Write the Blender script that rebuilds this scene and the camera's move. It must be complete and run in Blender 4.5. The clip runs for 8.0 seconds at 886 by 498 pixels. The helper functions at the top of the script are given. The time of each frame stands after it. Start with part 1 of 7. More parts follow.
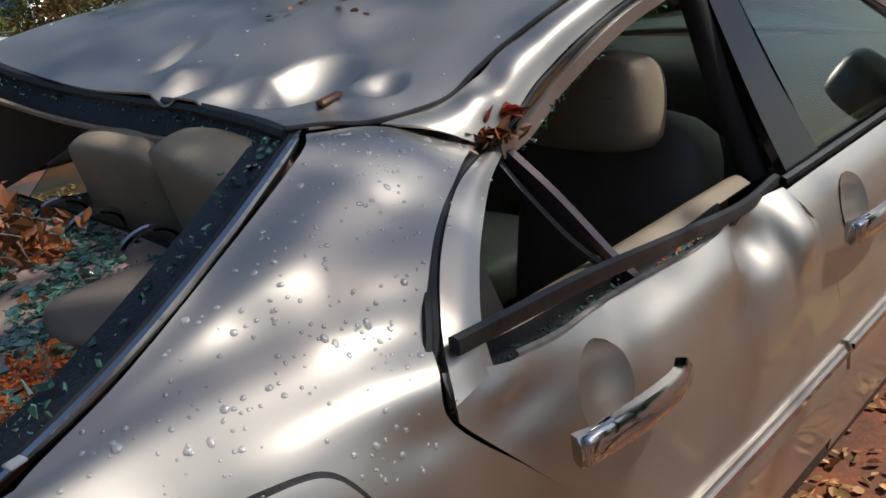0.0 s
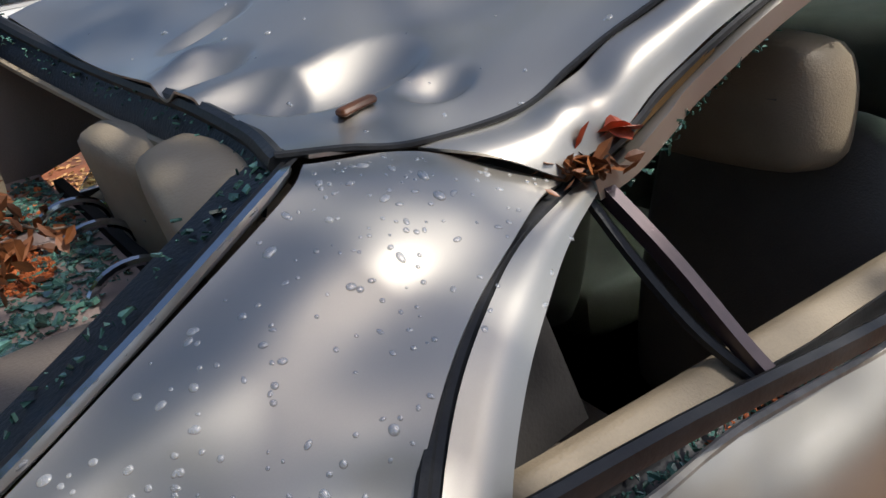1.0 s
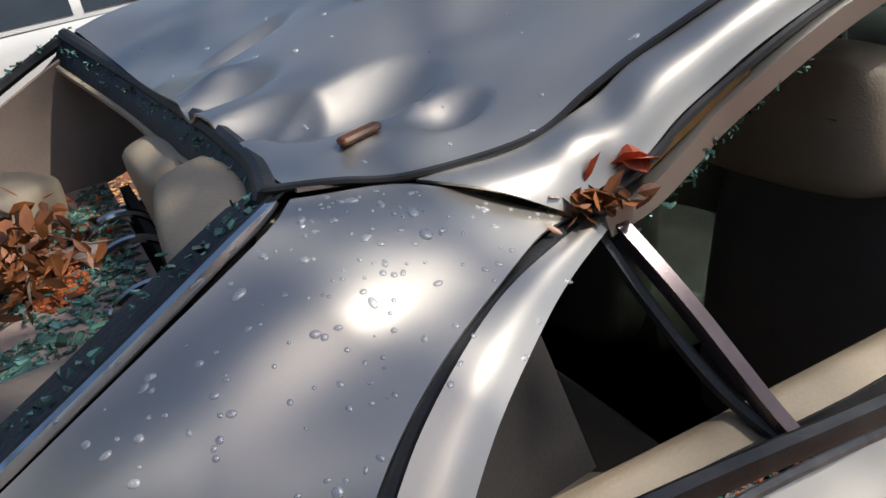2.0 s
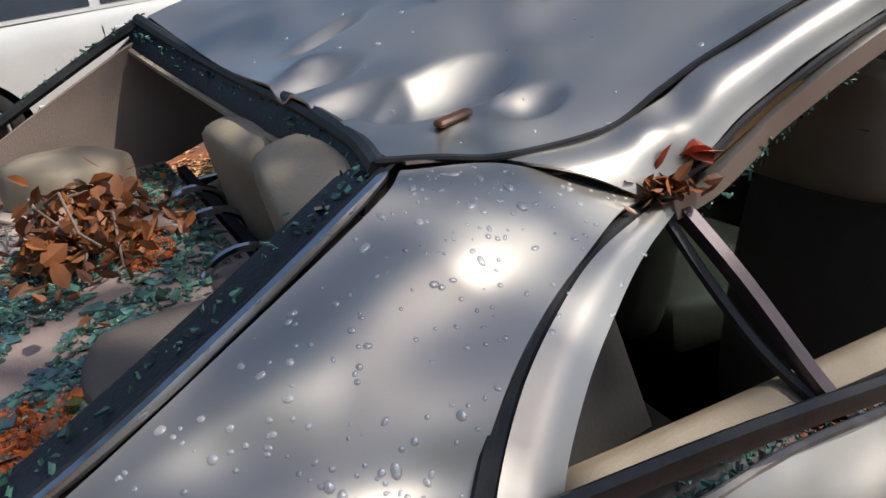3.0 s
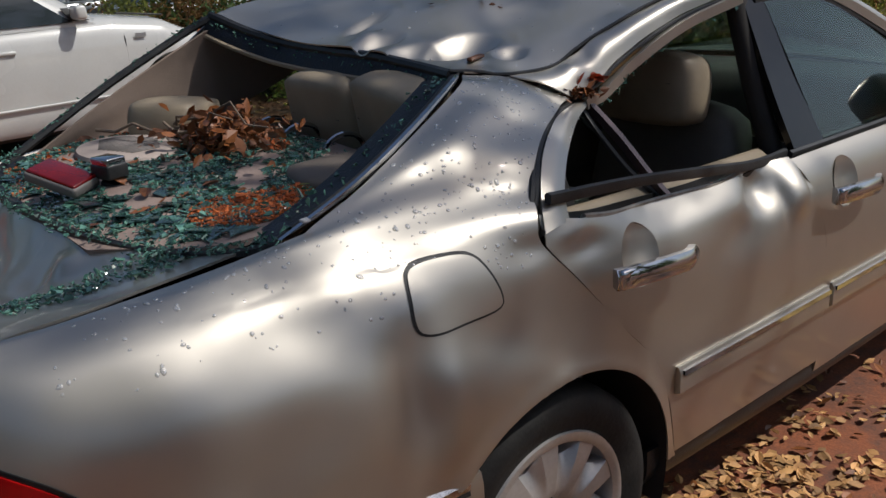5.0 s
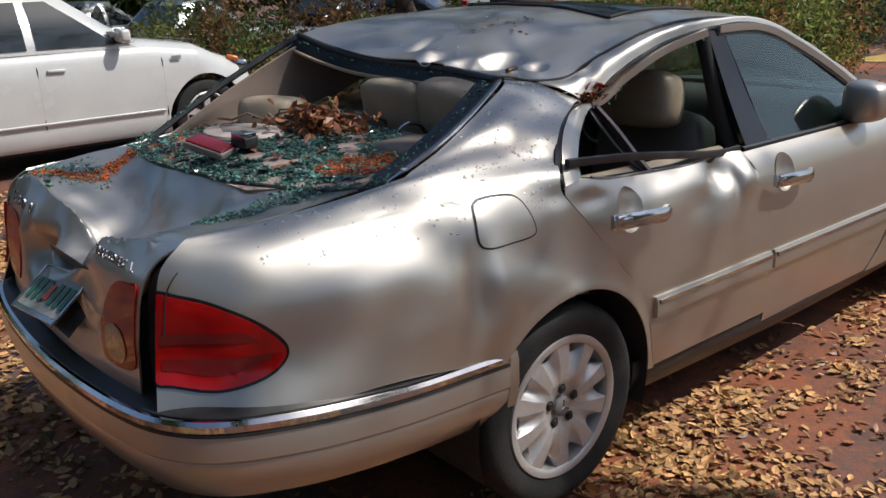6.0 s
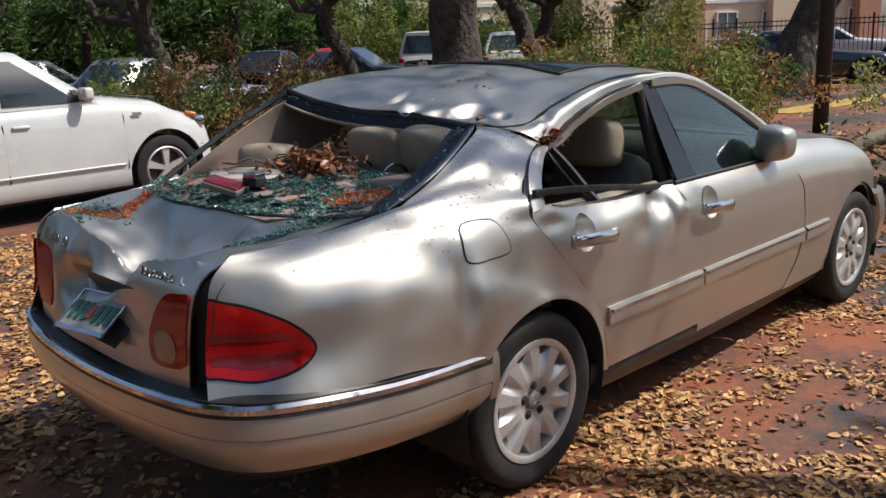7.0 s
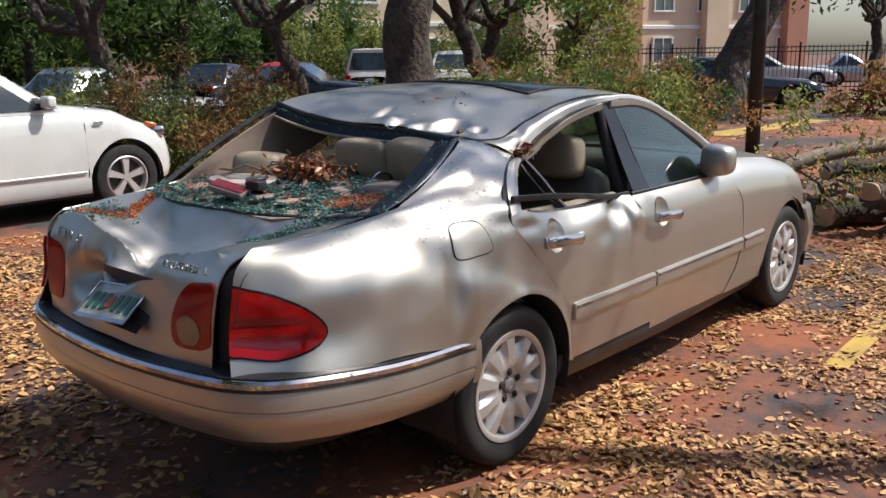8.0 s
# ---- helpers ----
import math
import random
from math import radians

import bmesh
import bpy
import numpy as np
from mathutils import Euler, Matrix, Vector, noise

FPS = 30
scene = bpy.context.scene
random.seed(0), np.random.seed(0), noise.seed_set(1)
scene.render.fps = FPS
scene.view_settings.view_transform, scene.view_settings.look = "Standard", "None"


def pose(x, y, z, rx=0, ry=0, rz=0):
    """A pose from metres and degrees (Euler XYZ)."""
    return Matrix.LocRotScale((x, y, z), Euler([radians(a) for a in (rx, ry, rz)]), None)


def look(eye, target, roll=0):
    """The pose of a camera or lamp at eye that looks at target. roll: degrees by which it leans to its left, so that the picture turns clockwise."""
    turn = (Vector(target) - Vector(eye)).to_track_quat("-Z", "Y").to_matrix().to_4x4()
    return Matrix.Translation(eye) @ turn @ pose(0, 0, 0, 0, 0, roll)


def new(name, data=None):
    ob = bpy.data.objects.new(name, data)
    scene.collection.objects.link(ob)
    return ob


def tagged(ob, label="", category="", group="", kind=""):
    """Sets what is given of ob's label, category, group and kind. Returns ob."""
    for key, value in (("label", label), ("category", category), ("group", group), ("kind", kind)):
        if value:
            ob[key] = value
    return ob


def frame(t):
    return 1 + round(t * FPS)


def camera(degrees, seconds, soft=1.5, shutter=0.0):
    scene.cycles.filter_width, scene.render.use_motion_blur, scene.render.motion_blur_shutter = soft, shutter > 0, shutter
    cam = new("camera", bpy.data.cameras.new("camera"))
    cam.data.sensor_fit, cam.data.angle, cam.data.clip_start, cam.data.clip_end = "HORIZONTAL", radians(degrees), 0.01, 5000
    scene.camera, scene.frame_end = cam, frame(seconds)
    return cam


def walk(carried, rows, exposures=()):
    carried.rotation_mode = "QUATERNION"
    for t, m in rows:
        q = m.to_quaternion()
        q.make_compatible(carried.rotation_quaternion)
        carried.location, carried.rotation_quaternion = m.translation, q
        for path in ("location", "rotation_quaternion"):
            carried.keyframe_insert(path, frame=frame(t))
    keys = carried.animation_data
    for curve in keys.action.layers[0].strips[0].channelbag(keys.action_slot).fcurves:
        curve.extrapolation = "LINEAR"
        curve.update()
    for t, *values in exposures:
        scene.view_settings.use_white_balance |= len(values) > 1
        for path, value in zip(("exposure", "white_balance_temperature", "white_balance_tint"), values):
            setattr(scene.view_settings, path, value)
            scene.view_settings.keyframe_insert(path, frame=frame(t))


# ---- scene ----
cam = camera(54.9, 8.0)
PATH = [
    (0, (-0.553, -1.488, 1.52), (0.711, -0.12, 0.792), -8.5),
    (0.5, (-0.3, -1.339, 1.511), (0.784, 0.159, 0.749), -9.4),
    (1, (-0.172, -1.256, 1.497), (0.77, 0.317, 0.699), -9.6),
    (1.5, (-0.051, -1.261, 1.497), (0.712, 0.396, 0.677), -11.2),
    (1.7, (-0.031, -1.267, 1.5), (0.688, 0.42, 0.7), -12.1),
    (2.8, (-0.106, -1.299, 1.523), (0.607, 0.409, 0.764), -9.8),
    (3, (-0.188, -1.324, 1.526), (0.56, 0.368, 0.764), -8.4),
    (3.5, (-0.463, -1.401, 1.533), (0.324, 0.284, 0.796), -6.5),
    (4, (-0.661, -1.509, 1.549), (0.135, 0.2, 0.88), -4.1),
    (4.5, (-0.857, -1.756, 1.522), (0.122, -0.163, 0.812), -5.2),
    (4.7, (-0.94, -1.845, 1.525), (0.154, -0.327, 0.82), -5.7),
    (5.8, (-1.613, -2.304, 1.531), (-0.393, -0.843, 0.916), -2.5),
    (6, (-1.718, -2.427, 1.542), (-0.508, -0.948, 0.95), -2.2),
    (6.5, (-1.918, -2.587, 1.574), (-0.661, -1.127, 1.04), -2.1),
    (7, (-2.143, -2.663, 1.564), (-0.798, -1.261, 1.089), -2.3),
    (7.5, (-2.401, -2.709, 1.568), (-0.976, -1.39, 1.089), -2.0),
    (8, (-2.503, -2.769, 1.581), (-1.052, -1.465, 1.141), -0.8),
]
EXPOSURES = [(0.0, -0.20, 6150, 10), (1.5, 0.15, 6150, 10), (3.0, 0.10, 6150, 10), (3.5, -0.06, 6200, 10), (4.0, -0.15, 6200, 10), (4.5, -0.65, 6150, 10), (6.0, -0.10, 6000, 10), (7.0, 0.10, 6050, 10), (8.0, 0.35, 6100, 10)]
walk(cam, [(t, look(eye, target, roll)) for t, eye, target, roll in PATH], EXPOSURES)

# ---- daylight ----
SUN_FROM = Vector((0.56, -0.55, 1.02)).normalized()
world = bpy.data.worlds.new("sky")
scene.world = world
world.use_nodes = True
sky = world.node_tree.nodes.new("ShaderNodeTexSky")
sky.sky_type = 'NISHITA'
sky.sun_disc = False
sky.dust_density, sky.ozone_density = 2.4, 1.0
sky.sun_elevation = math.asin(SUN_FROM.z)
sky.sun_rotation = math.atan2(SUN_FROM.x, SUN_FROM.y)
world.node_tree.links.new(sky.outputs[0], world.node_tree.nodes["Background"].inputs[0])
world.node_tree.nodes["Background"].inputs[1].default_value = 0.12
sun = new("sun", bpy.data.lights.new("sun", 'SUN'))
sun.data.energy, sun.data.angle, sun.data.color = 4.8, radians(0.55), (1.0, 0.93, 0.82)
sun.matrix_world = look(SUN_FROM * 60, (0, 0, 0))


# ---- materials ----
def pm(name, base, base2=None, scale=6.0, rough=0.5, metal=0.0, bump=0.0, bscale=60.0, coat=0.0, rvar=0.08, spec=0.5, fine=0.35, ior=None, trans=0.0, rand=0.0, bdist=0.004):
    """A principled material with colour varying at two scales and a fine relief."""
    m = bpy.data.materials.new(name)
    m.use_nodes = True
    nt = m.node_tree
    b = nt.nodes["Principled BSDF"]
    base2 = base2 or tuple(c * 0.8 for c in base)
    co = nt.nodes.new("ShaderNodeTexCoord")
    n1, n2 = nt.nodes.new("ShaderNodeTexNoise"), nt.nodes.new("ShaderNodeTexNoise")
    n1.inputs["Scale"].default_value, n1.inputs["Detail"].default_value = scale, 5
    n2.inputs["Scale"].default_value, n2.inputs["Detail"].default_value = bscale, 4
    for n in (n1, n2):
        nt.links.new(co.outputs["Object"], n.inputs["Vector"])
    add = nt.nodes.new("ShaderNodeMath")
    add.operation = 'MULTIPLY_ADD'
    nt.links.new(n2.outputs[0], add.inputs[0])
    add.inputs[1].default_value = fine
    nt.links.new(n1.outputs[0], add.inputs[2])
    ramp = nt.nodes.new("ShaderNodeMapRange")
    ramp.inputs[1].default_value, ramp.inputs[2].default_value = 0.35 + fine * 0.4, 0.68 + fine * 0.6
    nt.links.new(add.outputs[0], ramp.inputs[0])
    mix = nt.nodes.new("ShaderNodeMix")
    mix.data_type = 'RGBA'
    mix.inputs[6].default_value, mix.inputs[7].default_value = (*base, 1), (*base2, 1)
    nt.links.new(ramp.outputs[0], mix.inputs[0])
    out = mix.outputs[2]
    if rand:
        geo, inf = nt.nodes.new("ShaderNodeNewGeometry"), nt.nodes.new("ShaderNodeObjectInfo")
        tot = nt.nodes.new("ShaderNodeMath")
        nt.links.new(geo.outputs["Random Per Island"], tot.inputs[0])
        nt.links.new(inf.outputs["Random"], tot.inputs[1])
        fr = nt.nodes.new("ShaderNodeMath")
        fr.operation = 'FRACT'
        nt.links.new(tot.outputs[0], fr.inputs[0])
        mr = nt.nodes.new("ShaderNodeMapRange")
        mr.inputs[3].default_value, mr.inputs[4].default_value = 1 - rand, 1 + rand
        nt.links.new(fr.outputs[0], mr.inputs[0])
        hs = nt.nodes.new("ShaderNodeHueSaturation")
        nt.links.new(mr.outputs[0], hs.inputs["Value"])
        nt.links.new(out, hs.inputs["Color"])
        out = hs.outputs[0]
    nt.links.new(out, b.inputs["Base Color"])
    rr = nt.nodes.new("ShaderNodeMapRange")
    rr.inputs[3].default_value, rr.inputs[4].default_value = max(rough - rvar, 0.01), min(rough + rvar, 1)
    nt.links.new(n1.outputs[0], rr.inputs[0])
    nt.links.new(rr.outputs[0], b.inputs["Roughness"])
    b.inputs["Metallic"].default_value = metal
    b.inputs["Specular IOR Level"].default_value = spec
    b.inputs["Coat Weight"].default_value = coat
    b.inputs["Coat Roughness"].default_value = 0.06
    b.inputs["Transmission Weight"].default_value = trans
    if ior:
        b.inputs["IOR"].default_value = ior
    if bump:
        bp = nt.nodes.new("ShaderNodeBump")
        bp.inputs["Strength"].default_value, bp.inputs["Distance"].default_value = bump, bdist
        nt.links.new(n2.outputs[0], bp.inputs["Height"])
        nt.links.new(bp.outputs[0], b.inputs["Normal"])
    return m


M_PAINT = pm("champagne_paint", (0.51, 0.478, 0.425), (0.455, 0.425, 0.375), 3.0, 0.43, 0.92, 0.012, 900, 0.75, 0.04, fine=0.3)
M_BLACK = pm("black_rubber", (0.012, 0.012, 0.013), (0.03, 0.03, 0.03), 20, 0.45, 0, 0.15, 150)
M_GLOSSBLACK = pm("gloss_black_trim", (0.006, 0.006, 0.007), (0.012, 0.012, 0.012), 20, 0.16, 0, 0.0, coat=0.15, spec=0.35)
M_CHROME = pm("chrome", (0.58, 0.58, 0.60), (0.45, 0.45, 0.46), 12, 0.08, 1.0, 0.02, 80, rvar=0.05)
M_RIM = pm("silver_wheel_alloy", (0.60, 0.585, 0.57), (0.45, 0.43, 0.41), 7, 0.42, 0.6, 0.05, 120)
M_TYRE = pm("tyre_rubber", (0.012, 0.012, 0.012), (0.026, 0.024, 0.022), 12, 0.75, 0, 0.3, 90, spec=0.3)
M_REDLENS = pm("red_tail_lens", (0.36, 0.004, 0.004), (0.25, 0.003, 0.003), 14, 0.07, 0, 0.0, coat=0.0, rvar=0.03, spec=0.4)
M_REDDARK = pm("dark_red_lens", (0.17, 0.005, 0.006), (0.12, 0.004, 0.005), 14, 0.2, 0, coat=0.5)
M_AMBER = pm("smoked_reversing_lens", (0.22, 0.13, 0.075), (0.15, 0.085, 0.05), 14, 0.15, 0, coat=0.7)
M_LEATHER = pm("beige_leather", (0.36, 0.29, 0.20), (0.29, 0.235, 0.165), 9, 0.5, 0, 0.25, 260)
# Also used on seat cushions, where its dark tone holds the roof's shade.
M_LEATHERDK = pm("taupe_shaded_leather", (0.14, 0.115, 0.095), (0.10, 0.082, 0.068), 7, 0.55, 0, 0.25, 260)
M_TRIM = pm("taupe_interior_trim", (0.27, 0.205, 0.165), (0.21, 0.16, 0.13), 5, 0.75, 0, 0.3, 300)
M_SHELF = pm("mauve_shelf_carpet", (0.33, 0.25, 0.215), (0.26, 0.19, 0.16), 8, 0.9, 0, 0.4, 350)
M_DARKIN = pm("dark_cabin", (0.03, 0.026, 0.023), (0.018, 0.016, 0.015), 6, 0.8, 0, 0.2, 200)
M_BLUEFILM = pm("dark_blue_glue_line", (0.008, 0.012, 0.022), (0.016, 0.017, 0.02), 30, 0.42, 0, 0.4, 150, spec=0.3)
M_GREYPLASTIC = pm("grey_plastic", (0.22, 0.20, 0.19), (0.16, 0.15, 0.14), 10, 0.55, 0, 0.2, 200)
M_PILLAR = pm("dark_brown_lining", (0.05, 0.04, 0.034), (0.025, 0.02, 0.018), 6, 0.6, 0, 0.3, 200)
M_DRUM = pm("brake_dark_steel", (0.03, 0.028, 0.026), (0.06, 0.045, 0.035), 12, 0.6, 0.5, 0.1)


def glass_mat(name, tint, alpha=0.35, rough=0.02):
    """Tinted window glass: partly see-through, glossy."""
    m = bpy.data.materials.new(name)
    m.use_nodes = True
    nt = m.node_tree
    b = nt.nodes["Principled BSDF"]
    b.inputs["Base Color"].default_value = (*tint, 1)
    b.inputs["Roughness"].default_value = rough
    b.inputs["Transmission Weight"].default_value = alpha
    b.inputs["IOR"].default_value = 1.5
    return m


M_WINDOW = glass_mat("green_tinted_glass", (0.38, 0.52, 0.47), 1.0)
M_DARKWINDOW = pm("dark_car_window", (0.012, 0.017, 0.018), (0.02, 0.028, 0.03), 3, 0.05, 0, coat=0.8, rvar=0.02)


# ---- mesh helpers ----
def spline(pts, n, ts=None):
    """Catmull-Rom through the rows of pts, at n even steps or at parameters ts (0 to 1)."""
    p = np.asarray(pts, float)
    k = len(p)
    ts = np.linspace(0, 1, n) if ts is None else np.asarray(ts, float)
    if k == 2:
        return p[0] + (p[1] - p[0]) * ts.reshape((-1,) + (1,) * (p.ndim - 1))
    q = np.concatenate([[2 * p[0] - p[1]], p, [2 * p[-1] - p[-2]]])
    f = ts * (k - 1)
    a = np.clip(f.astype(int), 0, k - 2)
    t = (f - a).reshape((-1,) + (1,) * (p.ndim - 1))
    p0, p1, p2, p3 = q[a], q[a + 1], q[a + 2], q[a + 3]
    return 0.5 * (2 * p1 + (p2 - p0) * t + (2 * p0 - 5 * p1 + 4 * p2 - p3) * t * t + (3 * p1 - p0 - 3 * p2 + p3) * t ** 3)


def loft(curves, nu, nv, us=None, vs=None):
    """A grid (nv, nu, 3) across design curves."""
    rows = np.array([spline(c, nu, us) for c in curves])
    return spline(rows, nv, vs)


def grid_faces(nv, nu, closed=False):
    F = []
    for r in range(nv - 1):
        for c in range(nu if closed else nu - 1):
            d = (c + 1) % nu
            F.append((r * nu + c, r * nu + d, (r + 1) * nu + d, (r + 1) * nu + c))
    return F


def mesh(name, V, F, mat, smooth=True, sharp=None):
    me = bpy.data.meshes.new(name)
    me.from_pydata([tuple(v) for v in np.asarray(V, float)], [], [tuple(map(int, f)) for f in F])
    if smooth:
        me.polygons.foreach_set("use_smooth", [True] * len(me.polygons))
        if sharp:
            me.set_sharp_from_angle(angle=radians(sharp))
    for m in (mat if isinstance(mat, (list, tuple)) else [mat]):
        me.materials.append(m)
    return me


def put(name, me, parent=None, label="", m=None):
    ob = new(name, me)
    ob.parent = parent
    if m is not None:
        ob.matrix_basis = m
    return tagged(ob, label=label)


def part(name, VF, mat, parent, label="", smooth=True, sharp=40, m=None):
    """One mesh object under a thing or a part."""
    return put(name, mesh(name, VF[0], VF[1], mat, smooth, sharp), parent, label, m)


def join(*pieces):
    V, F, n = [], [], 0
    for v, f in pieces:
        V.append(np.asarray(v, float).reshape(-1, 3))
        F += [tuple(i + n for i in q) for q in f]
        n += len(V[-1])
    return np.concatenate(V), F


def moved(VF, m):
    V = np.asarray(VF[0], float)
    a = np.array(m)
    return V @ a[:3, :3].T + a[:3, 3], VF[1]


def mirrored(VF):
    return np.asarray(VF[0]) * (1, -1, 1), [tuple(reversed(f)) for f in VF[1]]


def sheet(G, thick=0.0, keep=None, toward=None):
    """A panel from a grid, with thickness away from `toward`'s opposite side; keep: face filter by centre."""
    G = np.asarray(G, float)
    nv, nu = G.shape[:2]
    V = G.reshape(-1, 3)
    F = grid_faces(nv, nu)
    if keep is not None:
        C = np.array([V[list(f)].mean(0) for f in F])
        ok = keep(C)
        F = [f for f, k in zip(F, ok) if k]
    return thicken(V, F, thick, toward)


def normals(V, F):
    N = np.zeros_like(V)
    for f in F:
        p = V[list(f)]
        n = np.cross(p[1] - p[0], p[2] - p[0]) if len(f) == 3 else np.cross(p[2] - p[0], p[3] - p[1])
        for i in f:
            N[i] += n
    L = np.linalg.norm(N, axis=1, keepdims=True)
    return N / np.maximum(L, 1e-12)


def thicken(V, F, thick, inside=None):
    """Turns faces away from the point `inside` and gives the sheet thickness towards it."""
    V = np.asarray(V, float)
    if inside is not None and F:
        N = normals(V, F)
        use = np.unique(np.concatenate([list(f) for f in F]))
        if ((V[use] - np.asarray(inside)) * N[use]).sum() < 0:
            F = [tuple(reversed(f)) for f in F]
    if not thick:
        return V, F
    N = normals(V, F)
    n = len(V)
    W = np.concatenate([V, V - N * thick])
    edges = {}
    for f in F:
        for a, b in zip(f, f[1:] + f[:1]):
            edges[(a, b)] = 1
    rim = [(b, a, a + n, b + n) for a, b in edges if (b, a) not in edges]
    return W, list(F) + [tuple(i + n for i in reversed(f)) for f in F] + rim


def trim(G, fn, thick=0.0, inside=None):
    """Cuts a grid panel where fn(points) < 0, drawing the border onto the zero line."""
    G = np.asarray(G, float)
    nv, nu = G.shape[:2]
    V = G.reshape(-1, 3).copy()
    d = fn(V)
    F = [f for f in grid_faces(nv, nu) if max(d[list(f)]) > 0]
    best = {}
    for f in F:
        for a, b in zip(f, f[1:] + f[:1]):
            for p, q in ((a, b), (b, a)):
                if d[p] < 0 < d[q]:
                    t = d[p] / (d[p] - d[q])
                    if p not in best or t < best[p][0]:
                        best[p] = (t, q)
        a, b = f[0], f[2]
        for p, q in ((f[0], f[2]), (f[2], f[0]), (f[1], f[3]), (f[3], f[1])):
            if d[p] < 0 < d[q] and p not in best:
                best[p] = (d[p] / (d[p] - d[q]), q)
    W = V.copy()
    for p, (t, q) in best.items():
        W[p] = V[p] + (V[q] - V[p]) * t
    used = sorted({i for f in F for i in f})
    back = {o: i for i, o in enumerate(used)}
    return thicken(W[used], [tuple(back[i] for i in f) for f in F], thick, inside)


def inside_poly(poly):
    """Signed distance to a closed outline in 2D: positive inside."""
    P = np.asarray(poly, float)

    def fn(X):
        X = np.asarray(X, float)
        best = np.full(len(X), 1e9)
        ins = np.zeros(len(X), bool)
        for a, b in zip(P, np.roll(P, -1, 0)):
            e = b - a
            t = np.clip(((X - a) @ e) / (e @ e), 0, 1)
            best = np.minimum(best, np.linalg.norm(X - a - t[:, None] * e, axis=1))
            cross = (a[1] > X[:, 1]) != (b[1] > X[:, 1])
            xs = a[0] + (X[:, 1] - a[1]) * e[0] / (e[1] if abs(e[1]) > 1e-9 else 1e-9)
            ins ^= cross & (X[:, 0] < xs)
        return np.where(ins, best, -best)
    return fn


def rounded(poly, n=40):
    """A smooth closed outline through the points."""
    p = [poly[-1]] + list(poly) + [poly[0], poly[1]]
    c = spline(np.asarray(p, float), 400)
    k = len(p) - 1
    lo, hi = int(400 / k), int(400 * (k - 1) / k)
    return c[np.linspace(lo, hi, n, endpoint=False).astype(int)]


def tube(path, r, n=8, cap=True):
    """A tube along a path; r: one radius or one a point."""
    P = np.asarray(path, float)
    R = np.broadcast_to(np.asarray(r, float), (len(P),))
    T = np.gradient(P, axis=0)
    T /= np.maximum(np.linalg.norm(T, axis=1, keepdims=True), 1e-9)
    ref = np.array([0, 0, 1.0]) if abs(T[0, 2]) < 0.9 else np.array([1.0, 0, 0])
    V = []
    for p, t, q in zip(P, T, R):
        a = ref - t * (ref @ t)
        a /= np.linalg.norm(a)
        ref = a
        b = np.cross(t, a)
        for k in range(n):
            w = 2 * math.pi * k / n
            V.append(p + q * (math.cos(w) * a + math.sin(w) * b))
    F = grid_faces(len(P), n, True)
    if cap:
        F += [tuple(reversed(range(n))), tuple(range((len(P) - 1) * n, len(P) * n))]
    return np.array(V), F


def sweep(path, prof, up=(0, 0, 1), cap=True, closed=True):
    """A section (side, up) drawn along a path; side lies to the right of the way."""
    P = np.asarray(path, float)
    T = np.gradient(P, axis=0)
    T /= np.maximum(np.linalg.norm(T, axis=1, keepdims=True), 1e-9)
    V = []
    for i, (p, t) in enumerate(zip(P, T)):
        u = np.asarray(up[i] if np.ndim(up) == 2 else up, float)
        side = np.cross(t, u)
        side /= np.linalg.norm(side)
        w = np.cross(side, t)
        for a, b in prof:
            V.append(p + a * side + b * w)
    n = len(prof)
    F = grid_faces(len(P), n, closed)
    if cap and closed:
        F += [tuple(reversed(range(n))), tuple(range((len(P) - 1) * n, len(P) * n))]
    return np.array(V), F


def lathe(prof, n=40, closed=False):
    """Turns a section (r, y) round the y axis."""
    V = [(r * math.cos(2 * math.pi * k / n), y, r * math.sin(2 * math.pi * k / n)) for r, y in prof for k in range(n)]
    F = grid_faces(len(prof), n, True)
    if closed:
        m = (len(prof) - 1) * n
        F += [(m + k, m + (k + 1) % n, (k + 1) % n, k) for k in range(n)]
    return np.array(V), F


def rbox(sx, sy, sz, r=0.02, seg=3, pillow=0.0, rounds=3):
    """A box with rounded edges, centred; pillow swells its faces."""
    bm = bmesh.new()
    bmesh.ops.create_cube(bm, size=1.0)
    bmesh.ops.scale(bm, vec=(sx, sy, sz), verts=bm.verts)
    if pillow:
        bmesh.ops.subdivide_edges(bm, edges=bm.edges, cuts=7, use_grid_fill=True)
        for v in bm.verts:
            x, y, z = v.co.x / sx * 2, v.co.y / sy * 2, v.co.z / sz * 2
            k = (1 - 0.35 * x * x * y * y) * (1 - 0.35 * y * y * z * z) * (1 - 0.35 * x * x * z * z)
            v.co *= 0.86 + 0.14 * k
            v.co.x *= 1 + pillow * (1 - y * y) * (1 - z * z)
            v.co.y *= 1 + pillow * 0.5 * (1 - x * x) * (1 - z * z)
            v.co.z *= 1 + pillow * 0.5 * (1 - y * y) * (1 - x * x)
        for _ in range(rounds):
            bmesh.ops.smooth_vert(bm, verts=bm.verts, factor=0.5, use_axis_x=True, use_axis_y=True, use_axis_z=True)
    else:
        bmesh.ops.bevel(bm, geom=list(bm.edges), offset=r, segments=seg, profile=0.5, affect='EDGES')
    bm.verts.index_update()
    V = np.array([v.co[:] for v in bm.verts])
    F = [tuple(v.index for v in f.verts) for f in bm.faces]
    bm.free()
    return V, F


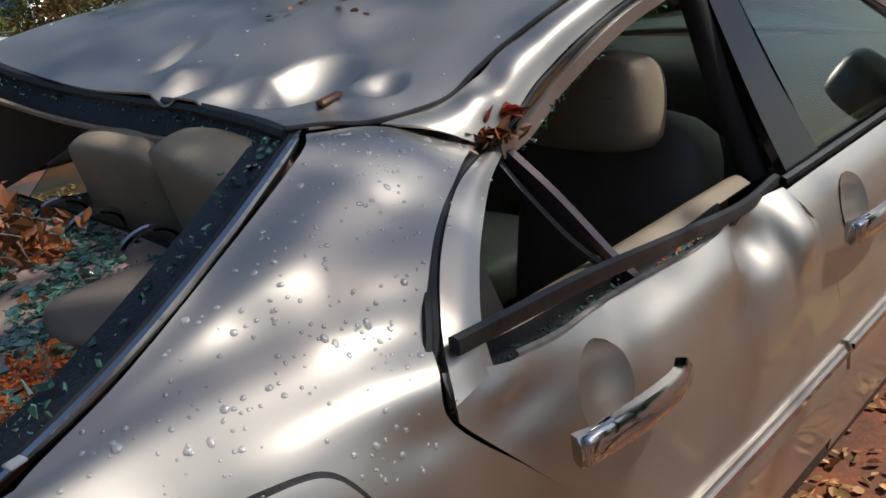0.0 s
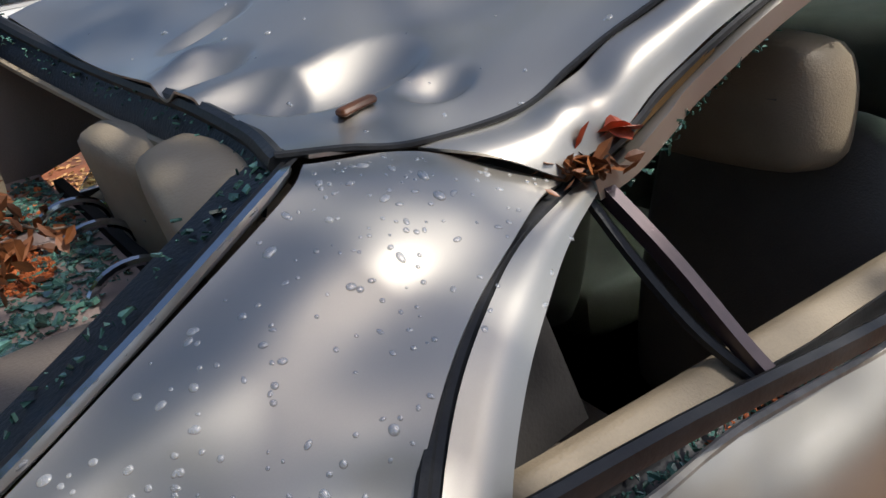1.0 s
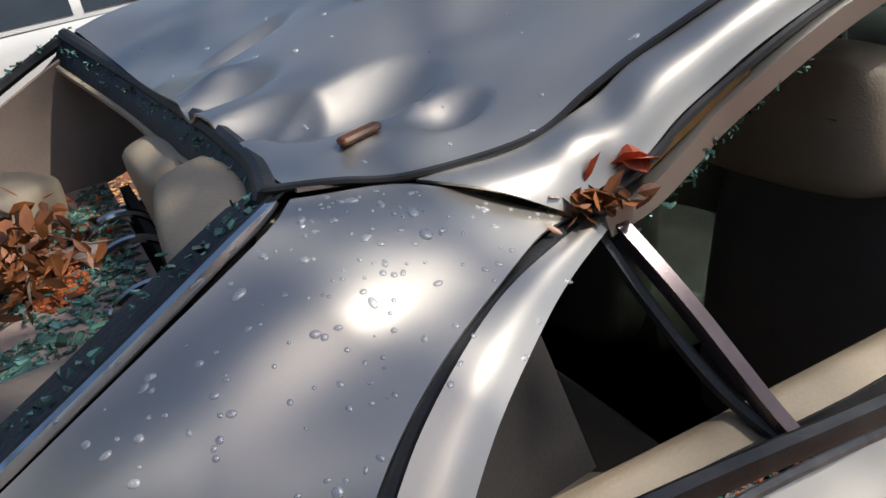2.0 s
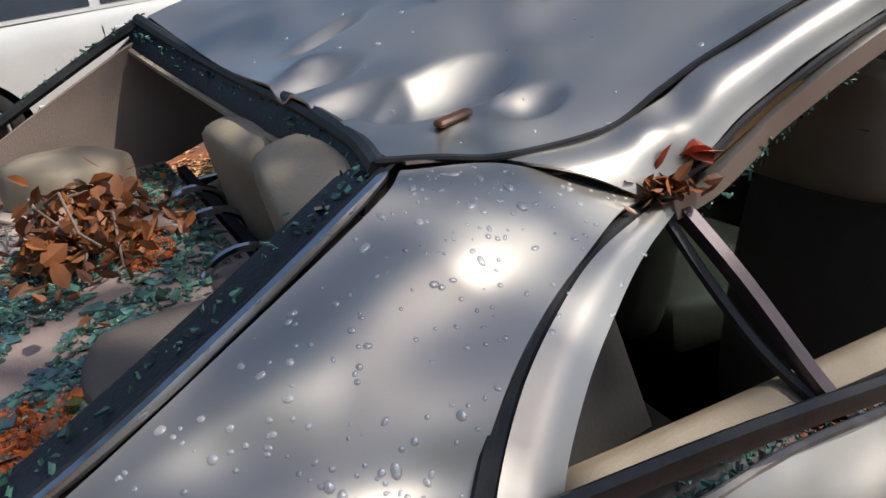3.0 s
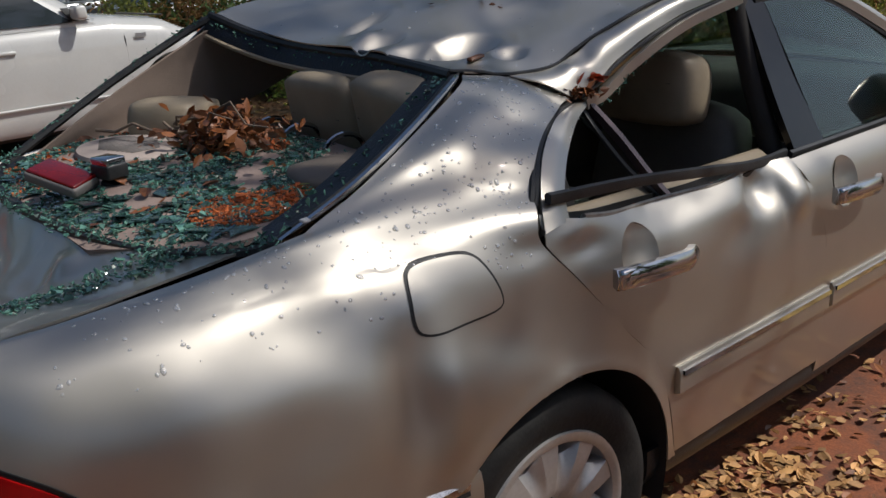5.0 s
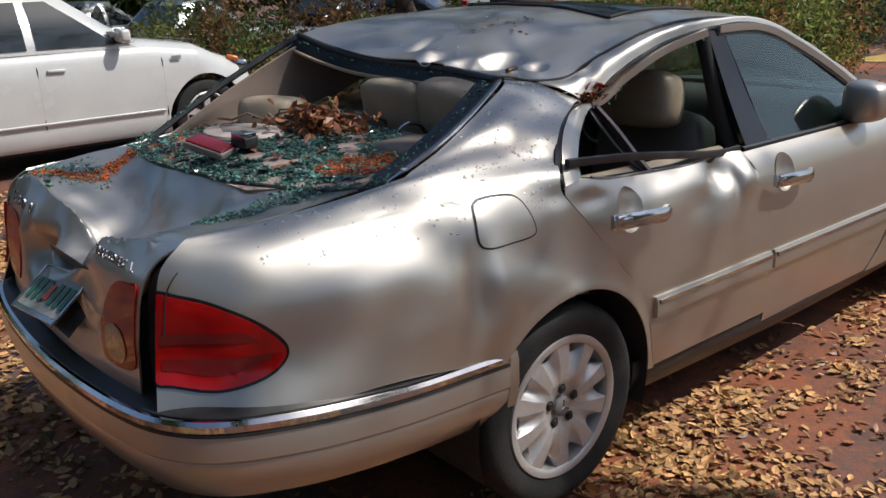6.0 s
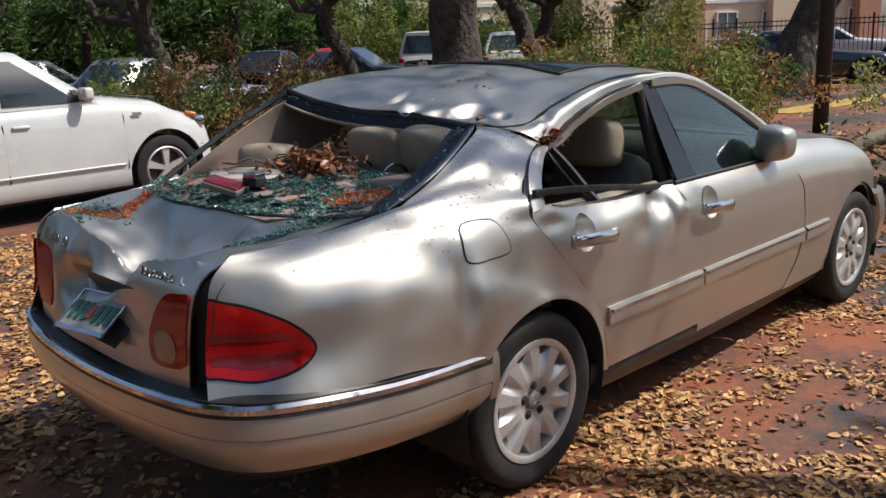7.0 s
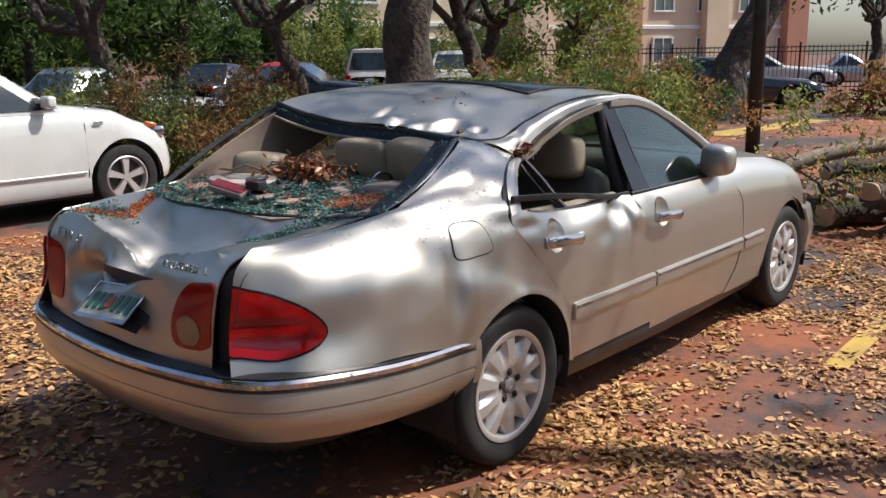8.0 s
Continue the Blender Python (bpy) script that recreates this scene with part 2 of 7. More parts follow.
def bumps(P, marks):
    """Sum of soft bumps at points P (n, 2): rows of centre a, centre b, height, width a, width b."""
    out = np.zeros(len(P))
    for a, b, h, sa, sb in marks:
        out += h * np.exp(-((P[:, 0] - a) / sa) ** 2 - ((P[:, 1] - b) / sb) ** 2)
    return out


def bowls(P, marks):
    """Round hollows with a clear rim: rows of centre a, centre b, depth, radius a, radius b."""
    out = np.zeros(len(P))
    for a, b, h, ra, rb in marks:
        q = np.clip(1 - ((P[:, 0] - a) / ra) ** 2 - ((P[:, 1] - b) / rb) ** 2, 0, 1)
        out -= h * q ** 1.25
    return out


def wobble(P, size, amp, seed=0.0):
    return np.array([amp * noise.noise(Vector((p[0] / size + seed, p[1] / size, p[2] / size))) for p in P])


# ---- the crushed car ----
CAR_IN = (0.9, 0.0, 0.7)
car = tagged(new("sedan_car"), "champagne-silver sedan with crushed roof, smashed rear window and buckled trunk", "car")
ARCH_R, ARCH_F, ARCH_RAD = (0.025, 0.325), (2.835, 0.325), 0.362

# quarter panel: design curves from bumper line to roof, tail to door
QROWS = [
    [(-1.130, -0.668, 0.635), (-0.90, -0.832, 0.625), (-0.50, -0.876, 0.60), (-0.10, -0.885, 0.52), (0.20, -0.885, 0.38), (0.43, -0.872, 0.31)],
    [(-1.10, -0.625, 0.75), (-0.88, -0.795, 0.74), (-0.50, -0.872, 0.74), (-0.10, -0.895, 0.72), (0.12, -0.893, 0.66), (0.33, -0.887, 0.62)],
    [(-1.085, -0.63, 0.87), (-0.88, -0.775, 0.87), (-0.55, -0.845, 0.87), (-0.28, -0.857, 0.86), (-0.08, -0.868, 0.86), (0.105, -0.878, 0.86)],
    [(-1.065, -0.63, 0.955), (-0.87, -0.725, 0.963), (-0.60, -0.778, 0.975), (-0.32, -0.805, 0.985), (-0.12, -0.833, 0.985), (0.005, -0.857, 0.98)],
    [(-1.015, -0.625, 1.000), (-0.84, -0.665, 1.008), (-0.62, -0.697, 1.028), (-0.41, -0.705, 1.050), (-0.12, -0.758, 1.062), (0.035, -0.815, 1.055)],
    [(-0.975, -0.612, 1.012), (-0.81, -0.635, 1.020), (-0.60, -0.655, 1.038), (-0.40, -0.668, 1.062), (-0.08, -0.705, 1.118), (0.10, -0.752, 1.110)],
]
QUPPER = [
    [(-0.26, -0.644, 1.110), (-0.02, -0.664, 1.163), (0.19, -0.692, 1.145)],
    [(-0.08, -0.592, 1.177), (0.10, -0.608, 1.199), (0.28, -0.635, 1.160)],
    [(0.10, -0.520, 1.237), (0.22, -0.542, 1.222), (0.36, -0.588, 1.170)],
    [(0.150, -0.475, 1.251), (0.28, -0.495, 1.228), (0.41, -0.565, 1.165)],
]
for row in QUPPER:
    a, b = np.array(row[0]), np.array(row[1])
    QROWS.append([a + (a - b) * k for k in (3, 2, 1)] + row)


def quarter(nu, nv, us=None, vs=None):
    G = loft(QROWS, nu, nv, us, vs)
    P = G.reshape(-1, 3)
    xz = P[:, [0, 2]]
    dent = bumps(xz, [(-0.33, 0.78, 0.020, 0.05, 0.11), (-0.25, 0.74, -0.010, 0.06, 0.13), (-0.56, 0.93, 0.006, 0.11, 0.06), (-0.30, 0.99, 0.007, 0.08, 0.04), (-0.10, 1.03, -0.006, 0.12, 0.025),
                      (0.02, 1.075, 0.015, 0.08, 0.03), (-0.02, 0.97, 0.008, 0.06, 0.03), (-0.62, 0.74, 0.008, 0.12, 0.12), (0.10, 1.16, 0.010, 0.09, 0.03), (-0.13, 1.12, 0.006, 0.05, 0.03)])
    dent += wobble(P, 0.13, 1.0, 3.0) * np.interp(P[:, 2], [0.6, 0.7, 0.95, 1.06], [0.0, 0.0050, 0.0045, 0.0020])
    flare = np.exp(-((np.hypot(xz[:, 0] - ARCH_R[0], xz[:, 1] - ARCH_R[1]) - ARCH_RAD) / 0.022) ** 2) * 0.008
    dent *= 1.25
    P[:, 1] += dent - flare
    P[:, 2] -= 0.6 * dent * (P[:, 2] > 1.0)
    return P.reshape(G.shape)


def arch(c, r=ARCH_RAD):
    return lambda P: np.hypot(P[:, 0] - c[0], P[:, 2] - c[1]) - r


NU, NV = 121, 109
Q = quarter(NU, NV)
ii, jj = np.meshgrid(np.linspace(0, 1, NV), np.linspace(0, 1, NU), indexing="ij")


def keepgrid(G, mask, fn, thick, inside):
    """trim() that also drops grid cells outside the mask."""
    nv, nu = G.shape[:2]
    V, d = G.reshape(-1, 3).copy(), fn(G.reshape(-1, 3))
    V2 = V.copy()
    F = []
    m = mask.reshape(-1)
    for f in grid_faces(nv, nu):
        if min(m[list(f)]) > 0 and max(d[list(f)]) > 0:
            F.append(f)
    for f in F:
        for p in f:
            if d[p] < 0:
                q = f[int(np.argmax(d[list(f)]))]
                t = d[p] / (d[p] - d[q])
                V2[p] = V[p] + (V[q] - V[p]) * t
    used = sorted({i for f in F for i in f})
    back = {o: i for i, o in enumerate(used)}
    return thicken(V2[used], [tuple(back[i] for i in f) for f in F], thick, inside)


qmask = np.where((ii > 5 / 9 + 1e-6) & (jj < 0.6 - 1e-6), -1.0, 1.0)
quarter_panel = part("quarter_panel", keepgrid(Q, qmask, arch(ARCH_R), 0.004, CAR_IN), M_PAINT, car, "dented champagne quarter panel beaded with raindrops")

# the other side's quarter, undamaged
QL = [[(x, -y, z) for x, y, z in r] for r in QROWS[:6]]
LUP = [
    [(-0.30, 0.62, 1.125), (-0.05, 0.69, 1.13), (0.20, 0.745, 1.09)],
    [(-0.12, 0.605, 1.24), (0.10, 0.655, 1.23), (0.36, 0.70, 1.19)],
    [(0.03, 0.595, 1.345), (0.22, 0.62, 1.34), (0.50, 0.645, 1.30)],
    [(0.07, 0.585, 1.375), (0.26, 0.595, 1.385), (0.56, 0.615, 1.37)],
]
for row in LUP:
    a, b = np.array(row[0]), np.array(row[1])
    QL.append([a + (a - b) * k for k in (3, 2, 1)] + row)
GL = loft(QL, 61, 64)
il, jl = np.meshgrid(np.linspace(0, 1, 64), np.linspace(0, 1, 61), indexing="ij")
part("quarter_panel", keepgrid(GL, np.where((il > 5 / 9 + 1e-6) & (jl < 0.6 - 1e-6), -1.0, 1.0), arch(ARCH_R), 0.004, CAR_IN), M_PAINT, car)


# doors and fender from one side surface
def half_width(x):
    return np.interp(x, [-1.1, -0.4, 0.1, 0.8, 2.2, 2.8, 3.2, 3.45, 3.62], [0.62, 0.86, 0.887, 0.893, 0.893, 0.883, 0.835, 0.74, 0.55])


def side_y(x, z):
    top = np.interp(x, [0.0, 0.4, 1.0, 2.2, 3.0, 3.6], [0.03, 0.0, -0.005, 0.0, -0.06, -0.17])
    zz = z - top
    return half_width(x) - np.interp(zz, [0.2, 0.3, 0.45, 0.6, 0.74, 0.84, 0.90, 0.935, 0.96, 0.985, 1.0], [0.055, 0.028, 0.01, 0.0, 0.004, 0.014, 0.03, 0.05, 0.078, 0.125, 0.18])


SHUT_C = [(0.31, 0.445), (0.485, 0.394), (0.62, 0.335), (0.74, 0.215), (0.86, 0.112), (0.98, 0.012), (1.02, 0.02)]
SHUT_B = [(0.25, 1.115), (0.50, 1.10), (0.72, 1.06), (0.85, 1.01), (0.945, 0.955), (1.02, 0.93)]
SHUT_F = [(0.25, 1.93), (0.40, 2.06), (0.55, 2.115), (0.80, 2.085), (0.92, 2.00), (1.02, 1.90)]


def xs(curve, z):
    return np.interp(z, [c[0] for c in curve], [c[1] for c in curve])


def door_grid(back, front, zlo, ztop, nu, nv, dent=None):
    """A door skin between two shut lines; ztop(x) is its upper edge."""
    G = np.zeros((nv, nu, 3))
    for i, s in enumerate(np.linspace(0, 1, nv)):
        for j, u in enumerate(np.linspace(0, 1, nu)):
            z = zlo + (0.95 - zlo) * s
            x = xs(back, z) + (xs(front, z) - xs(back, z)) * u
            z = zlo + (ztop(x) - zlo) * s
            x = xs(back, z) + (xs(front, z) - xs(back, z)) * u
            G[i, j] = x, -side_y(x, z), z
    if dent:
        P = G.reshape(-1, 3)
        P[:, 1] += dent(P)
    return G


def smoothed(G, times=3):
    G = G.copy()
    for _ in range(times):
        G[1:-1] = (G[:-2] + 2 * G[1:-1] + G[2:]) / 4
        G[:, 1:-1] = (G[:, :-2] + 2 * G[:, 1:-1] + G[:, 2:]) / 4
    return G


def rear_top(x):
    return np.interp(x, [0.0, 0.1, 0.25, 0.4, 0.6, 0.75, 0.9, 1.05], [1.035, 1.005, 0.972, 0.956, 0.946, 0.948, 0.955, 0.945])


def rear_dent(P):
    xz = P[:, [0, 2]]
    return bumps(xz, [(0.80, 0.90, 0.050, 0.07, 0.05), (0.92, 0.87, -0.022, 0.06, 0.05), (0.70, 0.83, 0.014, 0.10, 0.05), (0.13, 0.935, 0.013, 0.06, 0.022), (0.10, 0.975, -0.006, 0.04, 0.02),
                      (0.5, 0.93, 0.010, 0.2, 0.03), (0.55, 0.70, 0.006, 0.2, 0.1)]) + wobble(P, 0.15, 0.003, 9.0) + bumps(xz, [(0.87, 0.86, 0.012, 0.015, 0.05), (0.98, 0.90, 0.014, 0.02, 0.04)])


G = smoothed(door_grid(SHUT_C, [(z, x - 0.004) for z, x in SHUT_B], 0.315, rear_top, 90, 60))
P = G.reshape(-1, 3)
upright = np.clip((0.36 - P[:, 0]) / 0.24, 0, 1)
P[:, 1] = P[:, 1] * (1 - upright) - upright * (half_width(P[:, 0]) - np.interp(P[:, 2], [0.6, 0.76, 0.86, 0.92, 0.98, 1.06], [0.0, 0.002, 0.010, 0.018, 0.032, 0.066]))
P[:, 0] += 0.004 - 0.010 * np.exp(-np.tile(np.arange(90), 60) / 2.0) * (P[:, 2] < 0.97)
P[:, 1] += rear_dent(P)
REAR_EDGE = G[-1].copy()
CUPS = {"rear": (0.288, 0.876), "front": (1.168, 0.848)}


def cup_cut(c):
    return lambda P: (np.hypot((P[:, 0] - c[0]) / 0.062, (P[:, 2] - c[1]) / 0.068) - 1) * 0.065


rear_door = part("rear_door", trim(G, cup_cut(CUPS["rear"]), 0.004, CAR_IN), M_PAINT, car, "buckled champagne rear door, upper edge caved in")
G = smoothed(door_grid(SHUT_B, [(z, x - 0.004) for z, x in SHUT_F], 0.275, lambda x: 0.945 - 0.0 * x, 70, 50))
front_door = part("front_door", trim(G, cup_cut(CUPS["front"]), 0.004, CAR_IN), M_PAINT, car, "champagne front door with closed window")


def fender_grid(nu=70, nv=50):
    G = np.zeros((nv, nu, 3))
    for i, s in enumerate(np.linspace(0, 1, nv)):
        for j, u in enumerate(np.linspace(0, 1, nu)):
            z = 0.27 + 0.76 * s
            x0 = xs(SHUT_F, min(z, 1.0)) + 0.006
            x1 = np.interp(z, [0.27, 0.5, 0.75, 0.9, 1.03], [3.30, 3.52, 3.60, 3.50, 3.30])
            x = x0 + (x1 - x0) * u
            top = np.interp(x, [1.9, 2.2, 2.7, 3.1, 3.35, 3.6], [1.0, 0.998, 0.955, 0.89, 0.80, 0.62])
            z = 0.27 + (top - 0.27) * s
            zz = (z - 0.27) / (top - 0.27)
            y = half_width(x) - np.interp(zz, [0, 0.1, 0.3, 0.55, 0.75, 0.88, 0.95, 1.0], [0.03, 0.02, 0.005, 0.0, 0.006, 0.035, 0.075, 0.14])
            G[i, j] = x, -y, z
    return smoothed(G)


FG = fender_grid()
for sgn in (1, -1):
    GG = FG * (1, sgn, 1)
    part("front_fender", trim(GG, arch(ARCH_F, 0.355), 0.004, CAR_IN), M_PAINT, car)
for nm, bk, fr, top in (("rear_door", SHUT_C, SHUT_B, 0.95), ("front_door", SHUT_B, SHUT_F, 0.945)):
    G = smoothed(door_grid(bk, [(z, x - 0.006) for z, x in fr], 0.29, lambda x: top, 40, 30)) * (1, -1, 1)
    part(nm, sheet(G, 0.006, None, CAR_IN), M_PAINT, car)

# side mouldings, with a bright line on top
def strip_on_side(x0, x1, zc, h, out, n=30, sgn=1, rise=0.0):
    X = np.linspace(x0, x1, n)
    Z = zc + rise * (X - x0)
    prof = [(0.0, -h / 2), (out, -h / 2 + 0.008), (out, h / 2 - 0.014), (out * 0.6, h / 2), (0.0, h / 2)]
    V = []
    for x, z in zip(X, Z):
        for o, dz in prof:
            V.append((x, -sgn * (side_y(x, z) + o - 0.002), z + dz))
    k = len(prof)
    return np.array(V), grid_faces(n, k, True) + [tuple(range(k)), tuple(reversed(range((n - 1) * k, n * k)))]


for parent, x0, x1, rise in ((rear_door, 0.405, 1.085, 0), (front_door, 1.105, 2.10, 0), (car, 2.125, 2.41, 0)):
    mo = part("side_moulding", strip_on_side(x0, x1, 0.532, 0.074, 0.016), M_PAINT, parent)
    if parent is car:
        part("bright_line", strip_on_side(x0, x1 - 0.01, 0.556, 0.008, 0.019), M_CHROME, mo, "chrome line")
    else:
        part("bright_line", strip_on_side(x0 + 0.01, x1, 0.556, 0.008, 0.019), M_CHROME, parent, "chrome line along the moulding")

# rocker, dark underbody and wheel wells
for s in (1, -1):
    part("rocker_panel", thicken(*sheet(loft([[(0.35, -s * 0.85, 0.345), (1.4, -s * 0.86, 0.30), (2.45, -s * 0.85, 0.31)], [(0.35, -s * 0.845, 0.27), (1.4, -s * 0.855, 0.25), (2.45, -s * 0.845, 0.26)],
                                      [(0.35, -s * 0.80, 0.20), (1.4, -s * 0.81, 0.19), (2.45, -s * 0.80, 0.20)]], 30, 10)), 0.01, CAR_IN), M_BLACK, car, "black plastic rocker panel")
V, F = rbox(3.4, 1.30, 0.16, 0.05)
part("underbody", (V + (1.62, 0, 0.30), F), M_DARKIN, car)
for cx in (ARCH_R, ARCH_F):
    for s in (1, -1):
        A = np.linspace(-0.35, math.pi + 0.35, 30)
        Gw = np.array([[(cx[0] + (ARCH_RAD + 0.01) * math.cos(a), -s * y, cx[1] + (ARCH_RAD + 0.01) * math.sin(a)) for a in A] for y in (0.872, 0.80, 0.55)])
        part("wheel_well", join(sheet(Gw), tuple(sheet(np.array([[(cx[0] + r * math.cos(a), -s * 0.55, cx[1] + r * math.sin(a)) for a in A] for r in (ARCH_RAD + 0.01, 0.01)])))), M_DARKIN, car, "black wheel well")

# roof with dimples along its rear edge
ROOF = [
    [(0.16, -0.470, 1.258), (0.28, -0.478, 1.240), (0.42, -0.490, 1.238), (0.59, -0.503, 1.302), (0.80, -0.532, 1.365), (1.05, -0.548, 1.388), (1.40, -0.553, 1.372)],
    [(0.155, -0.40, 1.258), (0.28, -0.40, 1.262), (0.42, -0.40, 1.275), (0.59, -0.41, 1.322), (0.80, -0.42, 1.375), (1.05, -0.44, 1.405), (1.41, -0.45, 1.388)],
    [(0.150, -0.25, 1.282), (0.27, -0.25, 1.292), (0.42, -0.25, 1.318), (0.60, -0.25, 1.362), (0.80, -0.26, 1.400), (1.05, -0.28, 1.428), (1.42, -0.30, 1.402)],
    [(0.130, -0.08, 1.302), (0.25, -0.08, 1.318), (0.42, -0.08, 1.362), (0.60, -0.08, 1.405), (0.80, -0.08, 1.432), (1.05, -0.08, 1.445), (1.43, -0.08, 1.412)],
    [(0.120, 0.15, 1.302), (0.25, 0.15, 1.338), (0.42, 0.15, 1.392), (0.60, 0.15, 1.428), (0.80, 0.15, 1.448), (1.05, 0.14, 1.452), (1.44, 0.12, 1.414)],
    [(0.100, 0.40, 1.332), (0.22, 0.40, 1.378), (0.40, 0.40, 1.422), (0.60, 0.40, 1.442), (0.80, 0.40, 1.452), (1.05, 0.37, 1.447), (1.43, 0.35, 1.407)],
    [(0.070, 0.575, 1.378), (0.16, 0.58, 1.397), (0.40, 0.58, 1.425), (0.60, 0.58, 1.432), (0.80, 0.58, 1.434), (1.05, 0.57, 1.425), (1.40, 0.555, 1.382)],
]


def roof_grid(nu, nv, us=None, vs=None):
    G = loft(ROOF, nu, nv, us, vs)
    P = G.reshape(-1, 3)
    P[:, 2] += bowls(P[:, :2], [(0.185, -0.10, 0.030, 0.090, 0.046), (0.195, -0.235, 0.032, 0.080, 0.060), (0.300, -0.290, 0.042, 0.130, 0.072), (0.375, -0.395, 0.020, 0.055, 0.036), (0.27, 0.07, 0.022, 0.09, 0.035)])
    P[:, 2] += bumps(P[:, :2], [(0.20, -0.035, 0.016, 0.040, 0.018), (0.50, -0.28, -0.016, 0.10, 0.10), (0.62, 0.02, -0.010, 0.16, 0.12), (0.50, -0.10, 0.010, 0.08, 0.06), (0.26, -0.385, 0.010, 0.03, 0.02)])
    P[:, 2] += wobble(P, 0.22, 0.004, 5.0)
    return P.reshape(G.shape)


part("roof_panel", sheet(roof_grid(120, 110), 0.004, None, (0.7, 0, 0.6)), M_PAINT, car, "crushed champagne roof with round dimples at its rear edge")
RS = roof_grid(30, 30, np.linspace(0.70, 0.955, 30), np.linspace(0.28, 0.86, 30))
part("sunroof", sheet(RS + (0, 0, 0.006), 0.004, None, (0.7, 0, 0.6)), M_GLOSSBLACK, car, "dark glass sunroof panel")
part("sunroof_seal", tube(np.concatenate([RS[0], RS[1:, -1], RS[-1, ::-1][1:], RS[::-1, 0][1:]]) + (0, 0, 0.005), 0.006, 6), M_BLACK, car)

# side frame between roof and door openings
DITCH = [(0.28, -0.486, 1.232), (0.42, -0.495, 1.232), (0.50, -0.502, 1.265), (0.59, -0.508, 1.298), (0.80, -0.537, 1.362), (1.05, -0.553, 1.386), (1.40, -0.558, 1.372), (1.62, -0.585, 1.305), (1.95, -0.645, 1.140), (2.22, -0.70, 0.99)]
GUTTER = [(0.41, -0.568, 1.168), (0.455, -0.566, 1.182), (0.52, -0.565, 1.206), (0.60, -0.565, 1.247), (0.80, -0.582, 1.322), (1.08, -0.598, 1.363), (1.36, -0.603, 1.362), (1.58, -0.628, 1.295), (1.90, -0.69, 1.140), (2.16, -0.745, 0.985)]
MID = [tuple((np.array(a) + b) / 2 + (0, -0.012, 0.012)) for a, b in zip(DITCH, GUTTER)]
G = loft([DITCH, MID, GUTTER], 110, 14)
P = G.reshape(-1, 3)
P[:, 2] += bumps(P[:, :2], [(0.44, -0.54, 0.010, 0.03, 0.03), (0.50, -0.53, -0.010, 0.03, 0.04)]) + wobble(P, 0.1, 0.003, 1.0)
part("side_frame", sheet(G, 0.004, None, (1.0, 0, 0.7)), M_PAINT, car, "kinked champagne roof rail and windscreen pillar")
mir = [[(x, -y, z) for x, y, z in c] for c in ([(0.26, -0.595, 1.385), (0.6, -0.59, 1.43), (1.05, -0.58, 1.425), (1.40, -0.565, 1.378), (1.62, -0.585, 1.305), (1.95, -0.645, 1.140), (2.22, -0.70, 0.99)],
                                                [(0.42, -0.625, 1.37), (0.6, -0.63, 1.395), (1.05, -0.63, 1.385), (1.36, -0.62, 1.35), (1.58, -0.64, 1.285), (1.90, -0.70, 1.13), (2.16, -0.75, 0.975)])]
part("side_frame", sheet(loft(mir, 60, 6), 0.004, None, (1.0, 0, 0.7)), M_PAINT, car)
part("roof_ditch_seal", tube(spline([(0.13, -0.452, 1.262), (0.20, -0.47, 1.252)] + [(x, y + 0.004, z + 0.004) for x, y, z in DITCH[:7]], 80), 0.0048, 7), M_BLACK, car, "black rubber roof seal")
part("gutter_shadow_seal", tube(spline([(x, y - 0.004, z - 0.008) for x, y, z in GUTTER], 80), 0.006, 7), M_BLACK, car)

# door window frames
REAR_FRAME = [(0.44, -0.578, 1.150), (0.50, -0.578, 1.163), (0.56, -0.577, 1.192), (0.62, -0.578, 1.225), (0.80, -0.595, 1.298), (1.03, -0.608, 1.345)]
band = [(-0.012, 0.012), (-0.012, -0.014), (0.010, -0.014), (0.010, 0.012)]
part("window_frame", sweep(spline(REAR_FRAME, 40), band), M_PAINT, rear_door)
FRONT_FRAME = [(1.10, -0.612, 1.352), (1.36, -0.618, 1.345), (1.57, -0.642, 1.280), (1.88, -0.703, 1.125), (2.10, -0.755, 0.965)]
part("window_frame", sweep(spline(FRONT_FRAME, 40), band), M_PAINT, front_door)
part("window_seal", tube(spline([(x - 0.01, y, z - 0.02) for x, y, z in FRONT_FRAME], 40), 0.009, 6), M_BLACK, front_door)
SHUT_UP = [(0.016, -0.856, 0.992), (0.050, -0.812, 1.055), (0.120, -0.750, 1.108), (0.205, -0.690, 1.140), (0.295, -0.633, 1.155), (0.425, -0.572, 1.160)]
SHUT_IN = [(0.098, -0.843, 0.995), (0.118, -0.812, 1.045), (0.190, -0.752, 1.090), (0.275, -0.690, 1.118), (0.355, -0.635, 1.135), (0.455, -0.578, 1.148)]
G = loft([SHUT_UP, [tuple((np.array(a) + b) / 2 + (0, -0.004, 0.004)) for a, b in zip(SHUT_UP, SHUT_IN)], SHUT_IN], 40, 8)
part("rear_window_frame", sheet(G, 0.02, None, (0.9, 0, 0.9)), M_PAINT, rear_door)
part("door_seal", join(*[tube(spline([(x - 0.004 + dx, y + 0.012, z - 0.006) for x, y, z in [(0.45, -0.84, 0.32), (0.425, -0.845, 0.48), (0.34, -0.848, 0.62), (0.118, -0.835, 0.86), (0.014, -0.832, 0.985)] + SHUT_UP[1:]], 60), 0.008, 7) for dx in (-0.008, 0.004)]), M_BLACK, car, "black rubber door seal in a widened gap")
